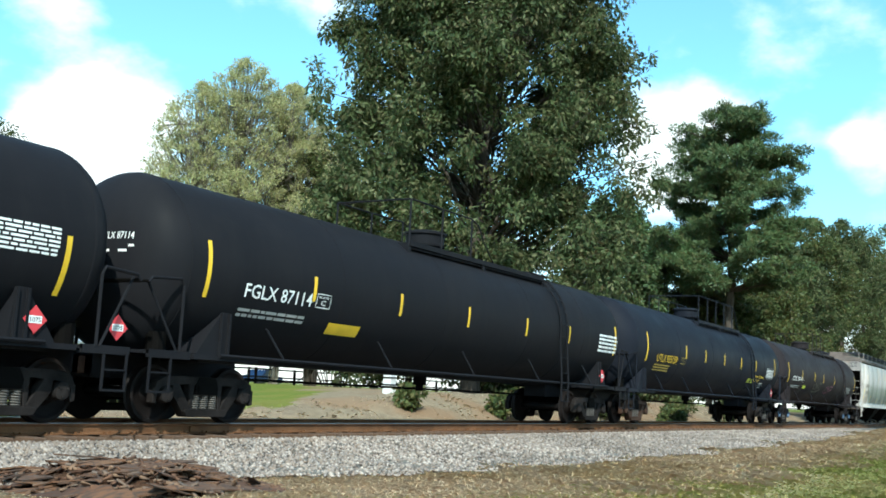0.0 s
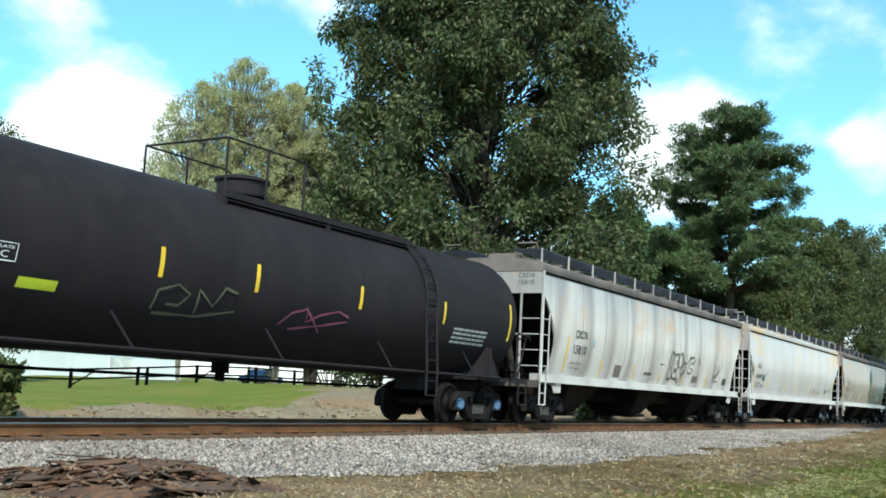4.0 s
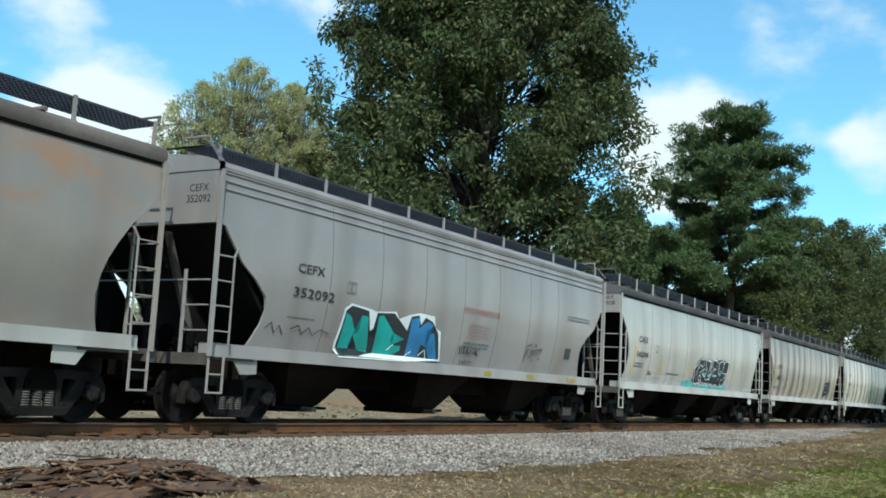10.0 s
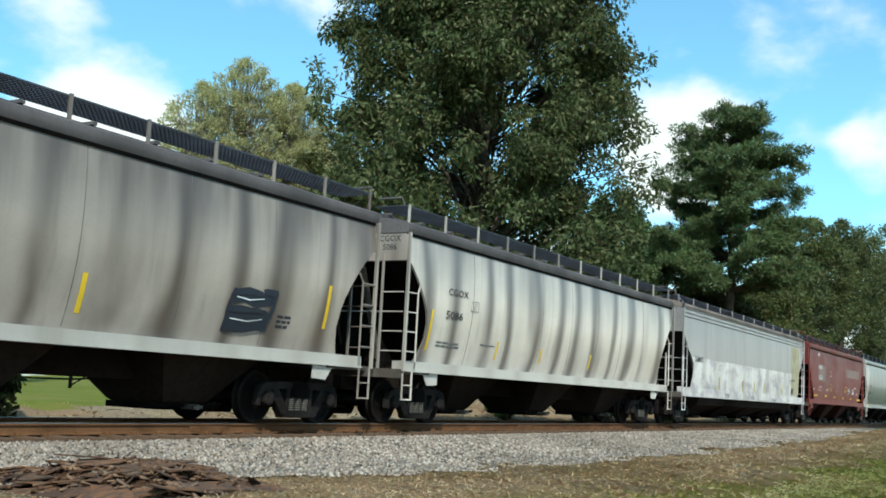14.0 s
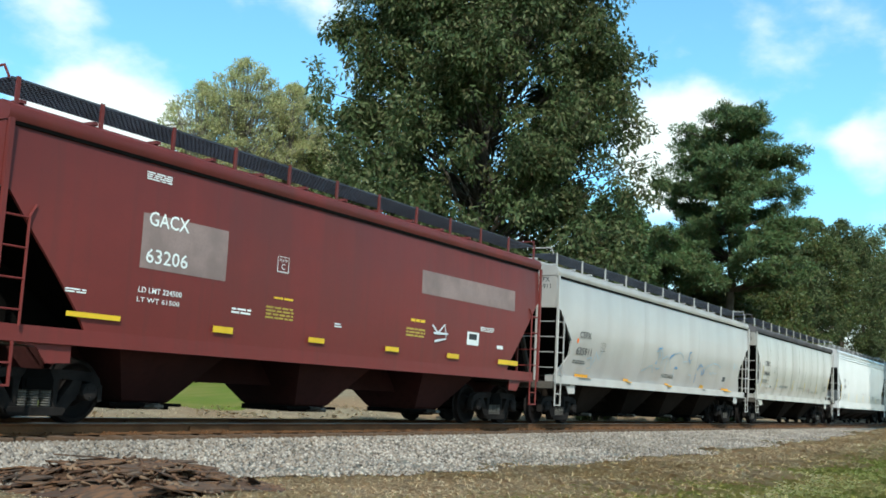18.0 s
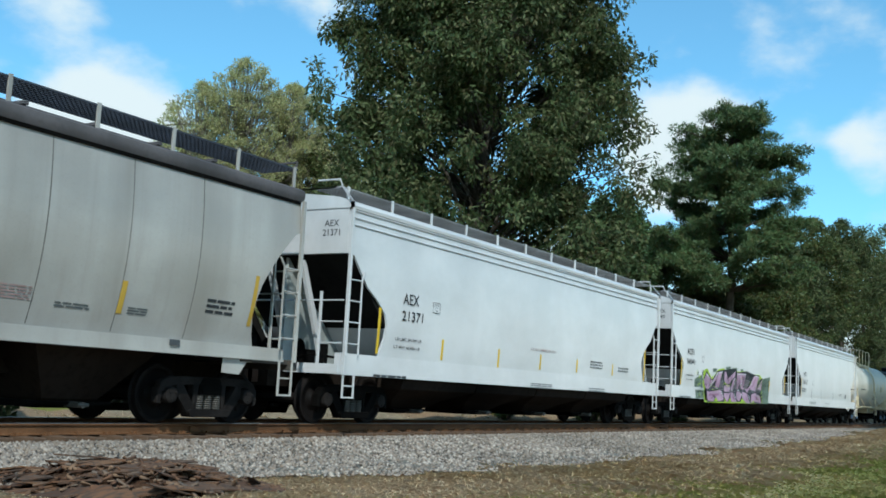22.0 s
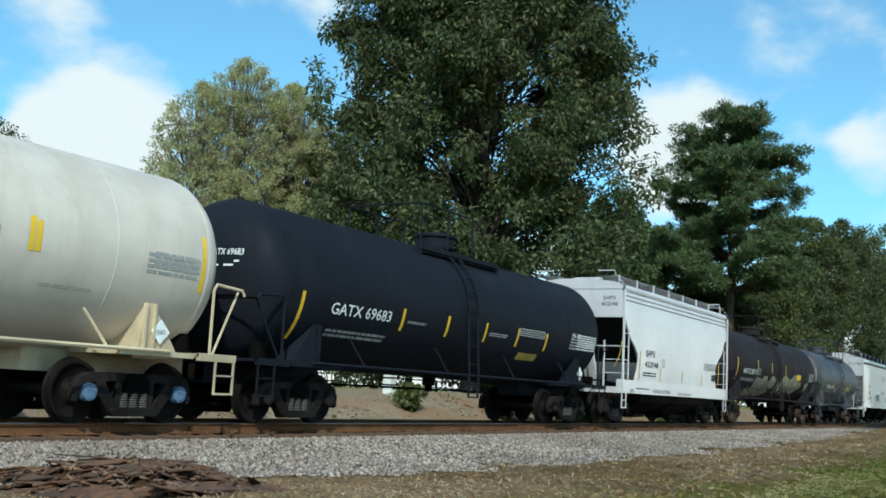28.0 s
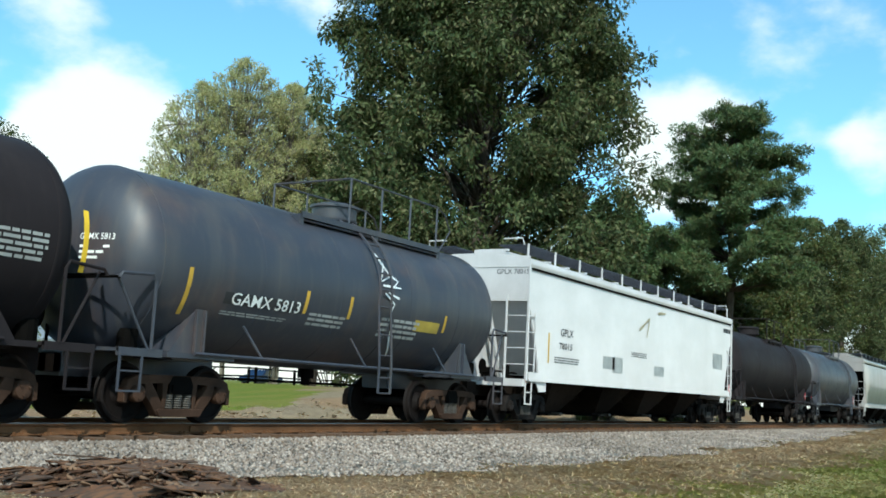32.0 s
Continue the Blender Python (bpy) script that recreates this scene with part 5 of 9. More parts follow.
MARKS["t3"] = [
    ("text", "lettering", "white", "CBTX 785114", -7.767, 2.115, 0.208, 1.998),
    ("head", "lettering", "white", "CBTX 785114", -0.213, -0.777, 2.878, 0.108),
    ("head", "small_print", "white", "", -0.19, -0.759, 2.653, 0.191, 2),
    ("patch", "marker_strip", "yellow", -8.63, -8.54, 2.007, 2.926),
    ("patch", "marker_strip", "yellow", -5.768, -5.678, 2.189, 2.651),
    ("patch", "marker_strip", "yellow", -2.807, -2.717, 2.199, 2.657),
    ("patch", "marker_strip", "yellow", -0.624, -0.534, 2.201, 2.673),
    ("patch", "marker_strip", "yellow", 2.391, 2.481, 2.192, 2.635),
    ("patch", "marker_strip", "yellow", 5.539, 5.629, 2.171, 2.645),
    ("patch", "marker_strip", "yellow", 8.649, 8.739, 1.991, 2.874),
    ("patch", "warning_plate", "lime_plate", -5.15, -4.51, 1.79, 1.932, 0.005),
    ("stroke", "stencil_box", "white", 0.018, [(-5.647, 2.102), (-5.279, 2.102), (-5.279, 2.334), (-5.647, 2.334), (-5.647, 2.102)]),
    ("lines", "small_print", "faded", -7.702, -5.913, 1.767, 1.914, 2),
    ("lines", "data_table", "faded", 6.09, 7.617, 1.777, 2.157, 4),
    ("stroke", "graffiti", "olive_spray", 0.05, [(-2.743, 1.727), (-2.729, 2.01), (-2.346, 2.133), (-2.061, 2.007), (-2.226, 1.822), (-2.491, 1.825)], [(-1.826, 1.734), (-1.882, 2.103), (-1.496, 1.875), (-1.314, 2.186), (-1.004, 2.128)], [(-2.678, 1.675), (-1.774, 1.691), (-0.948, 1.843)]),
    ("stroke", "graffiti", "pink_spray", 0.05, [(0.232, 1.724), (0.496, 1.958), (0.895, 2.051), (0.944, 1.821), (1.276, 1.974), (1.79, 2.09), (2.137, 2.007)], [(0.557, 1.668), (1.442, 1.801), (2.146, 1.927)], [(0.823, 2.071), (1.441, 1.669)]),
]
MARKS["h1"] = [
    ("text", "lettering", "black", "CRDX", -7.28, 2.35, 0.21, 0.83),
    ("text", "lettering", "black", "15810", -7.3, 1.925, 0.23, 0.88),
    ("text", "lettering", "black", "LD LMT 219100", -7.38, 1.63, 0.07, 0.76),
    ("text", "lettering", "black", "LT WT  66900", -7.4, 1.505, 0.05, 0.76),
    ("patch", "marker_strip", "yellow", -7.72, -7.63, 1.41, 2.32),
    ("patch", "marker_strip", "yellow", -5.195, -5.105, 1.36, 1.85),
    ("patch", "marker_strip", "yellow", -2.495, -2.405, 1.41, 1.82),
    ("patch", "marker_strip", "yellow", -0.07, 0.02, 1.38, 1.7),
    ("patch", "marker_strip", "yellow", 2.245, 2.335, 1.35, 1.7),
    ("patch", "marker_strip", "yellow", 4.935, 5.025, 1.37, 1.83),
    ("patch", "stencil_patch", "grey_patch", -6.19, -5.87, 2.15, 2.39, 0.005),
    ("patch", "stencil_patch", "brown_patch", -4.1, -3.54, 1.4, 1.76, 0.005),
    ("patch", "stencil_patch", "brown_patch", 3.35, 3.99, 1.48, 1.71, 0.005),
    ("lines", "small_print", "black", -1.54, -0.82, 1.56, 1.66, 2),
    ("lines", "small_print", "black", -0.25, 0.25, 1.93, 2.0, 1),
    ("patch", "stencil_patch", "dark_patch", 7.06, 7.56, 1.5, 1.75, 0.005),
    ("stroke", "graffiti", "black", 0.06, [(0.79, 2.45), (0.64, 2.2), (0.62, 1.93), (0.57, 1.65), (0.71, 1.52), (0.94, 1.5), (1.06, 1.63), (0.96, 1.86), (0.81, 1.89), (0.96, 2.13), (1.04, 2.37), (0.79, 2.45)], [(1.12, 2.32), (1.42, 2.4), (1.55, 2.22), (1.32, 2.09), (1.52, 1.95), (1.28, 1.77), (1.1, 1.96), (1.22, 2.14)], [(1.64, 2.42), (1.87, 2.42), (1.99, 2.18), (1.85, 1.91), (1.61, 1.96), (1.5, 2.19), (1.64, 2.42)], [(2.2, 2.16), (2.35, 2.09), (2.33, 1.87), (2.06, 1.72), (1.8, 1.75), (1.87, 1.91), (2.2, 2.16)], [(1.04, 1.61), (1.36, 1.52), (1.62, 1.61), (1.54, 1.79)], [(1.57, 1.6), (1.75, 1.42), (1.79, 1.57)]),
    ("stroke", "graffiti", "black", 0.045, [(2.45, 2.1), (2.7, 2.28), (3.12, 2.38), (3.36, 2.31), (3.15, 2.13), (2.86, 2.16), (2.61, 1.99), (2.56, 1.83), (2.92, 1.77), (3.21, 1.93), (2.83, 1.97)], [(2.69, 2.35), (3.15, 2.33)], [(1.0, 1.75), (1.13, 1.67)], [(1.35, 1.91), (1.45, 1.77)]),
    ("stroke", "graffiti", "black", 0.045, [(5.79, 2.19), (5.77, 1.78), (6.2, 1.75), (6.38, 1.98), (6.08, 2.11), (6.24, 2.2), (6.4, 2.03), (6.02, 1.84), (5.77, 1.61), (6.41, 1.62)]),
    ("stroke", "graffiti", "black", 0.02, [(3.65, 2.22), (3.69, 2.33), (3.78, 2.34), (3.88, 2.25), (3.84, 2.15), (3.71, 2.12), (3.65, 2.22)], [(3.67, 2.3), (3.86, 2.16)]),
]
MARKS["h2"] = [
    ("text", "lettering", "black", "TILX", -8.08, 2.405, 0.21, 0.58),
    ("text", "lettering", "black", "650472", -8.19, 1.97, 0.18, 1.09),
    ("text", "lettering", "black", "LD LMT 216600", -8.25, 1.735, 0.07, 0.84),
    ("text", "lettering", "black", "LT WT 69400", -8.26, 1.6, 0.07, 0.83),
    ("patch", "marker_strip", "yellow", -8.43, -8.34, 1.57, 2.48),
    ("patch", "marker_strip", "yellow", -6.035, -5.945, 1.57, 2.02),
    ("patch", "marker_strip", "yellow", -2.845, -2.755, 1.53, 1.99),
    ("patch", "marker_strip", "yellow", -0.34, -0.25, 1.53, 2.01),
    ("patch", "marker_strip", "yellow", 2.34, 2.43, 1.57, 2.03),
    ("patch", "marker_strip", "yellow", 5.56, 5.65, 1.57, 2.01),
    ("patch", "marker_strip", "yellow", 8.10, 8.19, 1.66, 2.45),
    ("fill", "paint_over", "dark_patch", 0.006, [(-7.06, 2.04), (-6.86, 2.17), (-6.66, 2.13), (-6.68, 1.95), (-6.85, 1.84), (-7.03, 1.89)]),
    ("stroke", "stencil_box", "black", 0.018, [(-6.54, 2.18), (-6.24, 2.18), (-6.24, 2.38), (-6.54, 2.38), (-6.54, 2.18)]),
    ("patch", "stencil_patch", "dark_patch", 6.28, 6.66, 1.62, 1.86, 0.005),
    ("lines", "small_print", "red_stencil", 3.29, 3.92, 1.54, 1.83, 4),
    ("lines", "small_print", "faded_black", 4.56, 4.98, 1.55, 1.70, 3),
    ("lines", "small_print", "faded_black", 7.08, 7.80, 1.72, 1.94, 2),
    ("lines", "small_print", "black", -7.14, -6.85, 1.58, 1.73, 3),
    ("lines", "small_print", "black", -4.39, -3.58, 1.63, 1.65, 1),
]
MARKS["h3"] = [
    ("text", "lettering", "black", "CGOX", -6.55, 2.425, 0.17, 0.84),
    ("text", "lettering", "black", "5087", -6.7, 1.965, 0.16, 0.74),
    ("stroke", "stencil_box", "black", 0.018, [(-4.5, 2.14), (-4.24, 2.14), (-4.24, 2.36), (-4.5, 2.36), (-4.5, 2.14)]),
    ("patch", "marker_strip", "yellow", -6.975, -6.885, 1.56, 2.43),
    ("patch", "marker_strip", "yellow", -4.92, -4.83, 1.53, 1.92),
    ("patch", "marker_strip", "yellow", -2.17, -2.08, 1.58, 1.92),
    ("patch", "marker_strip", "yellow", 0.945, 1.035, 1.57, 1.93),
    ("patch", "marker_strip", "yellow", 4.035, 4.125, 1.48, 1.97),
    ("lines", "small_print", "faded_black", -6.76, -5.96, 1.59, 1.75, 2),
    ("patch", "data_plate", "dark_patch", 4.6, 5.43, 1.52, 1.96, 0.005),
    ("lines", "small_print", "white", 4.71, 5.31, 1.57, 1.9, 3),
    ("fill", "emblem", "emblem_grey", 0.006, [(2.095, 2.99), (2.083, 3.093), (2.049, 3.192), (1.994, 3.28), (1.92, 3.354), (1.832, 3.409), (1.733, 3.443), (1.63, 3.455), (1.527, 3.443), (1.428, 3.409), (1.34, 3.354), (1.266, 3.28), (1.211, 3.192), (1.177, 3.093), (1.165, 2.99), (1.177, 2.887), (1.211, 2.788), (1.266, 2.7), (1.34, 2.626), (1.428, 2.571), (1.527, 2.537), (1.63, 2.525), (1.733, 2.537), (1.832, 2.571), (1.92, 2.626), (1.994, 2.7), (2.049, 2.788), (2.083, 2.887)]),
    ("fill", "emblem", "emblem_green", 0.010, [(1.179, 2.99), (1.189, 2.896), (1.218, 2.807), (1.265, 2.725), (1.328, 2.655), (1.404, 2.599), (1.491, 2.561), (1.583, 2.541), (1.677, 2.541), (1.769, 2.561), (1.856, 2.599), (1.932, 2.655), (1.995, 2.725), (2.042, 2.807), (2.071, 2.896), (2.081, 2.99), (1.862, 3.046), (1.63, 2.944), (1.397, 2.967)]),
]
MARKS["h4"] = [
    ("text", "lettering", "black", "CEFX", -6.02, 2.66, 0.16, 0.77),
    ("text", "lettering", "black", "352092", -6.07, 2.23, 0.17, 1.19),
    ("stroke", "stencil_box", "black", 0.018, [(-4.52, 2.45), (-4.25, 2.45), (-4.25, 2.66), (-4.52, 2.66), (-4.52, 2.45)]),
    ("lines", "small_print", "faded_black", -6.11, -5.35, 1.85, 1.89, 1),
    ("stroke", "graffiti", "black", 0.03, [(-6.63, 1.63), (-6.5, 1.74), (-6.38, 1.56), (-6.28, 1.7), (-6.14, 1.55)], [(-5.97, 1.66), (-5.76, 1.74), (-5.64, 1.59), (-5.47, 1.72), (-5.32, 1.59), (-5.13, 1.71), (-4.85, 1.65)]),
    ("lines", "small_print", "red_print", 0.25, 1.25, 1.93, 2.27, 5),
    ("stroke", "graffiti", "black", 0.035, [(-0.06, 1.73), (0.02, 1.56)], [(-0.01, 1.56), (0.03, 1.74), (0.12, 1.57)], [(0.13, 1.72), (0.2, 1.58), (0.27, 1.58)], [(0.13, 1.72), (0.21, 1.71)], [(0.17, 1.64), (0.23, 1.64)], [(0.23, 1.71), (0.3, 1.65), (0.35, 1.73)], [(0.3, 1.65), (0.33, 1.57)], [(0.34, 1.58), (0.34, 1.69), (0.43, 1.57)], [(0.47, 1.57), (0.44, 1.72), (0.55, 1.58), (0.54, 1.73)], [(0.61, 1.59), (0.62, 1.71), (0.72, 1.58)], [(0.71, 1.72), (0.76, 1.57)], [(0.8, 1.71), (0.74, 1.64), (0.85, 1.56)], [(0.88, 1.72), (0.88, 1.64)]),
    ("stroke", "graffiti", "black", 0.03, [(0.09, 1.42), (0.16, 1.35), (0.18, 1.43)], [(0.24, 1.42), (0.29, 1.36), (0.34, 1.44), (0.39, 1.37)], [(0.43, 1.43), (0.5, 1.37), (0.53, 1.44), (0.61, 1.38), (0.66, 1.43)]),
    ("stroke", "graffiti", "black", 0.03, [(3.19, 1.75), (3.22, 1.53), (3.22, 1.93), (3.32, 1.71)], [(3.22, 1.93), (3.47, 2.0), (3.52, 1.92)], [(3.32, 1.71), (3.3, 1.84), (3.39, 1.87)], [(3.39, 1.66), (3.53, 1.69), (3.47, 1.86)], [(3.58, 1.69), (3.53, 1.87), (3.69, 1.74), (3.61, 1.88)], [(3.77, 1.73), (3.69, 1.86), (3.82, 1.88), (3.81, 1.75)], [(3.92, 1.72), (3.89, 1.88)], [(3.82, 1.86), (4.12, 1.91)], [(4.03, 1.71), (4.01, 1.86), (4.12, 1.85)], [(3.65, 1.99), (3.72, 2.01), (3.76, 1.96), (3.68, 1.94), (3.65, 1.99)], [(3.6, 1.64), (3.68, 1.57)], [(3.94, 1.67), (4.07, 1.63)]),
    ("patch", "stencil_patch", "dark_patch", 5.53, 5.91, 1.73, 2.02, 0.005),
    ("lines", "small_print", "faded_black", 5.45, 6.90, 2.75, 2.91, 2),
    ("patch", "marker_strip", "dull_yellow", 1.09, 1.48, 1.14, 1.24, 0.012),
    ("patch", "marker_strip", "dull_yellow", 3.32, 3.76, 1.14, 1.24, 0.012),
    ("patch", "marker_strip", "dull_yellow", 5.77, 6.32, 1.14, 1.24, 0.012),
    ("lines", "small_print", "faded_black", 0.1, 1.3, 1.70, 1.86, 2),
    ("text", "lettering", "red_stencil", "DO NOT HAMMER ON CAR", -0.09, 2.48, 0.13, 1.71),
    ("fill", "graffiti", "white", 0.014, [(-4.62, 1.5), (-4.51, 2.16), (-4.33, 2.27), (-3.67, 2.22), (-3.5, 2.19), (-2.79, 2.25), (-2.65, 2.12), (-2.3, 1.98), (-2.28, 2.23), (-1.9, 2.3), (-1.31, 2.28), (-1.21, 2.05), (-0.97, 1.98), (-0.72, 1.36), (-2.27, 1.28), (-4.57, 1.25)]),
    ("fill", "graffiti", "black", 0.017, [(-4.55, 1.51), (-4.46, 2.13), (-4.29, 2.23), (-3.73, 2.18), (-3.52, 1.65), (-3.44, 2.17), (-2.84, 2.21), (-2.72, 2.07), (-2.29, 1.91), (-2.21, 2.2), (-1.93, 2.25), (-1.8, 2.06), (-1.67, 2.23), (-1.36, 2.16), (-1.35, 2.01), (-1.06, 1.94), (-0.79, 1.38), (-2.27, 1.33), (-4.53, 1.29)]),
    ("fill", "graffiti", "teal_spray", 0.02, [(-4.51, 1.31), (-4.44, 2.09), (-4.27, 2.02), (-3.95, 1.62), (-3.94, 2.08), (-3.73, 2.07), (-3.5, 1.33), (-3.75, 1.31), (-4.12, 1.7), (-4.19, 1.31)]),
    ("fill", "graffiti", "teal_spray", 0.02, [(-3.33, 1.32), (-3.37, 2.1), (-3.22, 2.14), (-2.74, 1.82), (-2.31, 1.73), (-2.72, 1.65), (-2.93, 1.69), (-3.01, 1.47), (-2.67, 1.58), (-2.4, 1.59), (-2.39, 1.5), (-2.79, 1.31)]),
    ("fill", "graffiti", "blue_spray", 0.02, [(-2.16, 1.31), (-2.19, 2.15), (-1.89, 2.21), (-1.86, 1.98), (-1.57, 2.16), (-1.33, 2.1), (-1.63, 1.85), (-1.23, 1.93), (-0.89, 1.39), (-1.21, 1.37), (-1.42, 1.62), (-1.65, 1.66), (-1.71, 1.33)]),
    ("fill", "graffiti", "turq_spray", 0.022, [(-4.49, 1.42), (-4.2, 1.42), (-4.21, 1.31), (-4.49, 1.3)]),
    ("fill", "graffiti", "turq_spray", 0.022, [(-3.78, 1.42), (-3.53, 1.41), (-3.5, 1.33), (-3.73, 1.32)]),
    ("stroke", "graffiti", "white", 0.03, [(-2.87, 1.47), (-2.68, 1.6)], [(-2.17, 1.4), (-1.97, 1.5)], [(-1.67, 1.43), (-1.46, 1.56), (-1.35, 1.39)]),
]
MARKS["h5"] = [
    ("text", "lettering", "black", "CAEX", -6.72, 2.55, 0.19, 0.79),
    ("text", "lettering", "black", "540008", -6.8, 2.1, 0.17, 1.0),
    ("lines", "small_print", "faded_black", -6.85, -6.07, 1.76, 1.94, 2),
    ("patch", "marker_strip", "yellow", -6.975, -6.885, 1.59, 2.51),
    ("patch", "marker_strip", "yellow", -4.395, -4.305, 1.6, 2.06),
    ("patch", "marker_strip", "yellow", -1.61, -1.52, 1.65, 2.04),
    ("patch", "marker_strip", "yellow", 4.14, 4.23, 1.59, 2.03),
    ("stroke", "stencil_box", "black", 0.018, [(-5.15, 2.32), (-4.87, 2.32), (-4.87, 2.54), (-5.15, 2.54), (-5.15, 2.32)]),
    ("lines", "small_print", "black", -5.49, -5.18, 1.58, 1.7, 2),
    ("lines", "small_print", "faded_black", -3.75, -2.48, 1.65, 1.72, 2),
    ("fill", "graffiti", "turq_spray", 0.006, [(-2.06, 1.47), (-1.19, 1.57), (-0.36, 1.35), (0.92, 1.49), (1.88, 1.37), (3.41, 1.55), (3.39, 1.29), (1.9, 1.19), (-0.34, 1.17), (-1.53, 1.29)]),
    ("fill", "graffiti", "black", 0.009, [(-0.97, 1.99), (-0.66, 2.14), (-0.53, 2.3), (-0.16, 2.42), (0.09, 2.37), (0.49, 2.36), (0.75, 2.32), (0.92, 2.33), (0.86, 2.06), (0.74, 1.9), (0.81, 1.75), (1.06, 1.82), (1.22, 1.89), (1.16, 2.14), (1.2, 2.41), (1.62, 2.4), (1.9, 2.32), (2.17, 2.4), (2.36, 2.44), (2.76, 2.4), (3.31, 2.46), (3.19, 2.22), (3.11, 1.99), (3.17, 1.82), (2.95, 1.53), (2.37, 1.46), (1.26, 1.53), (0.58, 1.53), (0.09, 1.58), (-0.36, 1.49), (-0.73, 1.46), (-0.93, 1.57), (-0.84, 1.81)]),
    ("fill", "graffiti", "turq_spray", 0.013, [(0.14, 1.85), (0.38, 1.92), (0.47, 1.81), (0.32, 1.71)]),
    ("fill", "graffiti", "turq_spray", 0.013, [(0.85, 1.84), (1.22, 1.91), (1.21, 1.73), (0.99, 1.68)]),
    ("fill", "graffiti", "turq_spray", 0.013, [(1.33, 1.84), (1.55, 1.83), (1.76, 1.88), (1.81, 1.79), (1.45, 1.75)]),
    ("fill", "graffiti", "turq_spray", 0.013, [(0.64, 1.5), (0.88, 1.4), (0.6, 1.36)]),
    ("fill", "graffiti", "turq_spray", 0.013, [(1.4, 1.53), (1.67, 1.4), (1.36, 1.42)]),
    ("fill", "graffiti", "turq_spray", 0.013, [(2.46, 2.04), (2.37, 1.82), (2.23, 1.86), (2.27, 2.02)]),
    ("stroke", "graffiti", "white", 0.045, [(-0.97, 1.99), (-0.88, 1.9), (-0.77, 1.82), (-0.82, 1.63), (-0.68, 1.47)], [(-0.49, 2.28), (-0.47, 2.09), (-0.55, 1.84), (-0.59, 1.55)], [(-0.97, 1.98), (-0.58, 2.13), (-0.49, 2.27), (-0.15, 2.39), (-0.02, 2.31), (0.1, 2.37)], [(-0.42, 1.99), (-0.28, 2.15), (-0.12, 2.07), (0.11, 2.16), (0.17, 2.35), (0.41, 2.32)], [(-0.25, 1.86), (0.13, 1.98), (0.37, 2.02), (0.54, 1.93), (0.48, 1.73), (0.31, 1.76), (0.07, 1.84)], [(-0.31, 1.74), (-0.08, 1.76), (0.05, 1.59), (-0.14, 1.58), (-0.33, 1.66), (-0.31, 1.74)], [(0.41, 2.34), (0.36, 2.12), (0.53, 2.03), (0.47, 1.78), (0.57, 1.63), (1.07, 1.67)], [(0.49, 2.34), (0.92, 2.31), (0.83, 2.01), (0.68, 1.89), (0.81, 1.75), (1.17, 1.9), (1.15, 2.11), (1.2, 2.39)], [(1.2, 2.39), (1.44, 2.38), (1.67, 2.37), (1.86, 2.32), (1.77, 2.17), (1.53, 2.02), (1.38, 2.09), (1.35, 1.85), (1.55, 1.81), (1.92, 1.82)], [(1.9, 2.32), (2.06, 2.19), (2.0, 1.95), (2.24, 1.81), (2.16, 1.64)], [(2.0, 2.3), (2.37, 2.42), (2.57, 2.33), (2.86, 2.4), (3.23, 2.42)], [(2.67, 2.34), (2.54, 2.11), (2.61, 1.95), (3.01, 1.92), (3.17, 2.02), (2.93, 1.8), (2.7, 1.68), (2.54, 1.72), (2.46, 1.55)], [(-0.68, 1.47), (-0.35, 1.44), (-0.13, 1.5), (0.19, 1.39), (0.39, 1.47), (0.6, 1.41), (0.67, 1.52), (1.02, 1.36), (1.24, 1.45), (1.45, 1.47), (1.73, 1.38), (1.99, 1.5), (2.28, 1.41), (2.46, 1.53), (2.73, 1.4), (2.96, 1.49)]),
    ("stroke", "graffiti", "chalk", 0.03, [(7.25, 3.35), (7.42, 3.18)], [(7.36, 3.21), (7.44, 3.42), (7.55, 3.25)], [(7.5, 3.36), (7.63, 3.43), (7.67, 3.29)], [(7.67, 3.46), (7.72, 3.32)], [(7.74, 3.37), (7.76, 3.54), (7.86, 3.42)], [(7.84, 3.47), (7.9, 3.61), (7.97, 3.47)], [(7.99, 3.46), (7.95, 3.63), (8.07, 3.76), (8.09, 3.56)], [(7.53, 3.08), (7.62, 3.22), (7.73, 2.95), (7.77, 3.29)], [(7.77, 3.12), (7.88, 3.31), (7.88, 3.14), (7.98, 3.33)], [(7.9, 3.11), (8.04, 3.3), (8.11, 3.35)], [(7.96, 3.1), (8.16, 3.24)], [(7.46, 3.27), (8.09, 3.54)]),
    ("stroke", "graffiti", "chalk", 0.025, [(5.84, 1.46), (5.88, 1.36), (5.92, 1.45), (5.96, 1.36)], [(5.99, 1.46), (6.03, 1.36), (6.07, 1.45), (6.11, 1.36)], [(6.14, 1.46), (6.19, 1.36), (6.23, 1.45), (6.27, 1.36)], [(6.3, 1.46), (6.34, 1.36), (6.39, 1.45), (6.42, 1.36)], [(6.45, 1.46), (6.5, 1.36), (6.55, 1.45), (6.58, 1.36)], [(6.62, 1.46), (6.66, 1.36), (6.71, 1.45), (6.75, 1.36)], [(6.78, 1.46), (6.83, 1.36), (6.87, 1.45), (6.91, 1.36)], [(6.95, 1.46), (7.0, 1.36), (7.04, 1.45), (7.09, 1.35)], [(7.12, 1.46), (7.17, 1.35), (7.22, 1.45), (7.26, 1.35)], [(7.3, 1.46), (7.35, 1.35), (7.4, 1.45), (7.44, 1.35)], [(7.47, 1.46), (7.53, 1.35), (7.58, 1.45), (7.62, 1.35)], [(7.66, 1.46), (7.71, 1.35), (7.76, 1.45), (7.8, 1.35)]),
]
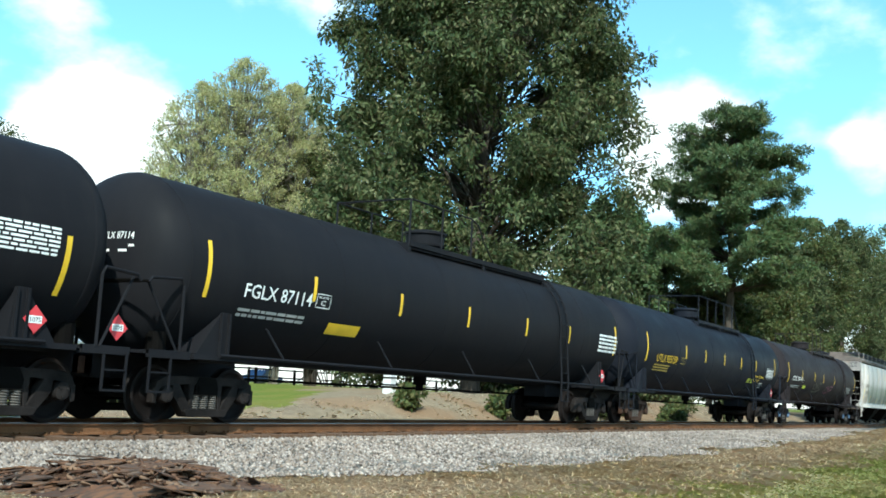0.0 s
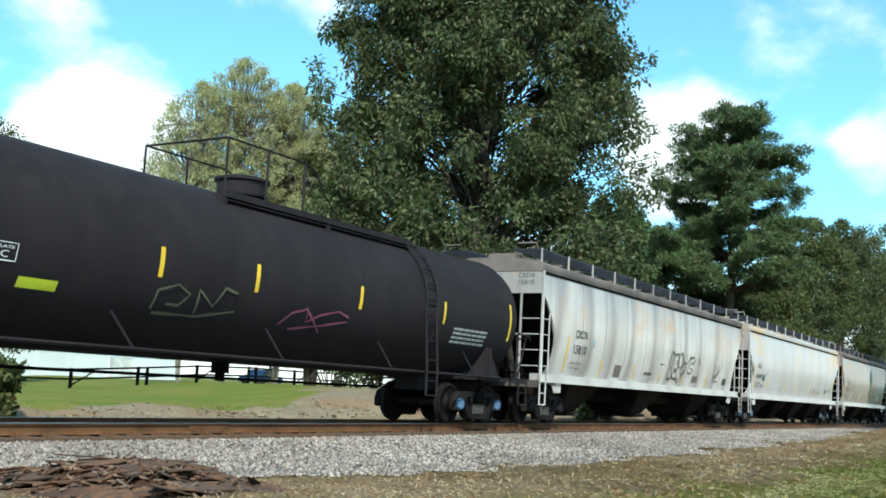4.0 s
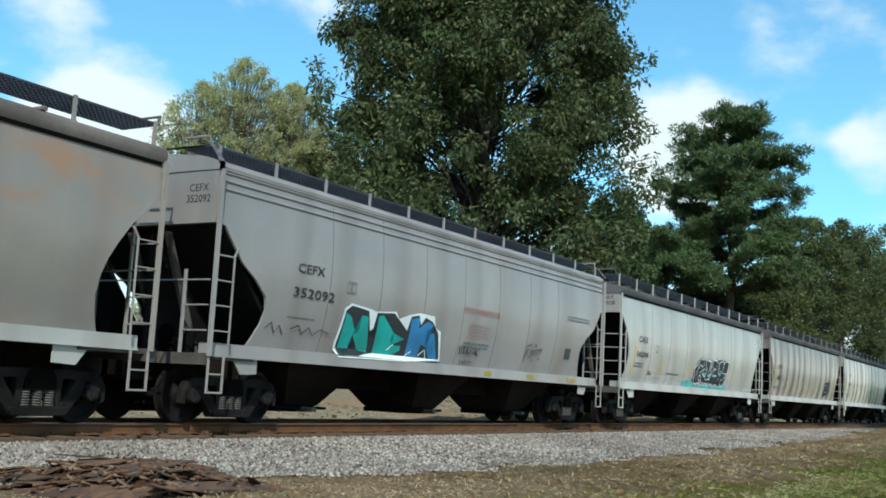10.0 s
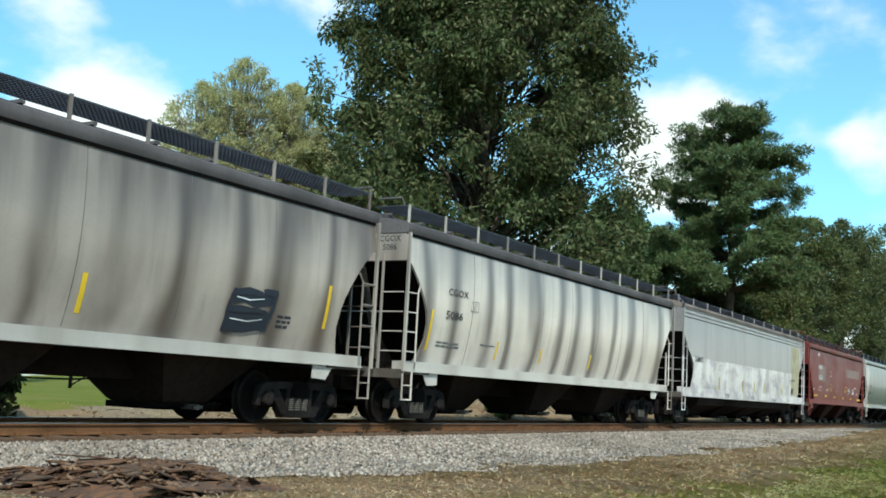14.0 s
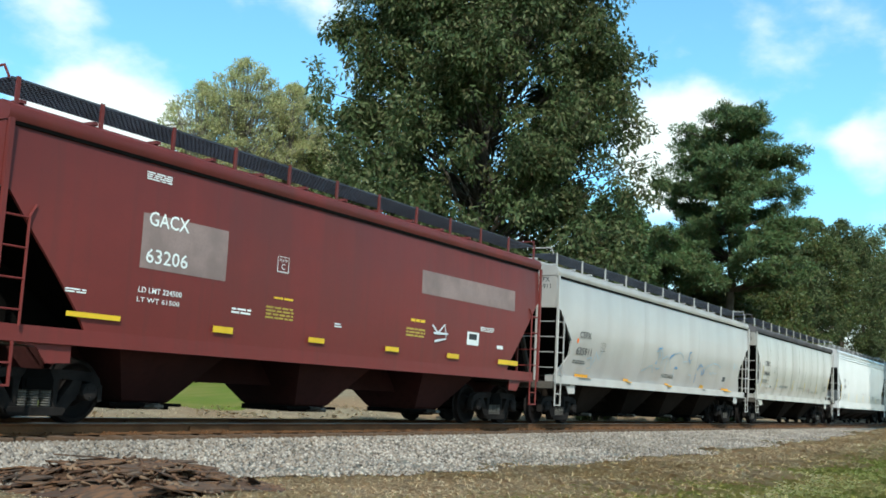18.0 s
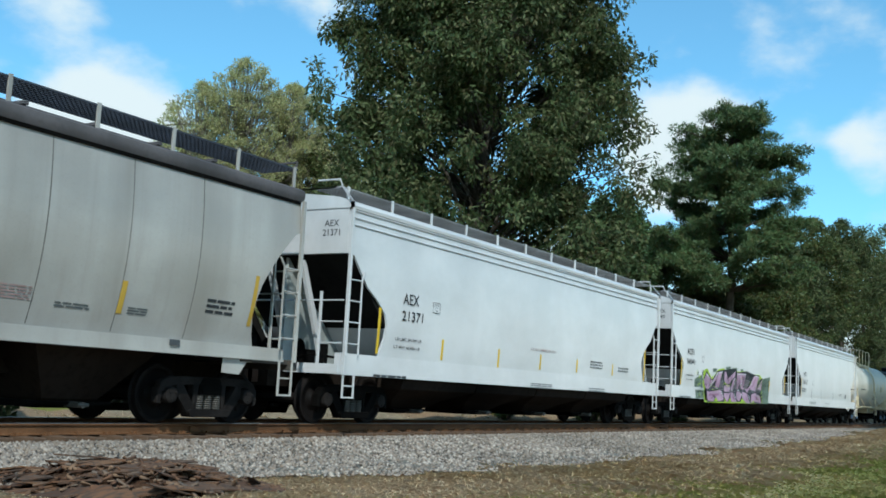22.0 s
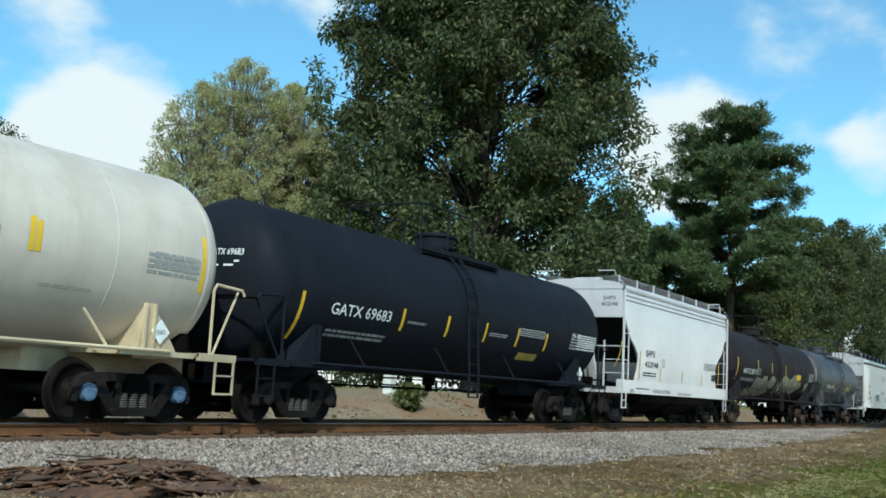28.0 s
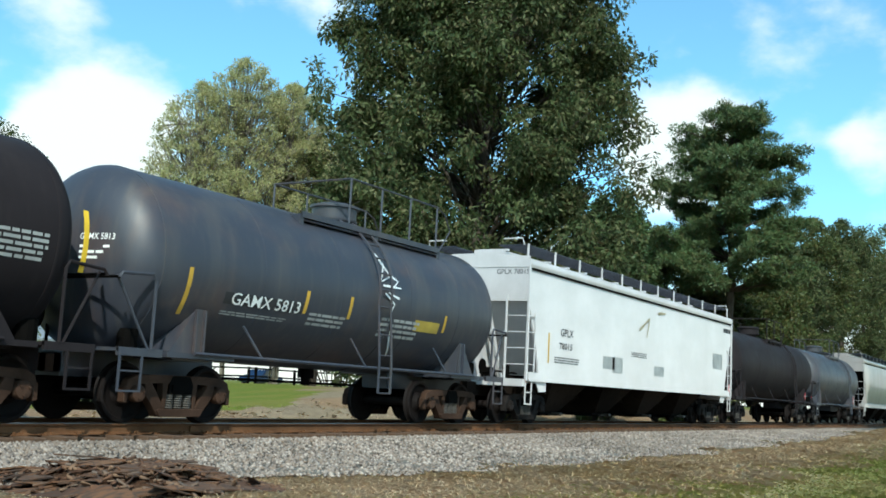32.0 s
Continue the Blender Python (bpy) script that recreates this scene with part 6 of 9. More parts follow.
MARKS["h6"] = [
    ("text", "lettering", "black", "CGOX", -6.59, 2.535, 0.19, 0.82),
    ("text", "lettering", "black", "1000", -6.62, 2.015, 0.18, 0.67),
    ("stroke", "stencil_box", "black", 0.018, [(-5.61, 2.06), (-5.27, 2.06), (-5.27, 2.29), (-5.61, 2.29), (-5.61, 2.06)]),
    ("patch", "marker_strip", "yellow", -7.13, -7.04, 1.56, 2.47),
    ("patch", "marker_strip", "yellow", -4.305, -4.215, 1.52, 2.01),
    ("patch", "marker_strip", "yellow", -1.435, -1.345, 1.57, 2.08),
    ("patch", "marker_strip", "yellow", 1.065, 1.155, 1.53, 2.09),
    ("patch", "marker_strip", "yellow", 6.58, 6.67, 1.73, 2.52),
    ("lines", "small_print", "faded_black", -6.86, -5.93, 1.62, 1.74, 2),
    ("patch", "stencil_patch", "faded_black", -3.54, -2.73, 1.4, 1.48, 0.005),
    ("stroke", "graffiti", "navy_spray", 0.12, [(4.08, 2.13), (4.43, 2.2), (4.77, 2.18)], [(4.85, 2.23), (5.18, 2.21)], [(4.04, 1.88), (4.47, 1.89), (4.9, 1.89)], [(4.06, 1.56), (4.52, 1.56), (5.06, 1.62)]),
    ("stroke", "graffiti", "navy_spray", 0.09, [(4.08, 2.13), (4.02, 1.85), (4.04, 1.52)], [(5.17, 2.24), (5.1, 1.93), (5.0, 1.58)], [(4.43, 2.19), (4.86, 2.15), (4.82, 2.26)]),
    ("fill", "graffiti", "navy_spray", 0.010, [(4.02, 1.96), (4.10, 2.22), (4.38, 2.16), (4.52, 2.25), (4.84, 2.20), (5.20, 2.27), (5.10, 2.02), (4.72, 1.93), (4.40, 2.00)]),
    ("fill", "graffiti", "navy_spray", 0.010, [(3.98, 1.50), (4.02, 1.90), (4.42, 1.86), (4.95, 1.92), (5.08, 1.86), (5.02, 1.56), (4.60, 1.60), (4.35, 1.50)]),
    ("stroke", "graffiti", "chalk", 0.022, [(4.18, 2.08), (4.50, 2.05), (4.86, 2.10)], [(4.12, 1.72), (4.55, 1.70), (4.90, 1.76)]),
    ("lines", "small_print", "navy_spray", 5.29, 5.66, 1.64, 1.89, 3),
]
MARKS["h7"] = [
    ("text", "lettering", "black", "CGOX", -6.7, 2.795, 0.15, 0.87),
    ("text", "lettering", "black", "5086", -6.72, 2.285, 0.17, 0.73),
    ("stroke", "stencil_box", "black", 0.018, [(-5.65, 2.53), (-5.33, 2.53), (-5.33, 2.75), (-5.65, 2.75), (-5.65, 2.53)]),
    ("patch", "marker_strip", "yellow", -7.305, -7.215, 1.57, 2.42),
    ("patch", "marker_strip", "yellow", -4.18, -4.09, 1.52, 1.95),
    ("patch", "marker_strip", "yellow", -1.785, -1.695, 1.55, 1.92),
    ("patch", "marker_strip", "yellow", 1.42, 1.51, 1.52, 1.94),
    ("lines", "small_print", "faded_black", -6.91, -5.92, 1.65, 1.8, 2),
    ("lines", "small_print", "faded_black", -4.99, -4.26, 1.79, 1.85, 1),
]
MARKS["h8"] = [
    ("patch", "marker_strip", "dull_yellow", -4.945, -4.815, 1.3, 1.78),
    ("patch", "marker_strip", "dull_yellow", -1.595, -1.465, 1.29, 1.75),
    ("patch", "marker_strip", "dull_yellow", 0.18, 0.31, 1.35, 1.77),
    ("patch", "marker_strip", "dull_yellow", 1.785, 1.915, 1.31, 1.77),
    ("patch", "marker_strip", "dull_yellow", 5.105, 5.235, 1.35, 1.78),
    ("stroke", "stencil_box", "black", 0.018, [(-5.1, 2.04), (-4.78, 2.04), (-4.78, 2.25), (-5.1, 2.25), (-5.1, 2.04)]),
    ("patch", "paint_over", "tan_stain", 6.92, 8.43, 1.38, 3.66, 0.005),
    ("lines", "small_print", "black", -4.09, -3.46, 1.04, 1.2, 3),
    ("lines", "small_print", "black", -0.34, 0.3, 1.03, 1.19, 3),
    ("lines", "small_print", "black", 3.42, 4.14, 1.03, 1.15, 3),
    ("lines", "small_print", "black", -2.61, -1.05, 1.02, 1.03, 1),
    ("lines", "small_print", "black", 1.06, 2.7, 1.01, 1.04, 1),
    ("lines", "small_print", "black", 6.73, 7.57, 2.0, 2.13, 2),
    ("patch", "stencil_patch", "dark_patch", 6.89, 7.36, 1.43, 1.69, 0.005),
    ("text", "lettering", "black", "SIMX", -8.0, 2.225, 0.2, 1.01),
]
MARKS["h9"] = [
    ("patch", "repaint_panel", "red_grey", -5.47, -3.65, 2.28, 3.09, 0.005),
    ("patch", "repaint_panel", "red_grey", 2.26, 6.52, 2.72, 3.21, 0.005),
    ("text", "lettering", "white", "GACX", -5.36, 2.92, 0.21, 0.82),
    ("text", "lettering", "white", "63206", -5.37, 2.37, 0.21, 0.85),
    ("text", "lettering", "white", "LD LMT 224500", -5.45, 1.925, 0.08, 0.87),
    ("text", "lettering", "white", "LT WT 61500", -5.46, 1.785, 0.07, 0.85),
    ("lines", "small_print", "white", -5.45, -4.94, 3.59, 3.72, 4),
    ("stroke", "stencil_box", "white", 0.018, [(-2.4, 2.6), (-2.11, 2.6), (-2.11, 2.86), (-2.4, 2.86), (-2.4, 2.6)]),
    ("lines", "small_print", "yellow", -2.42, -1.9, 2.12, 2.18, 1),
    ("lines", "small_print", "dull_yellow", -2.6, -1.87, 1.78, 2.01, 4),
    ("lines", "small_print", "yellow", 1.91, 2.45, 2.09, 2.19, 1),
    ("lines", "small_print", "dull_yellow", 1.76, 2.49, 1.79, 1.99, 3),
    ("stroke", "graffiti", "chalk", 0.05, [(2.73, 2.1), (2.98, 1.94), (3.24, 2.14), (3.33, 1.84), (2.86, 1.76)], [(2.8, 1.93), (3.41, 1.95)]),
    ("patch", "data_plate", "white", 4.27, 4.81, 1.78, 2.07, 0.005),
    ("patch", "data_plate", "black", 4.35, 4.71, 1.9, 2.03, 0.008),
    ("lines", "small_print", "white", -3.44, -2.97, 1.79, 1.9, 2),
    ("lines", "small_print", "white", -0.66, -0.43, 1.78, 1.87, 2),
    ("patch", "stencil_patch", "white", 5.71, 6.01, 1.77, 1.85, 0.005),
    ("lines", "small_print", "white", 4.86, 5.5, 2.12, 2.23, 3),
    ("lines", "small_print", "white", -6.73, -6.37, 1.79, 1.86, 2),
    ("patch", "marker_strip", "yellow", -6.69, -5.74, 1.47, 1.54, 0.04),
    ("patch", "marker_strip", "yellow", -3.85, -3.39, 1.46, 1.56, 0.04),
    ("patch", "marker_strip", "yellow", -1.42, -0.96, 1.46, 1.55, 0.04),
    ("patch", "marker_strip", "yellow", 1.02, 1.5, 1.45, 1.54, 0.04),
    ("patch", "marker_strip", "yellow", 3.41, 3.92, 1.44, 1.54, 0.04),
    ("patch", "marker_strip", "yellow", 5.77, 6.79, 1.42, 1.53, 0.04),
]
MARKS["h10"] = [
    ("text", "lettering", "black", "CEFX", -7.94, 2.375, 0.17, 0.78),
    ("text", "lettering", "black", "635911", -8.04, 1.91, 0.2, 1.05),
    ("fill", "spray_dot", "orange", 0.007, [(-8.09, 2.27), (-8.07, 2.34), (-8.0, 2.34), (-7.96, 2.29), (-7.99, 2.21), (-8.05, 2.21)]),
    ("stroke", "stencil_box", "black", 0.018, [(-6.38, 2.09), (-6.06, 2.09), (-6.06, 2.32), (-6.38, 2.32), (-6.38, 2.09)]),
    ("lines", "small_print", "faded_black", -8.13, -7.28, 1.65, 1.77, 2),
    ("patch", "stencil_patch", "dark_patch", 6.1, 6.47, 1.64, 1.82, 0.005),
    ("lines", "small_print", "faded_black", -0.85, 0.35, 1.54, 1.67, 3),
    ("patch", "marker_strip", "orange_yellow", -7.83, -6.92, 1.29, 1.38, 0.05),
    ("patch", "marker_strip", "orange_yellow", -4.18, -3.79, 1.27, 1.38, 0.05),
    ("patch", "marker_strip", "orange_yellow", -0.44, -0.04, 1.25, 1.36, 0.05),
    ("patch", "marker_strip", "orange_yellow", 3.41, 3.83, 1.28, 1.42, 0.05),
    ("patch", "marker_strip", "orange_yellow", 6.15, 7.1, 1.27, 1.38, 0.05),
    ("stroke", "graffiti", "pale_blue_spray", 0.03, [(-7.24, 1.82), (-6.96, 1.88), (-6.82, 1.6), (-7.1, 1.56)], [(-6.76, 1.71), (-6.66, 2.04), (-6.41, 1.84), (-6.22, 2.12)], [(-2.81, 1.67), (-1.98, 1.9), (-1.79, 1.66)]),
    ("stroke", "graffiti", "blue_spray", 0.05, [(-0.41, 2.17), (-0.27, 2.27), (-0.01, 2.35)], [(1.83, 2.53), (1.64, 2.48), (1.6, 2.29), (1.76, 2.12), (1.87, 2.26)], [(0.19, 1.87), (0.35, 1.93), (0.53, 1.9)], [(2.73, 1.94), (3.03, 2.15), (3.33, 2.06)], [(3.41, 2.0), (3.58, 1.9), (3.33, 1.78), (3.23, 1.94)], [(2.66, 1.5), (2.68, 1.79)], [(-1.58, 2.39), (-1.5, 2.47), (-1.38, 2.45), (-1.29, 2.51), (-1.2, 2.41)], [(-1.7, 1.96), (-1.63, 1.99), (-1.65, 2.04)]),
    ("stroke", "graffiti", "pale_blue_spray", 0.028, [(-1.76, 2.35), (-1.51, 2.37), (-1.35, 2.27), (-1.37, 2.11)], [(-1.08, 2.15), (-0.67, 2.26), (-0.35, 2.12), (-0.16, 1.83)], [(-0.01, 2.35), (0.61, 2.45), (0.99, 2.33), (1.03, 2.14), (1.52, 2.18)], [(-1.38, 2.38), (-1.19, 2.4), (-1.12, 2.22), (-1.12, 1.98), (-1.28, 1.8), (-1.55, 1.79)], [(-1.5, 2.28), (-1.46, 2.1)], [(-1.4, 2.29), (-1.38, 2.13)], [(0.21, 1.84), (0.26, 1.55)], [(3.49, 1.94), (3.9, 2.14), (4.6, 2.26), (5.21, 2.23), (5.55, 2.14)], [(1.82, 1.72), (2.13, 1.74), (2.24, 1.49)], [(-1.67, 1.83), (-1.48, 1.8), (-1.26, 1.84)], [(-0.69, 1.7), (-0.69, 2.06), (-0.66, 2.16)], [(4.24, 1.84), (4.34, 1.89), (4.47, 1.84), (4.65, 1.92), (4.83, 1.87), (5.13, 1.93)], [(7.21, 2.34), (7.42, 2.4), (7.3, 2.14), (7.65, 2.38), (7.77, 2.14)]),
]
MARKS["h11"] = [
    ("text", "lettering", "black", "CAEX", -6.73, 2.555, 0.2, 0.78),
    ("text", "lettering", "black", "540043", -6.81, 2.13, 0.18, 1.04),
    ("lines", "small_print", "faded_black", -6.95, -6.09, 1.8, 1.97, 2),
    ("patch", "marker_strip", "dull_yellow", -7.025, -6.935, 1.63, 2.52),
    ("patch", "marker_strip", "dull_yellow", -4.25, -4.16, 1.55, 2.05),
    ("patch", "marker_strip", "dull_yellow", -1.12, -1.03, 1.56, 2.07),
    ("patch", "marker_strip", "dull_yellow", 1.41, 1.5, 1.6, 2.03),
    ("stroke", "stencil_box", "black", 0.018, [(-5.04, 2.31), (-4.74, 2.31), (-4.74, 2.54), (-5.04, 2.54), (-5.04, 2.31)]),
    ("lines", "small_print", "black", -5.38, -5.09, 1.61, 1.72, 2),
    ("lines", "small_print", "faded_black", -3.61, -2.07, 1.68, 1.78, 2),
    ("lines", "small_print", "faded_black", -0.14, 1.2, 1.74, 1.79, 1),
    ("patch", "marker_strip", "ochre", 4.23, 4.33, 1.59, 2.06),
    ("patch", "marker_strip", "ochre", 7.02, 7.11, 1.62, 2.46),
    ("lines", "small_print", "red_print", 2.26, 2.75, 1.62, 1.82, 5),
    ("lines", "small_print", "faded_black", 3.15, 3.75, 1.58, 1.67, 2),
    ("lines", "small_print", "faded_black", 4.43, 4.81, 1.59, 1.71, 3),
    ("lines", "small_print", "black", 5.99, 6.63, 1.74, 2.0, 3),
    ("patch", "stencil_patch", "dark_patch", 5.24, 5.46, 1.2, 1.29, 0.03),
]
MARKS["h12"] = [
    ("text", "lettering", "black", "AEX", -6.64, 2.425, 0.22, 0.6),
    ("text", "lettering", "black", "21371", -6.65, 2.095, 0.2, 0.8),
    ("text", "lettering", "black", "LD LMT 201300 LB", -6.82, 1.685, 0.06, 0.97),
    ("text", "lettering", "black", "LT WT 66700 LB", -6.86, 1.525, 0.06, 0.97),
    ("patch", "marker_strip", "yellow", -7.475, -7.385, 1.38, 2.28),
    ("patch", "marker_strip", "yellow", -5.01, -4.92, 1.38, 1.82),
    ("patch", "marker_strip", "yellow", -2.41, -2.32, 1.34, 1.77),
    ("patch", "marker_strip", "yellow", -0.135, -0.045, 1.39, 1.77),
    ("patch", "marker_strip", "yellow", 2.165, 2.255, 1.41, 1.76),
    ("patch", "marker_strip", "yellow", 4.745, 4.835, 1.43, 1.76),
    ("patch", "marker_strip", "yellow", 7.375, 7.465, 1.37, 2.31),
    ("stroke", "stencil_box", "black", 0.018, [(-5.47, 2.35), (-5.19, 2.35), (-5.19, 2.57), (-5.47, 2.57), (-5.47, 2.35)]),
    ("text", "lettering", "red_print", "DO NOT HAMMER ON CAR", -0.7, 1.85, 0.06, 1.45),
    ("lines", "small_print", "faded_black", 3.12, 4.01, 1.56, 1.79, 3),
    ("lines", "small_print", "faded_black", 5.22, 6.06, 1.54, 1.71, 2),
    ("lines", "maker_bars", "black", -7.52, -6.3, 0.92, 1.0, 1),
    ("lines", "small_print", "faded_black", -0.61, 0.68, 0.91, 1.05, 3),
    ("lines", "small_print", "faded_black", 3.07, 4.23, 0.92, 1.04, 2),
]
MARKS["h13"] = [
    ("text", "lettering", "black", "ACFX", -6.87, 2.445, 0.21, 0.87),
    ("text", "lettering", "black", "36040", -6.86, 2.11, 0.19, 0.91),
    ("text", "lettering", "black", "LD LMT 200700", -6.9, 1.695, 0.06, 0.77),
    ("text", "lettering", "black", "LT WT 69300", -6.92, 1.54, 0.05, 0.75),
    ("patch", "marker_strip", "yellow", -7.465, -7.375, 1.37, 2.27),
    ("patch", "marker_strip", "yellow", 7.545, 7.635, 1.44, 2.22),
    ("patch", "marker_strip", "yellow", 4.705, 4.795, 1.45, 1.9),
    ("stroke", "stencil_box", "black", 0.018, [(-5.18, 2.25), (-4.91, 2.25), (-4.91, 2.47), (-5.18, 2.47), (-5.18, 2.25)]),
    ("lines", "maker_bars", "black", -7.55, -6.33, 0.92, 1.01, 1),
    ("fill", "graffiti", "lime_spray", 0.005, [(-4.88, 1.95), (-4.59, 2.04), (-4.42, 2.01), (-4.14, 1.88), (-3.89, 1.75), (-3.74, 1.69), (-3.43, 1.88), (-3.11, 2.07), (-2.42, 2.14), (-2.25, 2.12), (-1.71, 1.9), (-0.81, 2.19), (-0.6, 2.1), (-0.52, 2.02), (-0.19, 2.11), (0.98, 2.17), (1.79, 2.07), (3.02, 2.1), (3.51, 1.96), (3.53, 0.88), (-4.73, 0.81)]),
    ("fill", "graffiti", "lime_spray", 0.005, [(-4.91, 1.88), (-4.54, 2.03), (-4.29, 2.01), (-4.47, 1.83), (-4.73, 1.6), (-4.53, 1.21), (-4.38, 1.02), (-4.41, 0.87), (-4.65, 0.91), (-4.76, 1.2), (-4.95, 1.48)]),
    ("fill", "graffiti", "dark_green_spray", 0.004, [(-5.92, 1.6), (-5.5, 1.71), (-5.03, 1.79), (-4.9, 1.49), (-4.62, 0.96), (-5.73, 0.93)]),
    ("fill", "graffiti", "dark_green_spray", 0.004, [(-3.79, 2.07), (-3.26, 2.11), (-3.25, 1.98), (-3.73, 1.94)]),
    ("fill", "graffiti", "dark_green_spray", 0.004, [(-1.2, 2.21), (-0.48, 2.25), (-0.46, 2.05), (-1.11, 2.03)]),
    ("fill", "graffiti", "dark_green_spray", 0.004, [(0.01, 2.21), (0.44, 2.24), (0.45, 2.11), (0.05, 2.09)]),
    ("fill", "graffiti", "dark_green_spray", 0.004, [(1.06, 2.08), (1.51, 2.09), (1.52, 1.99), (1.11, 1.98)]),
    ("fill", "graffiti", "dark_green_spray", 0.004, [(3.23, 1.91), (4.83, 2.07), (4.86, 1.75), (4.59, 1.5), (4.57, 0.89), (3.34, 0.89)]),
    ("fill", "graffiti", "dark_green_spray", 0.004, [(-2.09, 2.2), (-1.39, 2.26), (-1.34, 2.02), (-1.7, 1.85), (-1.99, 2.08)]),
    ("fill", "graffiti", "black", 0.009, [(-4.84, 1.65), (-4.56, 1.95), (-3.8, 1.65), (-3.15, 2.01), (-2.36, 2.08), (-2.14, 2.06), (-1.7, 1.81), (-0.68, 2.2), (-0.61, 1.96), (-0.53, 2.06), (0.98, 2.17), (0.99, 2.02), (1.64, 1.93), (2.3, 2.07), (3.03, 2.07), (2.78, 1.82), (3.51, 1.98), (3.45, 1.65), (3.31, 1.21), (3.44, 0.87), (-0.19, 0.9), (-2.91, 0.86), (-4.36, 0.83), (-4.56, 1.1), (-4.55, 1.32), (-4.74, 1.52)]),
    ("fill", "graffiti", "mauve_dark", 0.011, [(-4.22, 1.51), (-3.37, 1.38), (-2.43, 1.74), (-2.29, 1.47), (-1.42, 1.45), (-0.44, 1.89), (-0.52, 1.38), (0.7, 1.85), (1.41, 1.81), (1.06, 1.39), (3.06, 1.73), (3.19, 1.42), (1.39, 1.31), (-0.64, 1.28), (-2.2, 1.22), (-2.65, 1.32), (-4.11, 1.32)]),
    ("fill", "graffiti", "pink_spray2", 0.014, [(-4.82, 1.6), (-4.57, 1.89), (-3.78, 1.61), (-3.91, 1.52), (-4.18, 1.54), (-4.54, 1.63), (-4.21, 1.39), (-4.24, 1.31), (-4.55, 1.32), (-4.71, 1.45)]),
    ("fill", "graffiti", "pink_spray2", 0.014, [(-4.24, 1.32), (-3.13, 1.99), (-3.22, 1.75), (-3.36, 1.65), (-3.86, 1.45)]),
    ("fill", "graffiti", "pink_spray2", 0.014, [(-3.01, 1.98), (-2.52, 2.02), (-2.65, 1.8), (-2.97, 1.4), (-3.42, 1.38), (-3.3, 1.62)]),
    ("fill", "graffiti", "pink_spray2", 0.014, [(-4.45, 1.26), (-4.27, 1.2), (-2.75, 1.31), (-2.7, 1.27), (-2.35, 1.05), (-2.34, 0.93), (-3.06, 0.88), (-3.33, 1.03), (-3.64, 0.86), (-4.34, 0.89)]),
    ("fill", "graffiti", "pink_spray2", 0.014, [(-2.24, 2.03), (-2.07, 2.03), (-1.75, 1.76), (-0.73, 2.1), (-0.78, 1.9), (-1.55, 1.57), (-2.02, 1.57), (-2.26, 1.72)]),
    ("fill", "graffiti", "pink_spray2", 0.014, [(-2.26, 1.26), (-2.18, 1.47), (-1.85, 1.56), (-1.42, 1.49), (-1.35, 1.41), (-1.58, 1.27)]),
    ("fill", "graffiti", "pink_spray2", 0.014, [(-1.34, 1.32), (-1.07, 1.69), (-0.71, 1.91), (-0.82, 1.72), (-1.1, 1.34)]),
    ("fill", "graffiti", "pink_spray2", 0.014, [(-0.51, 1.93), (-0.46, 2.04), (0.02, 2.05), (0.83, 2.05), (0.77, 1.97), (0.18, 1.94), (0.28, 1.67), (0.6, 1.46), (0.46, 1.4), (0.09, 1.47), (-0.0, 1.65), (-0.29, 1.72), (-0.25, 1.4), (-0.45, 1.38)]),
    ("fill", "graffiti", "pink_spray2", 0.014, [(1.44, 1.56), (2.14, 2.02), (2.94, 2.02), (2.38, 1.37), (2.12, 1.41), (1.45, 1.46), (1.07, 1.29), (0.75, 1.47), (1.06, 1.44)]),
    ("fill", "graffiti", "pink_spray2", 0.014, [(3.24, 1.8), (3.42, 1.92), (3.38, 1.43), (3.09, 1.47), (2.72, 1.5)]),
    ("fill", "graffiti", "pink_spray2", 0.014, [(-2.26, 1.2), (-1.51, 1.21), (-1.34, 1.28), (-1.61, 1.01), (-1.82, 0.87), (-2.06, 0.98), (-2.24, 1.06)]),
    ("fill", "graffiti", "pink_spray2", 0.014, [(-1.33, 1.26), (-1.02, 1.24), (-0.67, 1.01), (-0.46, 0.89), (-1.23, 0.88), (-1.38, 1.11)]),
    ("fill", "graffiti", "pink_spray2", 0.014, [(-0.56, 1.15), (-0.45, 1.34), (0.26, 1.25), (0.2, 1.13), (-0.13, 0.9), (-0.48, 1.02)]),
    ("fill", "graffiti", "pink_spray2", 0.014, [(0.32, 1.32), (1.08, 1.25), (1.51, 0.87), (0.66, 0.89), (0.35, 1.06)]),
    ("fill", "graffiti", "pink_spray2", 0.014, [(1.72, 1.23), (2.39, 1.32), (3.12, 1.2), (3.34, 0.91), (2.25, 0.95), (1.67, 0.91)]),
    ("fill", "graffiti", "lime_spray", 0.017, [(-3.6, 0.87), (-3.33, 1.02), (-3.01, 0.88)]),
    ("fill", "graffiti", "lime_spray", 0.017, [(-2.24, 1.02), (-1.94, 0.88), (-2.16, 0.87)]),
    ("fill", "graffiti", "lime_spray", 0.017, [(-1.65, 0.9), (-1.37, 1.06), (-1.29, 0.89)]),
    ("fill", "graffiti", "lime_spray", 0.017, [(0.01, 0.91), (0.35, 1.06), (0.81, 0.89)]),
    ("fill", "graffiti", "lime_spray", 0.017, [(1.84, 0.9), (2.04, 1.0), (2.26, 0.91)]),
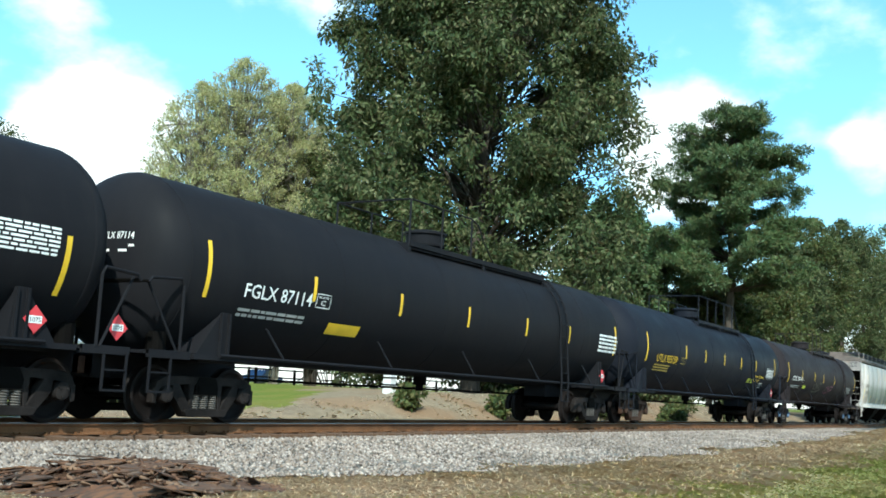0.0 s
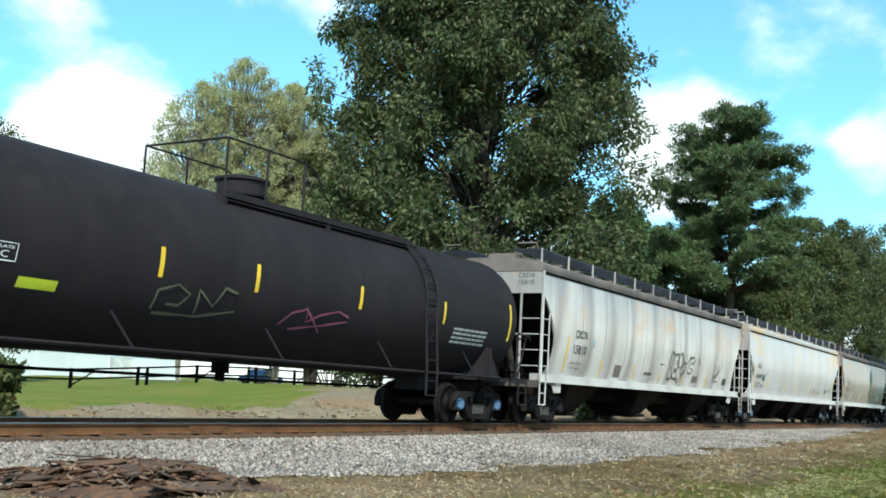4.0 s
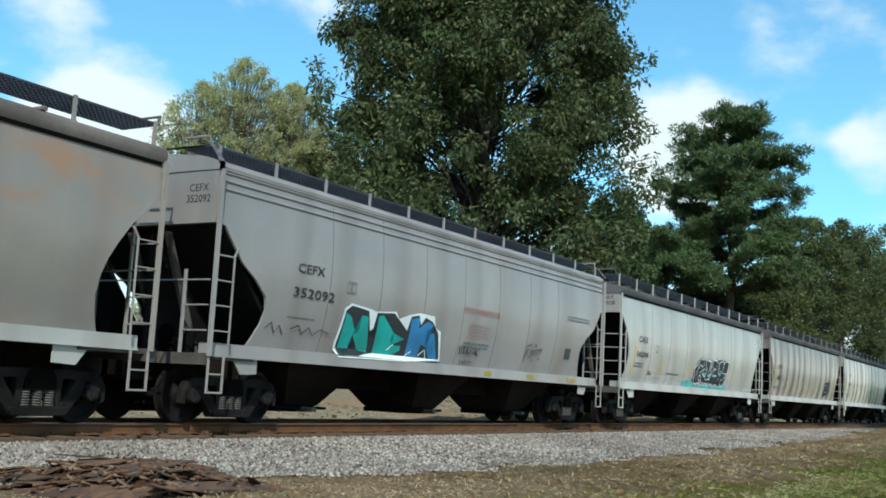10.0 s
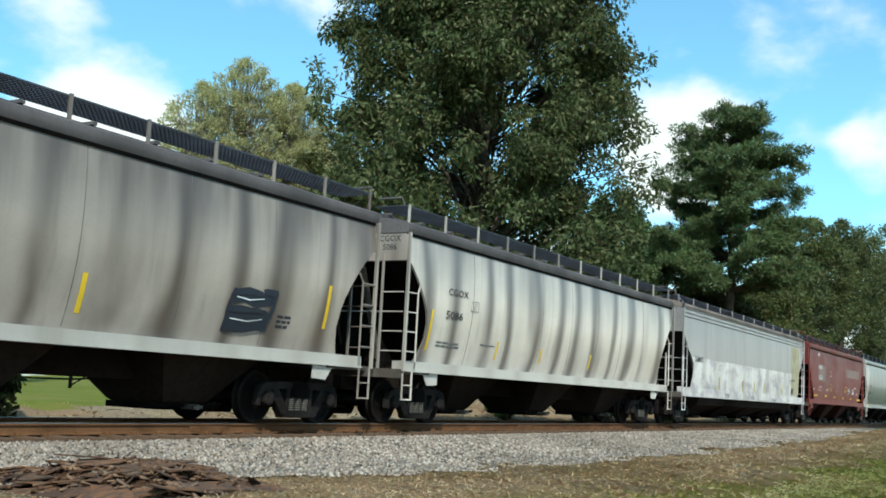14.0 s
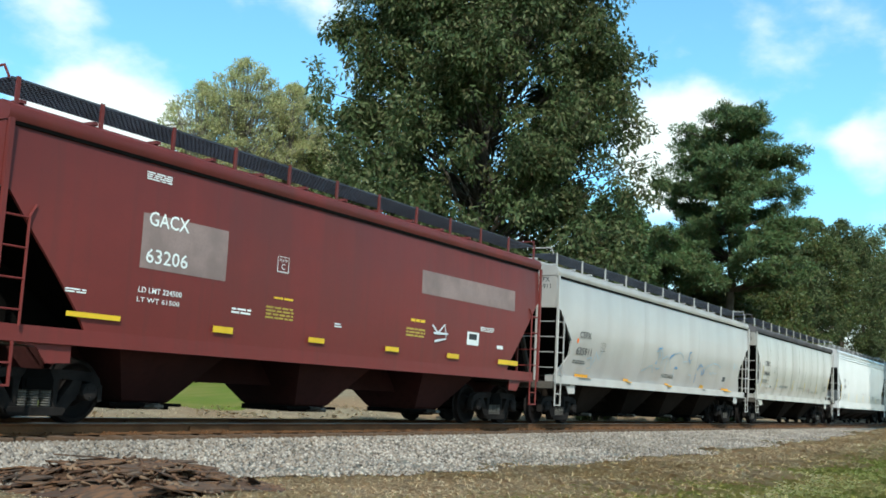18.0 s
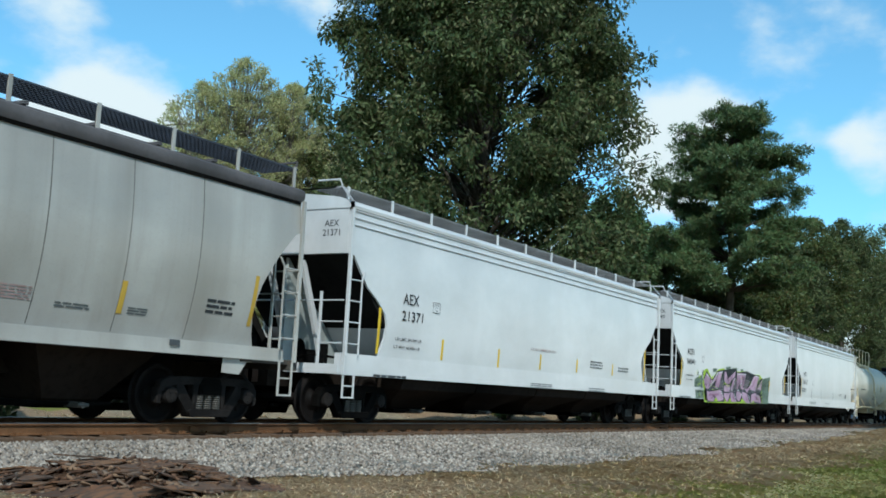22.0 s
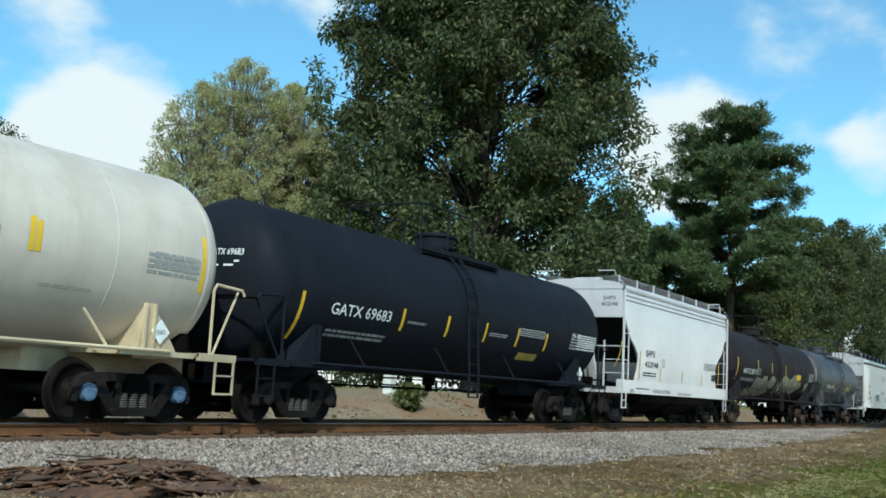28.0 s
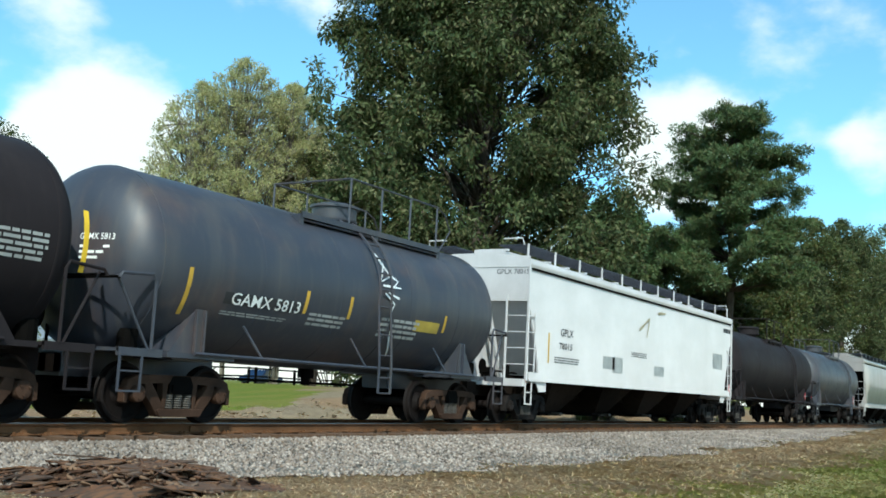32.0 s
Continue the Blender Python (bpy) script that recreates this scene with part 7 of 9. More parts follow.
    ("stroke", "graffiti", "pink_dark", 0.09, [(-4.65, 1.49), (-4.43, 1.4)], [(-4.25, 1.72), (-3.96, 1.59)], [(-3.23, 1.82), (-3.33, 1.46)], [(-4.26, 1.09), (-2.94, 1.14)], [(-2.85, 1.7), (-3.08, 1.44)], [(-1.94, 1.83), (-1.63, 1.69)], [(-0.17, 1.91), (-0.07, 1.6)], [(2.32, 1.89), (1.85, 1.54)], [(-3.98, 0.96), (-3.71, 1.05)], [(-1.1, 1.96), (-1.33, 1.76)], [(0.78, 1.13), (1.11, 0.96)], [(2.23, 1.16), (2.95, 1.03)], [(-1.13, 1.12), (-0.8, 0.96)]),
    ("stroke", "graffiti", "white", 0.03, [(-2.7, 1.27), (-2.35, 1.07)], [(-0.83, 1.23), (-0.61, 1.02)], [(-0.49, 1.38), (-0.11, 1.33)], [(1.24, 1.21), (1.56, 0.92)], [(-4.56, 1.86), (-3.88, 1.62)], [(-2.99, 1.97), (-2.52, 2.0)], [(-0.52, 1.99), (0.84, 2.04)], [(2.22, 2.01), (2.89, 2.01)], [(0.12, 1.22), (0.31, 1.15)], [(-4.22, 1.31), (-3.14, 1.95)], [(1.49, 1.56), (2.14, 1.97)]),
    ("stroke", "graffiti", "grey_patch", 0.02, [(-2.6, 1.81), (-2.58, 1.44)], [(-2.45, 1.86), (-2.44, 1.37)], [(-2.35, 1.67), (-2.35, 1.3)], [(-0.56, 1.74), (-0.65, 1.37)], [(0.62, 1.94), (0.59, 1.55)], [(0.85, 1.91), (0.75, 1.47)], [(1.17, 1.84), (0.97, 1.53)], [(1.48, 1.9), (1.27, 1.6)], [(-0.92, 1.44), (-1.27, 1.28)], [(1.7, 1.38), (3.09, 1.5)]),
    ("stroke", "graffiti", "lime_spray", 0.02, [(-4.02, 1.31), (-3.36, 1.26)], [(-3.67, 1.43), (-2.97, 1.33)], [(-2.14, 1.6), (-1.54, 1.44)], [(3.06, 1.73), (3.52, 1.87)], [(-4.32, 1.6), (-3.85, 1.42)], [(-2.3, 1.59), (-1.9, 1.54)]),
    ("stroke", "graffiti", "black", 0.03, [(-1.95, 2.21), (-1.81, 1.97)], [(-1.84, 2.18), (-1.72, 2.02), (-1.65, 2.23)], [(-1.56, 2.17), (-1.6, 1.99), (-1.43, 2.06)], [(-1.38, 2.19), (-1.42, 1.97)], [(3.72, 1.89), (3.69, 1.61)], [(3.86, 1.84), (4.04, 1.64)], [(4.11, 1.92), (4.24, 1.7)], [(4.33, 1.82), (4.63, 1.9)], [(3.77, 1.34), (3.89, 1.13)], [(4.06, 1.41), (4.2, 1.09)], [(4.3, 1.15), (4.49, 1.27), (4.4, 1.1)], [(3.54, 1.66), (4.55, 1.67)]),
    ("stroke", "graffiti", "black", 0.03, [(-5.77, 1.52), (-5.61, 1.44), (-5.67, 1.34)], [(-5.56, 1.58), (-5.39, 1.4)], [(-5.33, 1.55), (-5.17, 1.47)], [(-5.58, 1.18), (-4.84, 1.18)], [(-5.5, 1.07), (-5.27, 0.98)], [(-5.17, 1.42), (-5.08, 1.3)]),
]
MARKS["h14"] = [
    ("text", "lettering", "black", "AEX", -6.31, 2.375, 0.22, 0.71),
    ("text", "lettering", "black", "13117", -6.37, 1.98, 0.23, 1.0),
    ("lines", "small_print", "faded_black", -6.55, -5.62, 1.6, 1.81, 2),
    ("stroke", "stencil_box", "black", 0.018, [(-4.22, 1.98), (-3.93, 1.98), (-3.93, 2.23), (-4.22, 2.23), (-4.22, 1.98)]),
    ("patch", "marker_strip", "ochre", -6.745, -6.665, 1.3, 2.25),
    ("patch", "marker_strip", "faded_black", -4.31, -4.23, 1.33, 1.78),
    ("patch", "marker_strip", "faded_black", -1.98, -1.9, 1.32, 1.8),
    ("patch", "marker_strip", "faded_black", 1.185, 1.265, 1.33, 1.77),
    ("patch", "stencil_patch", "dark_patch", 4.69, 5.09, 1.49, 1.7, 0.005),
    ("lines", "small_print", "faded_black", -4.81, -3.25, 1.02, 1.17, 2),
    ("lines", "small_print", "faded_black", 3.0, 3.61, 1.57, 1.73, 2),
    ("lines", "small_print", "faded_black", -0.88, 0.35, 1.08, 1.14, 1),
]
MARKS["t4"] = [
    ("patch", "marker_strip", "yellow", 3.242, 3.332, 2.279, 2.741),
    ("patch", "marker_strip", "yellow", 6.453, 6.543, 2.052, 2.936),
    ("lines", "data_table", "faded", 5.327, 6.418, 2.221, 2.563, 4),
    ("lines", "small_print", "faded", 3.54, 4.442, 1.835, 1.893, 2),
    ("patch", "marker_strip", "yellow", -1.716, -1.626, 2.235, 2.682),
    ("patch", "marker_strip", "yellow", 1.04, 1.13, 2.267, 2.679),
    ("patch", "marker_strip", "yellow", 3.352, 3.442, 2.28, 2.7),
    ("patch", "paint_over", "tan_stain", 2.021, 2.798, 2.188, 2.535, 0.005),
    ("lines", "small_print", "faded_black", 0.202, 1.56, 1.638, 1.883, 3),
    ("lines", "small_print", "faded", 5.46, 6.379, 2.338, 2.59, 3),
    ("lines", "small_print", "faded_black", -5.288, -3.406, 2.15, 2.271, 1),
]
MARKS["t5"] = [
    ("text", "lettering", "white", "GATX 69683", -5.639, 2.038, 0.214, 1.996),
    ("head", "lettering", "white", "GATX 69683", -0.16, -0.846, 2.895, 0.115),
    ("head", "small_print", "white", "", -0.224, -0.788, 2.696, 0.139, 2),
    ("patch", "marker_strip", "yellow", -6.546, -6.456, 1.51, 2.364),
    ("patch", "marker_strip", "yellow", -3.235, -3.145, 1.903, 2.348),
    ("patch", "marker_strip", "yellow", -1.433, -1.343, 1.902, 2.352),
    ("patch", "marker_strip", "yellow", 0.31, 0.4, 1.904, 2.345),
    ("patch", "marker_strip", "yellow", 1.967, 2.057, 1.902, 2.339),
    ("patch", "marker_strip", "yellow", 3.593, 3.683, 1.884, 2.332),
    ("patch", "marker_strip", "yellow", 8.796, 8.886, 1.71, 2.504),
    ("lines", "small_print", "faded", -5.561, -3.588, 1.615, 1.784, 2),
    ("lines", "small_print", "faded", 2.029, 3.54, 2.169, 2.374, 4),
    ("lines", "small_print", "faded", -3.005, -2.251, 2.066, 2.124, 2),
    ("lines", "small_print", "faded", 0.534, 1.472, 2.056, 2.152, 2),
    ("patch", "warning_plate", "dull_yellow", 2.354, 3.426, 1.601, 1.776, 0.005),
    ("lines", "data_table", "faded", 5.145, 6.763, 2.015, 2.339, 4),
    ("text", "lettering", "white", "FRA AIP", 5.182, 2.341, 0.115, 0.514),
    ("lines", "data_table", "white", 5.589, 6.856, 2.033, 2.458, 7),
]
MARKS["h15"] = [
    ("text", "lettering", "black", "SHPX", -3.83, 2.13, 0.21, 0.88),
    ("text", "lettering", "black", "432048", -3.89, 1.81, 0.18, 1.25),
    ("lines", "small_print", "black", -3.99, -2.78, 1.5, 1.66, 2),
    ("stroke", "stencil_box", "black", 0.018, [(-2.31, 1.87), (-2.01, 1.87), (-2.01, 2.11), (-2.31, 2.11), (-2.31, 1.87)]),
    ("patch", "marker_strip", "ochre", -4.345, -4.255, 1.38, 2.28),
    ("patch", "marker_strip", "ochre", -2.41, -2.32, 1.38, 1.81),
    ("patch", "marker_strip", "ochre", -0.17, -0.08, 1.4, 1.81),
    ("patch", "marker_strip", "ochre", 2.005, 2.095, 1.37, 1.81),
    ("patch", "marker_strip", "ochre", 4.075, 4.165, 1.47, 2.25),
    ("lines", "small_print", "faded_black", 2.29, 3.84, 1.96, 2.22, 4),
    ("patch", "data_plate", "black", 3.25, 3.75, 1.59, 1.83, 0.005),
    ("lines", "maker_bars", "black", -4.55, -3.37, 1.08, 1.15, 1),
    ("lines", "small_print", "faded_black", -3.01, -1.34, 1.01, 1.12, 3),
    ("lines", "small_print", "faded_black", -0.58, 0.95, 0.99, 1.08, 2),
    ("lines", "small_print", "faded_black", -1.64, -0.34, 1.57, 1.57, 1),
    ("lines", "small_print", "black", -5.06, -4.72, 0.93, 1.09, 3),
]
MARKS["t6"] = [
    ("text", "lettering", "white", "NATX 250110", -6.173, 2.107, 0.208, 2.221),
    ("head", "lettering", "white", "NATX 250110", -0.145, -0.903, 2.845, 0.101),
    ("head", "small_print", "white", "", -0.219, -0.811, 2.624, 0.181, 2),
    ("patch", "marker_strip", "yellow", -7.137, -7.047, 1.817, 2.712),
    ("patch", "marker_strip", "yellow", -3.972, -3.882, 2.241, 2.725),
    ("patch", "marker_strip", "yellow", -1.534, -1.444, 2.271, 2.725),
    ("patch", "marker_strip", "yellow", 1.083, 1.173, 2.222, 2.712),
    ("patch", "marker_strip", "yellow", 7.795, 7.885, 2.09, 2.96),
    ("stroke", "stencil_box", "white", 0.018, [(-3.77, 2.118), (-3.378, 2.118), (-3.378, 2.36), (-3.77, 2.36), (-3.77, 2.118)]),
    ("lines", "small_print", "faded", -6.255, -4.102, 1.796, 1.934, 2),
    ("patch", "warning_plate", "yellow", 3.35, 4.29, 2.116, 2.389, 0.005),
    ("lines", "data_table", "faded", 6.105, 7.231, 2.137, 2.552, 5),
    ("fill", "graffiti", "tan_spray", 0.012, [(-4.64, 1.2), (-4.51, 1.34), (-4.25, 1.46), (-3.91, 1.58), (-3.98, 1.74), (-3.95, 1.95), (-3.78, 2.03), (-3.56, 1.99), (-3.42, 1.92), (-3.19, 2.02), (-3.14, 1.91), (-2.79, 1.99), (-2.72, 2.1), (-2.49, 2.09), (-2.38, 1.99), (-2.2, 2.13), (-2.03, 2.07), (-1.97, 1.9), (-1.7, 1.88), (-1.44, 2.0), (-1.31, 2.15), (-0.94, 2.17), (-0.87, 2.06), (-0.44, 2.05), (-0.4, 1.77), (-0.42, 1.62), (-0.83, 1.61), (-0.92, 1.39), (-1.19, 1.26), (-1.76, 1.22), (-2.5, 1.24), (-3.1, 1.2), (-3.7, 1.18), (-4.25, 1.16)]),
    ("fill", "graffiti", "tan_spray", 0.012, [(-0.13, 2.03), (0.09, 1.91), (0.34, 1.88), (0.63, 2.06), (0.95, 2.26), (1.28, 2.27), (1.76, 2.16), (2.02, 2.07), (2.48, 2.18), (2.72, 2.31), (3.0, 2.37), (3.48, 2.15), (4.07, 2.03), (4.48, 2.06), (4.71, 1.9), (4.66, 1.72), (4.3, 1.75), (4.0, 1.56), (3.6, 1.42), (2.89, 1.49), (2.31, 1.51), (1.83, 1.53), (1.89, 1.32), (1.29, 1.55), (1.02, 1.73), (0.42, 1.69), (0.11, 1.68)]),
    ("fill", "graffiti", "tan_spray", 0.012, [(5.3, 1.88), (5.66, 2.03), (5.99, 2.08), (6.14, 2.01), (6.2, 1.82), (5.99, 1.68), (5.69, 1.47), (5.7, 1.79), (5.66, 1.87)]),
    ("stroke", "graffiti", "black_c_line", 0.05, [(-3.55, 1.87), (-3.62, 1.54)], [(-3.21, 1.95), (-3.28, 1.57)], [(-2.77, 1.95), (-2.82, 1.61), (-2.83, 1.35)], [(-2.29, 2.05), (-2.39, 1.64), (-2.41, 1.29)], [(-1.88, 1.87), (-1.92, 1.41)], [(-1.32, 2.01), (-1.47, 1.59), (-1.46, 1.31)], [(-0.92, 1.91), (-1.0, 1.58)], [(-3.81, 1.52), (-3.3, 1.52), (-2.13, 1.49)], [(-3.56, 1.42), (-3.59, 1.24)], [(-3.11, 1.5), (-3.07, 1.24)], [(-1.49, 1.86), (-1.63, 1.62)], [(-1.94, 1.68), (-1.86, 1.28)], [(1.34, 1.66), (1.61, 1.73), (1.92, 1.77)], [(1.43, 1.59), (1.93, 1.68)], [(2.09, 2.03), (2.21, 1.72)], [(2.74, 2.25), (2.82, 1.99)], [(3.04, 2.34), (3.3, 2.03)], [(3.7, 1.83), (3.24, 1.68), (3.18, 1.56)], [(4.17, 2.04), (4.19, 1.86), (4.45, 1.82)], [(1.45, 1.93), (1.72, 2.05)], [(2.36, 2.06), (2.61, 1.64)]),
    ("stroke", "graffiti", "cream_spray", 0.07, [(-2.71, 2.06), (-2.7, 1.74)], [(-2.53, 2.06), (-2.51, 1.72)], [(-1.17, 2.12), (-1.22, 1.84)], [(-0.95, 2.1), (-0.66, 1.94)], [(-3.81, 1.98), (-3.79, 1.68)], [(-2.18, 2.08), (-2.2, 1.88)], [(-0.48, 2.0), (-0.5, 1.71)], [(-3.28, 1.96), (-3.35, 1.73)]),
]
MARKS["t7"] = [
    ("patch", "name_panel", "black", -3.755, -1.717, 1.951, 2.141, 0.005),
    ("text", "lettering", "white", "GAMX 5813", -3.592, 1.954, 0.196, 1.779),
    ("head", "lettering", "white", "GAMX 5813", -0.383, -0.967, 2.715, 0.097),
    ("head", "small_print", "white", "", -0.393, -0.907, 2.418, 0.254, 3),
    ("patch", "marker_strip", "ochre", -4.653, -4.563, 1.698, 2.429),
    ("patch", "marker_strip", "ochre", -1.706, -1.616, 1.967, 2.373),
    ("patch", "marker_strip", "ochre", -0.376, -0.286, 1.977, 2.395),
    ("patch", "marker_strip", "ochre", 3.126, 3.216, 1.976, 2.341),
    ("patch", "warning_plate", "dull_yellow", 1.996, 2.968, 1.934, 2.16, 0.005),
    ("lines", "small_print", "faded", -3.738, -2.072, 1.769, 1.847, 2),
    ("lines", "small_print", "faded", -1.502, -0.385, 1.766, 2.021, 3),
    ("lines", "small_print", "faded", 0.771, 2.178, 1.72, 2.136, 4),
    ("stroke", "graffiti", "chalk", 0.05, [(0.605, 3.416), (0.782, 3.162), (0.572, 2.793), (0.977, 2.955), (1.21, 2.866), (0.852, 2.597), (1.236, 2.522)], [(0.731, 2.585), (1.086, 2.393), (0.991, 2.201), (1.275, 1.718), (1.615, 1.385)], [(0.668, 3.239), (0.905, 2.992)], [(0.645, 2.734), (1.308, 2.738)]),
]
MARKS["h16"] = [
    ("text", "lettering", "black", "GPLX", -7.0, 2.32, 0.2, 0.81),
    ("text", "lettering", "black", "78015", -7.07, 1.975, 0.17, 0.84),
    ("lines", "small_print", "faded_black", -7.33, -5.73, 1.59, 1.78, 3),
    ("patch", "stencil_patch", "grey_patch", -4.03, -3.12, 1.6, 1.96, 0.005),
    ("patch", "stencil_patch", "grey_patch", -3.29, -2.48, 1.51, 1.97, 0.005),
    ("patch", "stencil_patch", "grey_patch", 0.27, 1.23, 1.55, 1.87, 0.005),
    ("patch", "stencil_patch", "grey_patch", 6.66, 7.88, 2.07, 2.65, 0.005),
    ("lines", "small_print", "faded_black", -1.79, -0.43, 2.05, 2.22, 3),
    ("lines", "maker_bars", "black", 7.99, 9.35, 3.45, 3.75, 1),
    ("patch", "marker_strip", "ochre", -7.745, -7.655, 1.58, 2.35),
    ("stroke", "graffiti", "tan_stain", 0.1, [(-1.17, 2.91), (-0.29, 3.34), (-0.49, 2.73)], [(0.49, 3.57), (1.21, 3.63)]),
]


def ragged_spray():
    """Slanting drips and brush marks over the cream graffiti."""
    r = random.Random(77)
    for x0, x1, lo, hi, n in ((-4.9, -3.7, 1.28, 1.58, 8), (-3.5, -0.8, 1.35, 1.98, 24), (-0.1, 1.2, 1.5, 1.8, 8), (1.2, 3.8, 1.45, 2.0, 18)):
        for tone, k in (("black_c_line", n), ("cream_spray", n), ("tan_spray", n // 3)):
            runs = []
            for i in range(k):
                x, q = r.uniform(x0, x1), r.uniform(0.12, 0.32)
                z = r.uniform(lo + 0.15, hi) if tone != "cream_spray" else r.uniform(0.5 * (lo + hi), hi)
                runs.append([(x, z), (x - q * 0.35, z - q * 0.5), (x - q * 0.55, z - q)])
            MARKS["t6"].append(("stroke", "graffiti", tone, r.uniform(0.03, 0.05) if tone == "black_c_line" else r.uniform(0.06, 0.1), *runs))


def busy_letters():
    """Short slanted strokes between the pink letters."""
    r = random.Random(31)
    for tone, n in (("pink_dark", 16), ("grey_patch", 18), ("black", 26), ("lime_spray", 10), ("chalk", 8)):
        runs = []
        for i in range(n):
            x, z, q = r.uniform(-4.3, 2.2), r.uniform(1.36, 1.95), r.uniform(0.08, 0.26)
            runs.append([(x, z), (x - q * r.uniform(0.2, 1.2), z - q * 0.6)])
        MARKS["h13"].append(("stroke", "graffiti", tone, 0.025, *runs))
    for x0, x1 in ((-5.75, -4.95), (2.35, 3.45)):
        for tone in ("black", "grey_patch", "lime_spray"):
            runs = []
            for i in range(9):
                x, z, q = r.uniform(x0, x1), r.uniform(1.05, 2.0), r.uniform(0.1, 0.25)
                runs.append([(x, z), (x + q * r.uniform(-0.6, 0.6), z - q * 0.8), (x + q * 0.7, z - q * r.uniform(0, 0.8))])
            MARKS["h13"].append(("stroke", "graffiti", tone, 0.03, *runs))


ragged_spray()
busy_letters()
hop, tnk = hopper_car, tank_car
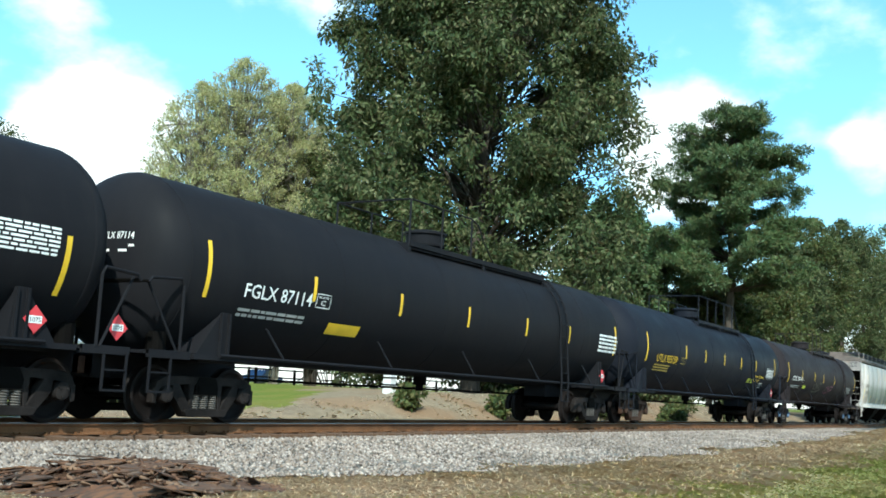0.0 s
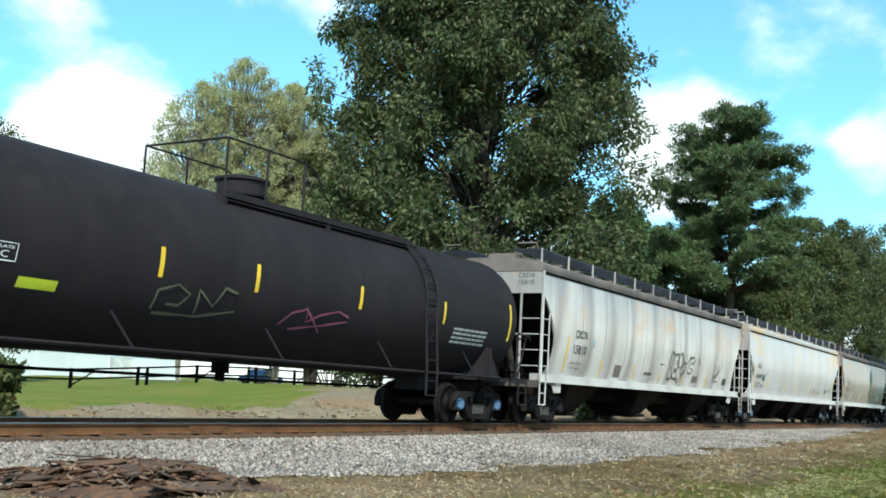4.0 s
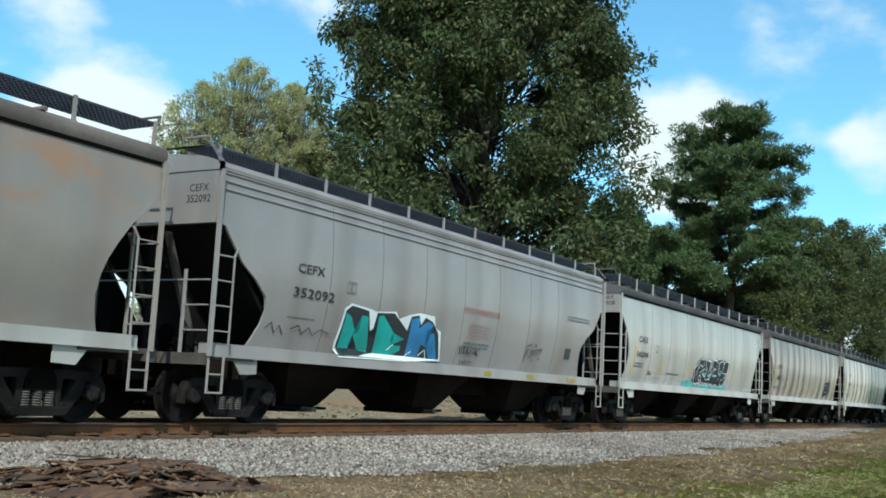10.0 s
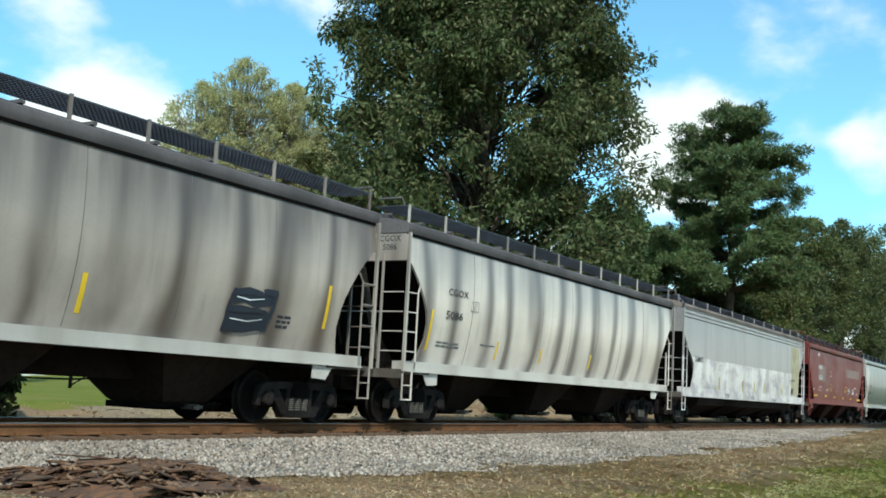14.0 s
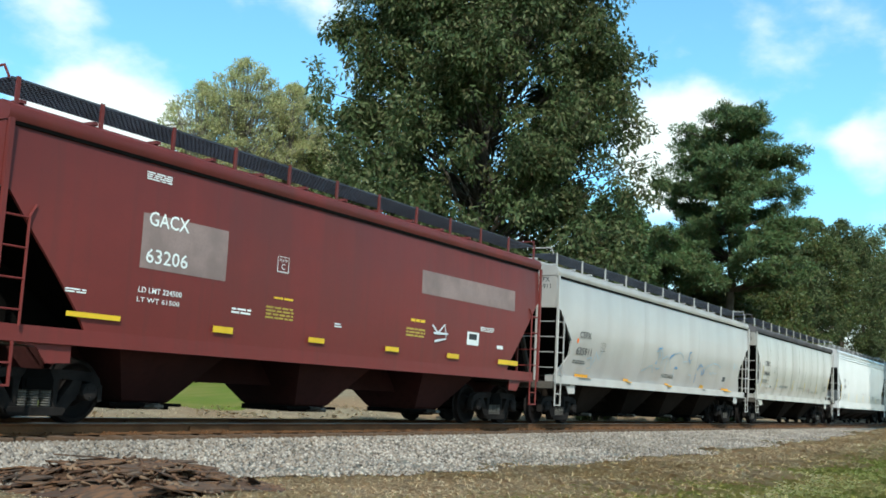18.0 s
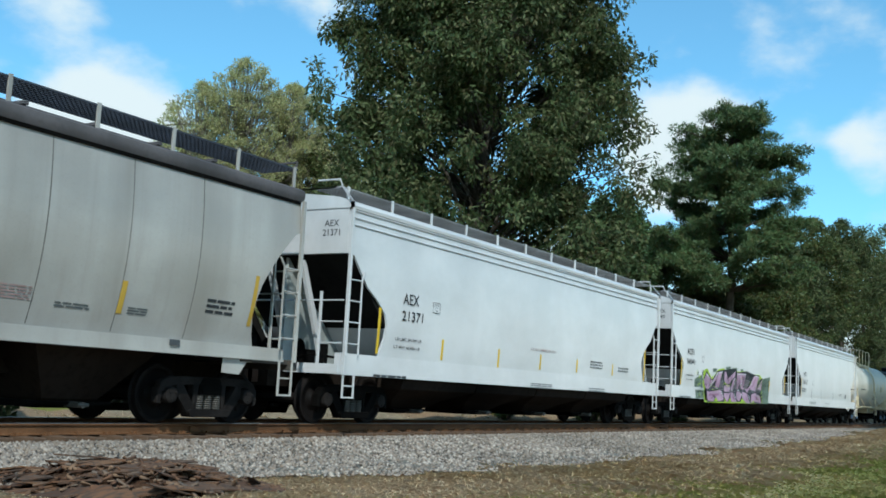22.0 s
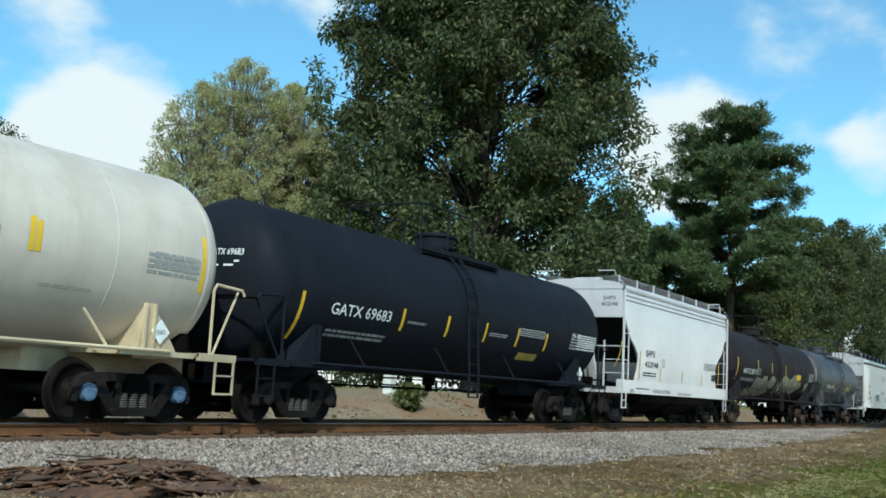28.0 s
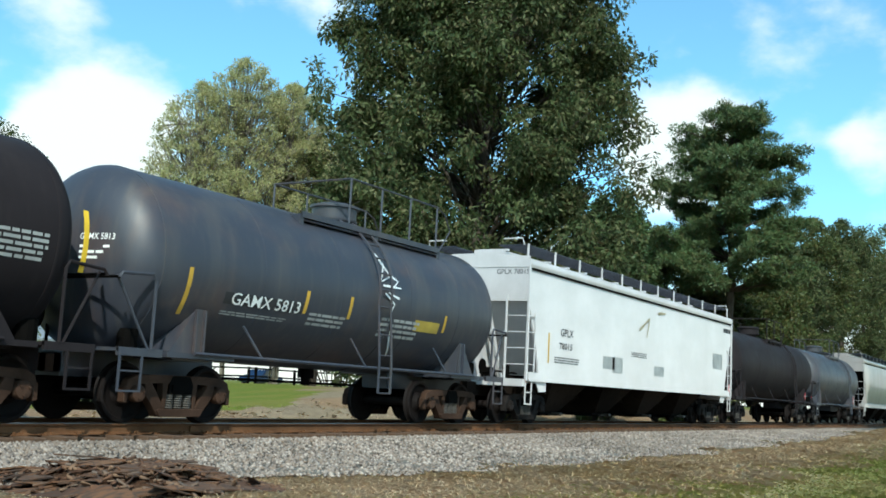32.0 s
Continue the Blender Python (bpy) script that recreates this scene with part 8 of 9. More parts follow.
# builder, key, front and rear bogie places, paint, label, options
TRAIN = [
    (tnk, "lead", -6.7, 9.14, "black_a", "black tank car with a white data table", {}),
    (tnk, "t1", 12.91, 28.85, "black_a", "long black tank car with white lettering", {"ladders": (4.85,), "dome": 0.2, "walk_len": (2.2, 4.5), "rail": (-2.2, 0.5)}),
    (tnk, "t2", 32.5, 48.8, "black_b", "long black tank car with yellow lettering", {"ladders": (4.3,), "dome": 0.1, "walk_len": (1.5, 4.1), "rail": (-1.5, 3.0), "bogies": ("red", "grey"), "placards": ((1, "placard_red"),)}),
    (tnk, "t3", 52.44, 68.45, "black_c", "brownish black tank car with scrawled graffiti", {"ladders": (4.9,), "dome": 0.5, "walk_len": (1.5, 4.3), "rail": (-1.5, 0.6), "cap": "blue", "placards": ()}),
    (hop, "h1", 72.1, 88.0, "rusty_grey", "grey hopper car with rust stains, soot and graffiti", {"sill": "light_grey", "end_text": ("CRDX", "15810"), "roof": "brown_roof", "seams": 10}),
    (hop, "h2", 91.98, 108.2, "pale_grey", "pale grey hopper car with tan rust blotches", {"notch": "angled", "end_text": ("TILX", "650472"), "seams": 9, "bays": 4, "cap": "blue"}),
    (hop, "h3", 112.36, 126.1, "stained_grey", "rust-blotched grey hopper car with a round green emblem", {"sill": "light_grey", "end_text": ("CGOX", "5087"), "roof": "brown_roof"}),
    (hop, "h4", 129.95, 143.6, "dull_grey", "dull grey hopper car with teal and blue graffiti", {"over": 1.18, "end_text": ("CEFX", "352092"), "ribs": True, "style": "acf"}),
    (hop, "h5", 147.59, 161.2, "light_grey", "light grey hopper car with black and white graffiti", {"end_text": ("CAEX", "540008"), "roof": "dark_roof"}),
    (hop, "h6", 165.51, 178.8, "sooty_grey", "soot-streaked grey hopper car", {"sill": "light_grey", "end_text": ("CGOX 1000",), "roof": "dark_roof", "seams": 7}),
    (hop, "h7", 182.84, 196.5, "streaked_grey", "streaked light grey hopper car", {"sill": "light_grey", "end_text": ("CGOX", "5086"), "roof": "dark_roof", "seams": 8}),
    (hop, "h8", 200.2, 216.7, "peeling", "grey hopper car with a peeling whitish lower half", {"over": 1.16, "roof": "brown_roof", "ribs": True, "style": "acf", "deep": True, "sill_z": (0.98, 1.30), "bays": 4}),
    (hop, "h9", 220.31, 233.6, "red", "oxide red hopper car with grey patches", {"end_text": ("GACX", "63206"), "style": "straight", "seams": 1, "over": 1.2, "under": "red_under"}),
    (hop, "h10", 237.36, 253.3, "cool_white", "off-white hopper car with faded blue scribbles", {"notch": "angled", "end_text": ("CEFX", "635911"), "bays": 4, "seams": 3}),
    (hop, "h11", 257.51, 271.0, "light_grey", "light grey hopper car with grimy seams", {"end_text": ("CAEX", "540043"), "roof": "dark_roof", "seams": 10}),
    (hop, "h12", 275.05, 289.9, "bright_white", "clean white hopper car with a deep side sill", {"over": 1.13, "end_text": ("AEX", "21371"), "style": "acf", "ribs": True, "deep": True, "sill_z": (0.93, 1.33), "bays": 4, "seams": 1, "bogies": ("dark", "dark")}),
    (hop, "h13", 293.52, 308.4, "bright_white", "clean white hopper car with pink and lime graffiti", {"over": 1.13, "end_text": ("ACFX", "36040"), "style": "acf", "ribs": True, "deep": True, "sill_z": (0.93, 1.33), "bays": 4, "seams": 1, "bogies": ("dark", "dark")}),
    (hop, "h14", 311.94, 325.6, "bright_white", "clean white hopper car with yellow markers", {"over": 1.13, "end_text": ("AEX", "13117"), "style": "acf", "ribs": True, "deep": True, "sill_z": (0.93, 1.33), "bays": 4, "seams": 1, "bogies": ("dark", "dark")}),
    (tnk, "t4", 329.2, 340.57, "white_tank", "creamy white tank car with a side ladder", {"ladders": (-0.95,), "dome": -1.0, "walk_len": (2.0, 1.6), "placards": ((1, "white", "3265"),), "trim": "sand_trim", "cap": "blue"}),
    (tnk, "t5", 344.5, 356.4, "black_b", "black tank car with yellow marker strips", {"placards": ((1, "white", ""),), "ladders": (-0.49,), "dome": 0.25, "walk_len": (2.2, 1.4), "rail": (-2.2, 0.1)}),
    (hop, "h15", 359.95, 369.25, "bright_white", "short white two-bay hopper car", {"over": 0.82, "mark_dx": 0.365, "end_text": ("SHPX", "432048"), "style": "acf", "ribs": True, "deep": True, "sill_z": (0.95, 1.35), "bays": 2, "seams": 1, "posts": 8}),
    (tnk, "t6", 372.76, 385.7, "black_c", "brownish black tank car with cream graffiti", {"placards": (), "ladders": (-0.35,), "dome": 0.25, "walk_len": (2.2, 1.4), "rail": (-2.2, 0.1), "bogies": ("red", "red")}),
    (tnk, "t7", 389.52, 398.0, "grey_tank", "slate grey tank car with white spray paint", {"placards": (), "ladders": (0.66,), "dome": 0.9, "walk_len": (2.3, 2.6), "rail": (-0.8, 2.5), "bogies": ("red", "red")}),
    (hop, "h16", 401.8, 417.6, "bright_white", "white hopper car with grey patches and flat sides", {"over": 1.1, "slope": "bright_white", "end_text": ("GPLX 78015",), "style": "flat", "bays": 4, "seams": 1}),
    (tnk, "t8", 421.6, 433.0, "black_c", "brownish black tank car", {"walk_len": (0.5, 2.2)}),
    (tnk, "t9", 436.9, 446.5, "grey_tank", "slate grey tank car", {"walk_len": (0.5, 2.2)}),
    (hop, "h17", 450.4, 464.2, "cool_white", "off-white hopper car with smooth sides", {"seams": 1}),
    (tnk, "t10", 468.2, 481.0, "black_a", "plain black tank car", {}),
    (hop, "h18", 484.9, 499.0, "dull_grey", "dull grey hopper car with plain sides", {}),
]
CARS = []


def make_train():
    for i, (build, key, xf, xr, paint, label, opt) in enumerate(TRAIN):
        opt = dict(opt)
        for k in ("roof", "trim", "under", "slope", "sill"):
            if k in opt:
                opt[k] = P[opt[k]]
        gf = xf - TRAIN[i - 1][3] if i else 3.8
        gr = TRAIN[i + 1][2] - xr if i + 1 < len(TRAIN) else 3.8
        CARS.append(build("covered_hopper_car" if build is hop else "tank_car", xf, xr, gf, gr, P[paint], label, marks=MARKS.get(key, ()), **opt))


make_train()


def way_gone(t):
    """Metres that the train has rolled since the start; its pace rises a little."""
    knots = ((0, 11.547), (3.5, 11.618), (8.5, 11.704), (14.5, 11.799), (19, 11.825), (25.5, 11.848), (30, 11.993), (32, 12.11))
    s = 0.0
    for (t0, v0), (t1, v1) in zip(knots, knots[1:]):
        u = min(max(t - t0, 0), t1 - t0)
        s += v0 * u + (v1 - v0) * u * u / (2 * (t1 - t0))
    return s


def motions():
    for car in CARS:
        walk(car, [(t, pose(car["mid"] - way_gone(t), TRACK_Y, RAIL_Z)) for t in range(0, 33)])
        del car["mid"]
    ticks = [i / 20 for i in range(641)]
    first = {}
    for w, a in WHEELSETS:
        if a not in first:
            walk(w, [(t, pose(a, 0, 0.457, 0, -math.degrees(way_gone(t) / 0.457) % 360, 0)) for t in ticks])
            first[a] = w
        else:
            # all wheels turn alike: they share the keys of the first
            src = first[a].animation_data
            w.rotation_mode = "QUATERNION"
            w.animation_data_create().action = src.action
            w.animation_data.action_slot = src.action_slot

# ---- trees ----
def leaf_cloud(name, centres, radii, count, size, mat, seed, shape="leaf", droop=0.3, shell=0.55, wide=0.28):
    """Leaves over many clumps: each leaf a folded kite of four corners, denser towards a clump's outside."""
    rng = np.random.default_rng(seed)
    c, r = np.asarray(centres, float), np.asarray(radii, float)
    w = (r ** 2).prod(1) ** (1 / 3) if r.ndim == 2 else r ** 2
    pick = rng.choice(len(c), count, p=w / w.sum())
    d = rng.normal(size=(count, 3))
    d /= np.linalg.norm(d, axis=1)[:, None]
    rad = shell + (1.08 - shell) * rng.random(count) ** 0.6
    pos = c[pick] + d * rad[:, None] * (r[pick] if r.ndim == 2 else r[pick][:, None])
    s = size * (0.6 + 0.8 * rng.random(count))
    along = d * 0.6 + rng.normal(size=(count, 3)) * 0.7
    along[:, 2] -= droop
    along /= np.linalg.norm(along, axis=1)[:, None]
    side = np.cross(along, rng.normal(size=(count, 3)))
    side /= np.linalg.norm(side, axis=1)[:, None]
    up = np.cross(side, along)
    wide = wide if shape == "leaf" else 0.085
    v = np.stack([pos, pos + (along * 0.5 + side * wide + up * 0.06) * s[:, None], pos + along * s[:, None], pos + (along * 0.5 - side * wide + up * 0.06) * s[:, None]], 1)
    f = np.arange(4 * count).reshape(count, 4)
    return arrays(name, v.reshape(-1, 3), f, mat)


def limb(bm, a, b, r0, r1, rng, n=7, bend=0.12, k=5):
    a, b = Vector(a), Vector(b)
    pts = [a]
    L = (b - a).length
    for i in range(1, k + 1):
        pts.append(a.lerp(b, i / k) + (Vector((rng.uniform(-1, 1), rng.uniform(-1, 1), rng.uniform(-0.4, 0.6))) * bend * L / k if i < k else Vector()))
    for i, (p, q) in enumerate(zip(pts, pts[1:])):
        tube(bm, p, q, r0 + (r1 - r0) * i / k, n, r0 + (r1 - r0) * (i + 1) / k)
    return pts


def broad_tree(name, x, y, top, spread, crown_low, leaves, leaf, mat, label, seed, clumps=90, trunk_r=0.35, stems=1, clump=0.16, category="tree", lean=(0, 0), lobed=0.0, full=0.62, foot=0.13, lobes=14, lobe=(0.28, 0.42), droop=0.3, wide=0.28, twig=2, bark="bark"):
    """A broad-leaved tree: stems, limbs that reach into the crown, and clumps of leaves round their ends."""
    rng = random.Random(seed)
    z0 = height(x, y)
    t = empty(name, pose(x, y, z0 - 0.1), label, category)
    bm = bmesh.new()
    H = top - z0
    centres, radii = [], []
    heads = []
    for s in range(stems):
        off = Vector((rng.uniform(-1, 1), rng.uniform(-1, 1), 0)) * (0.12 * spread if stems > 1 else 0)
        pts = limb(bm, off * 0.35, off + Vector((lean[0], lean[1], H * 0.86)), trunk_r * (1 if s == 0 else 0.75), trunk_r * 0.16, rng, 10, 0.10, 8)
        heads.append(pts)
    part("trunk", bm, M[bark], t)
    bm = bmesh.new()
    boughs = []
    for i in range(lobes):
        u = (i + rng.random()) / lobes
        belly = math.sin(math.pi * min(1, max(0.02, (u * (1.01 - foot) + foot)))) ** full
        a, rr = i * 2.4 + rng.uniform(-0.5, 0.5), spread * belly * rng.uniform(0.45, 0.86)
        k = spread * rng.uniform(*lobe)
        c = Vector((rr * math.cos(a), rr * math.sin(a), crown_low + (H - crown_low) * (0.05 + 0.85 * u)))
        boughs.append((c, k))
        stem = rng.choice(heads)
        j = max(1, min(len(stem) - 1, int(len(stem) * (c.z / H) * 0.75)))
        limb(bm, stem[j], c, trunk_r * 0.30, 0.04, rng, 6, 0.2, 5)
    for i in range(clumps):
        u = rng.random() ** 0.8
        z = crown_low + (H - crown_low) * u
        belly = math.sin(math.pi * min(1, max(0.02, (u * (1.01 - foot) + foot)))) ** full
        a = rng.uniform(0, 2 * math.pi)
        rr = spread * belly * math.sqrt(rng.uniform(0.12, 1.0)) * rng.uniform(0.84, 1.07)
        c = Vector((lean[0] * u + rr * math.cos(a), lean[1] * u + rr * math.sin(a), z))
        root = None
        if lobed and rng.random() < lobed:
            root, lr = rng.choice(boughs)
            d = Vector((rng.gauss(0, 1), rng.gauss(0, 1), rng.gauss(0, 1))).normalized() * lr * rng.uniform(0.45, 1.08)
            c = root + Vector((d.x, d.y, d.z * 0.85))
        k = spread * clump * rng.uniform(0.6, 1.4)
        centres.append(c), radii.append((k * 1.1, k * 1.1, k * (0.8 + 0.5 * max(0, droop - 0.3))))
        if i % twig == 0:
            if root is None:
                stem = rng.choice(heads)
                root = stem[max(2, min(len(stem) - 1, int(len(stem) * (c.z / H) * 0.85)))]
            limb(bm, root, c, trunk_r * 0.14, 0.02, rng, 4, 0.2, 3)
    part("branchwork", bm, M[bark], t)
    o = new("crown", leaf_cloud("crown", centres, radii, leaves, leaf, mat, seed, shell=0.2, droop=droop, wide=wide))
    o.parent = t
    return t


def pine_tree(name, x, y, top, leaves, seed, label, low=0.32, spread=5.5, mat="pine_leaf"):
    rng = random.Random(seed)
    z0 = height(x, y)
    t = empty(name, pose(x, y, z0 - 0.1), label, "pine tree")
    H = top - z0
    bm = bmesh.new()
    stem = limb(bm, (0, 0, 0), (0.6, 0.3, H * 0.97), 0.42, 0.07, rng, 9, 0.08, 10)
    part("trunk", bm, M["bark"], t)
    bm = bmesh.new()
    centres, radii = [], []
    tiers = 20
    for i in range(tiers):
        u = i / (tiers - 1)
        z = H * (low + (0.97 - low) * u)
        reach = spread * (1 - 0.76 * u ** 4) * rng.uniform(0.78, 1.12)
        for k in range(rng.choice((6, 7, 8)) if u < 0.85 else 4):
            a = rng.uniform(0, 6.283)
            rr = reach * rng.uniform(0.6, 1.05)
            end = Vector((rr * math.cos(a), rr * math.sin(a), z + rr * rng.uniform(-0.05, 0.28)))
            j = max(1, min(len(stem) - 1, int(len(stem) * z / H * 0.96)))
            limb(bm, stem[j], end, 0.10, 0.02, rng, 5, 0.15, 4)
            for q in range(11):
                f = rng.uniform(0.42, 1.03)
                c = stem[j].lerp(end, f) + Vector((rng.uniform(-0.8, 0.8), rng.uniform(-0.8, 0.8), rng.uniform(-0.1, 0.55)))
                s = rng.uniform(0.20, 0.50)
                centres.append(c), radii.append((s * 1.2, s * 1.2, s * 0.7))
    part("branchwork", bm, M["bark"], t)
    o = new("crown", leaf_cloud("crown", centres, radii, leaves, 0.36, M[mat], seed, "needle", -0.3, 0.05))
    o.parent = t
    return t


broad_tree("oak_tree", 44.9, 25.2, 30.0, 8.5, 2.2, 300000, 0.27, M["oak_leaf"], "huge dark green oak tree with a dense crown", 11, 3400, 0.42, 3, 0.058, lobed=0.62, full=0.30, foot=0.26, lobes=64, lobe=(0.12, 0.24), droop=0.75, wide=0.19, twig=5)
pine_tree("pine_tree", 80, 22.6, 24.6, 170000, 21, "tall dark pine tree with layered boughs", 0.38, 6.7)
for k, (x, y, top, spread, n, kind, label) in enumerate((
        (46.0, 42.0, 20.6, 4.2, 62000, "thin_leaf", "sparse yellow-green autumn tree behind the lawn"),
        (43.4, 43.0, 18.6, 3.6, 40000, "thin_leaf", "thin yellowing tree at the wood's edge"),
        (49.2, 41.0, 19.8, 4.4, 70000, "thin_leaf", "pale olive tree beside the oak"),
        (51.5, 40.0, 17.5, 5.0, 50000, "wood_leaf", "green tree in the oak's shade"),
        (77.3, 31.0, 17.9, 4.6, 40000, "pine_leaf", "dark evergreen behind the oak"),
        (84.6, 30.0, 15.6, 4.8, 40000, "wood_leaf", "green woodland tree below the pine"),
        (86.5, 26.0, 12.2, 4.4, 40000, "wood_leaf", "bushy green tree under the pine"),
        (97.0, 25.0, 12.6, 4.8, 40000, "wood_leaf", "leafy green tree beside the track"),
        (106.0, 26.0, 14.8, 5.2, 40000, "wood_leaf", "broad green tree in the wood's edge"),
        (124.0, 28.5, 20.4, 6.4, 40000, "oak_leaf", "tall green tree of the far wood"),
        (131.4, 27.0, 24.2, 6.6, 40000, "wood_leaf", "tall leafy tree of the far wood"),
        (138.5, 25.0, 25.2, 6.6, 40000, "oak_leaf", "dense green tree of the far wood"),
        (149.3, 24.0, 26.4, 7.0, 24000, "wood_leaf", "high green tree beyond the pine"),
        (161.0, 23.0, 28.0, 7.2, 24000, "oak_leaf", "dark green tree at the far bend"),
        (182.0, 22.0, 31.0, 8.4, 24000, "wood_leaf", "hazy green tree far down the line"),
        (42.2, 60.0, 17.6, 5.0, 14000, "oak_leaf", "distant dark green tree past the building"))):
    if kind == "thin_leaf":
        broad_tree("tree", x, y, top, spread, 1.6, n, 0.145, M[kind], label, 40 + k, 900, 0.12, 4, 0.062, lobed=0.35, full=0.45, wide=0.2, twig=1, bark="pale_bark")
    else:
        broad_tree("tree", x, y, top, spread, 1.6, n if x < 60 else int(n * 1.5), 0.24 if x < 60 else 0.29, M[kind], label, 40 + k, 420, 0.24, 2 if spread > 5 else 4, 0.10, lobed=0.65, full=0.45, lobes=22, lobe=(0.2, 0.36), droop=0.5, wide=0.22, twig=4)
# trees on the near side further down the line: their shade falls on the cars there
for k, x in enumerate((66, 74, 82, 91, 101, 112)):
    broad_tree("tree", x, 2.8 + 0.4 * (k % 3), 27.5 + 1.5 * (k % 2), 3.6, 11.0, 15000, 0.42, M["wood_leaf"], "tall green roadside tree shading the track", 70 + k, 110, 0.25, 1, 0.2)


def shrub(x, y, r, top, n, mat, seed, label):
    rng = random.Random(seed)
    z0 = height(x, y)
    t = empty("shrub", pose(x, y, z0 - 0.05), label, "shrub")
    bm = bmesh.new()
    cs, rs = [], []
    for i in range(16):
        a, q = rng.uniform(0, 6.283), r * math.sqrt(rng.random()) * 0.8
        c = Vector((q * math.cos(a), q * math.sin(a), (top - z0) * rng.uniform(0.3, 0.9)))
        limb(bm, (q * 0.2 * math.cos(a), q * 0.2 * math.sin(a), 0), c, 0.03, 0.008, rng, 5, 0.2, 3)
        cs.append(c), rs.append([r * rng.uniform(0.25, 0.45)] * 3)
    part("stem", bm, M["bark"], t)
    o = new("crown", leaf_cloud("crown", cs, rs, n, 0.16 if r < 1.2 else 0.26, M[mat], seed, shell=0.2))
    o.parent = t


for k in range(16):
    shrub(41 + 3.6 * k + random.uniform(-1, 1), 27.5 + random.uniform(-1.5, 3), random.uniform(1.8, 2.8), random.uniform(3.2, 5.5), 4200, "wood_leaf" if k % 3 else "oak_leaf", 90 + k, "dark green undergrowth shrub below the trees")
shrub(13.0, 17.6, 0.75, 1.75, 2600, "wood_leaf", 120, "weedy green bush beside the ballast")
shrub(29.0, 18.6, 0.6, 1.75, 1400, "wood_leaf", 121, "small grey-green weed on the dirt bank")
for k in range(9):
    shrub(34 + 3.2 * k, 17.6 + 0.9 * math.sin(k * 2.1), 0.7, 1.6 + 0.3 * math.sin(k), 1500, "wood_leaf", 130 + k, "scrubby weed bush on the dirt bank")

# ---- things beyond the lawn ----
def white_building():
    b = empty("building", pose(70, 82, 0.9), "long low white building across the lawn", "building")
    bm = bmesh.new()
    box(bm, -24, 13, -0.15, 0.15, 0, 3.4), box(bm, -24, 13, 9.8, 10.1, 0, 3.4), box(bm, -24, -23.7, 0.15, 9.8, 0, 3.4), box(bm, 12.7, 13, 0.15, 9.8, 0, 3.4)
    part("wall", bm, M["white_wall"], b)
    bm = bmesh.new()
    prism(bm, [(-0.8, 3.35), (-0.8, 3.55), (5.0, 5.2), (10.8, 3.55), (10.8, 3.35)], -24.5, 13.5, "x")
    part("roof", bm, M["grey_roof"], b)
    for x, w in ((-13.5, 1.0), (3.2, 3.0)):
        bm = bmesh.new()
        box(bm, x, x + w, -0.19, -0.12, 0.05, 2.3)
        d = part("door", bm, M["concrete"], b)
        bm = bmesh.new()
        for x0, x1, z0, z1 in ((x - 0.1, x, 0.05, 2.4), (x + w, x + w + 0.1, 0.05, 2.4), (x, x + w, 2.3, 2.4)):
            box(bm, x0, x1, -0.23, -0.15, z0, z1)
        part("door_frame", bm, M["white_wall"], d)


M["white_wall"] = plain("white_siding", (0.78, 0.79, 0.78), 0.7, 0, 0.12, 1.0)
M["grey_roof"] = plain("grey_metal_roof", (0.30, 0.31, 0.32), 0.5, 0.2, 0.2, 1.0)
M["blue_paint"] = plain("dark_blue_car_paint", (0.012, 0.03, 0.075), 0.25, 0.2, 0.1)
M["glass"] = plain("dark_glass", (0.03, 0.04, 0.045), 0.08, 0, 0.1)
M["rubber"] = plain("tyre_rubber", (0.02, 0.02, 0.02), 0.9, 0, 0.2)
M["concrete"] = plain("whitewashed_concrete", (0.70, 0.69, 0.66), 0.9, 0, 0.25, 3.0, 0.3)
white_building()


def pickup():
    x, y = 84.5, 72
    t = empty("pickup_truck", pose(x, y, height(x, y), 0, 0, 8), "dark blue pickup truck parked on the lawn", "pickup truck")
    bm = bmesh.new()
    prism(bm, [(-2.7, 0.5), (-2.7, 1.0), (-2.55, 1.12), (-1.2, 1.2), (-0.6, 1.78), (0.75, 1.8), (0.95, 1.2), (2.7, 1.15), (2.75, 0.5)], -0.95, 0.95)
    bmesh.ops.bevel(bm, geom=bm.edges[:], offset=0.06, segments=2, affect="EDGES")
    part("body", bm, M["blue_paint"], t)
    for a, b in ((-0.85, -0.05), (0.02, 0.72)):
        bm = bmesh.new()
        prism(bm, [(a, 1.22), (b, 1.22), (b, 1.68), (a + 0.3 if a < -0.5 else a, 1.68)], -0.97, -0.955)
        part("window", bm, M["glass"], t)
    for a in (-1.75, 1.7):
        for s in (-0.86, 0.86):
            bm = bmesh.new()
            turned(bm, [(s - 0.11, 0.2), (s - 0.12, 0.36), (s + 0.12, 0.36), (s + 0.11, 0.2)], 18)
            bmesh.ops.translate(bm, vec=(a, 0, 0.36), verts=bm.verts[:])
            part("tyre", bm, M["rubber"], t)


pickup()


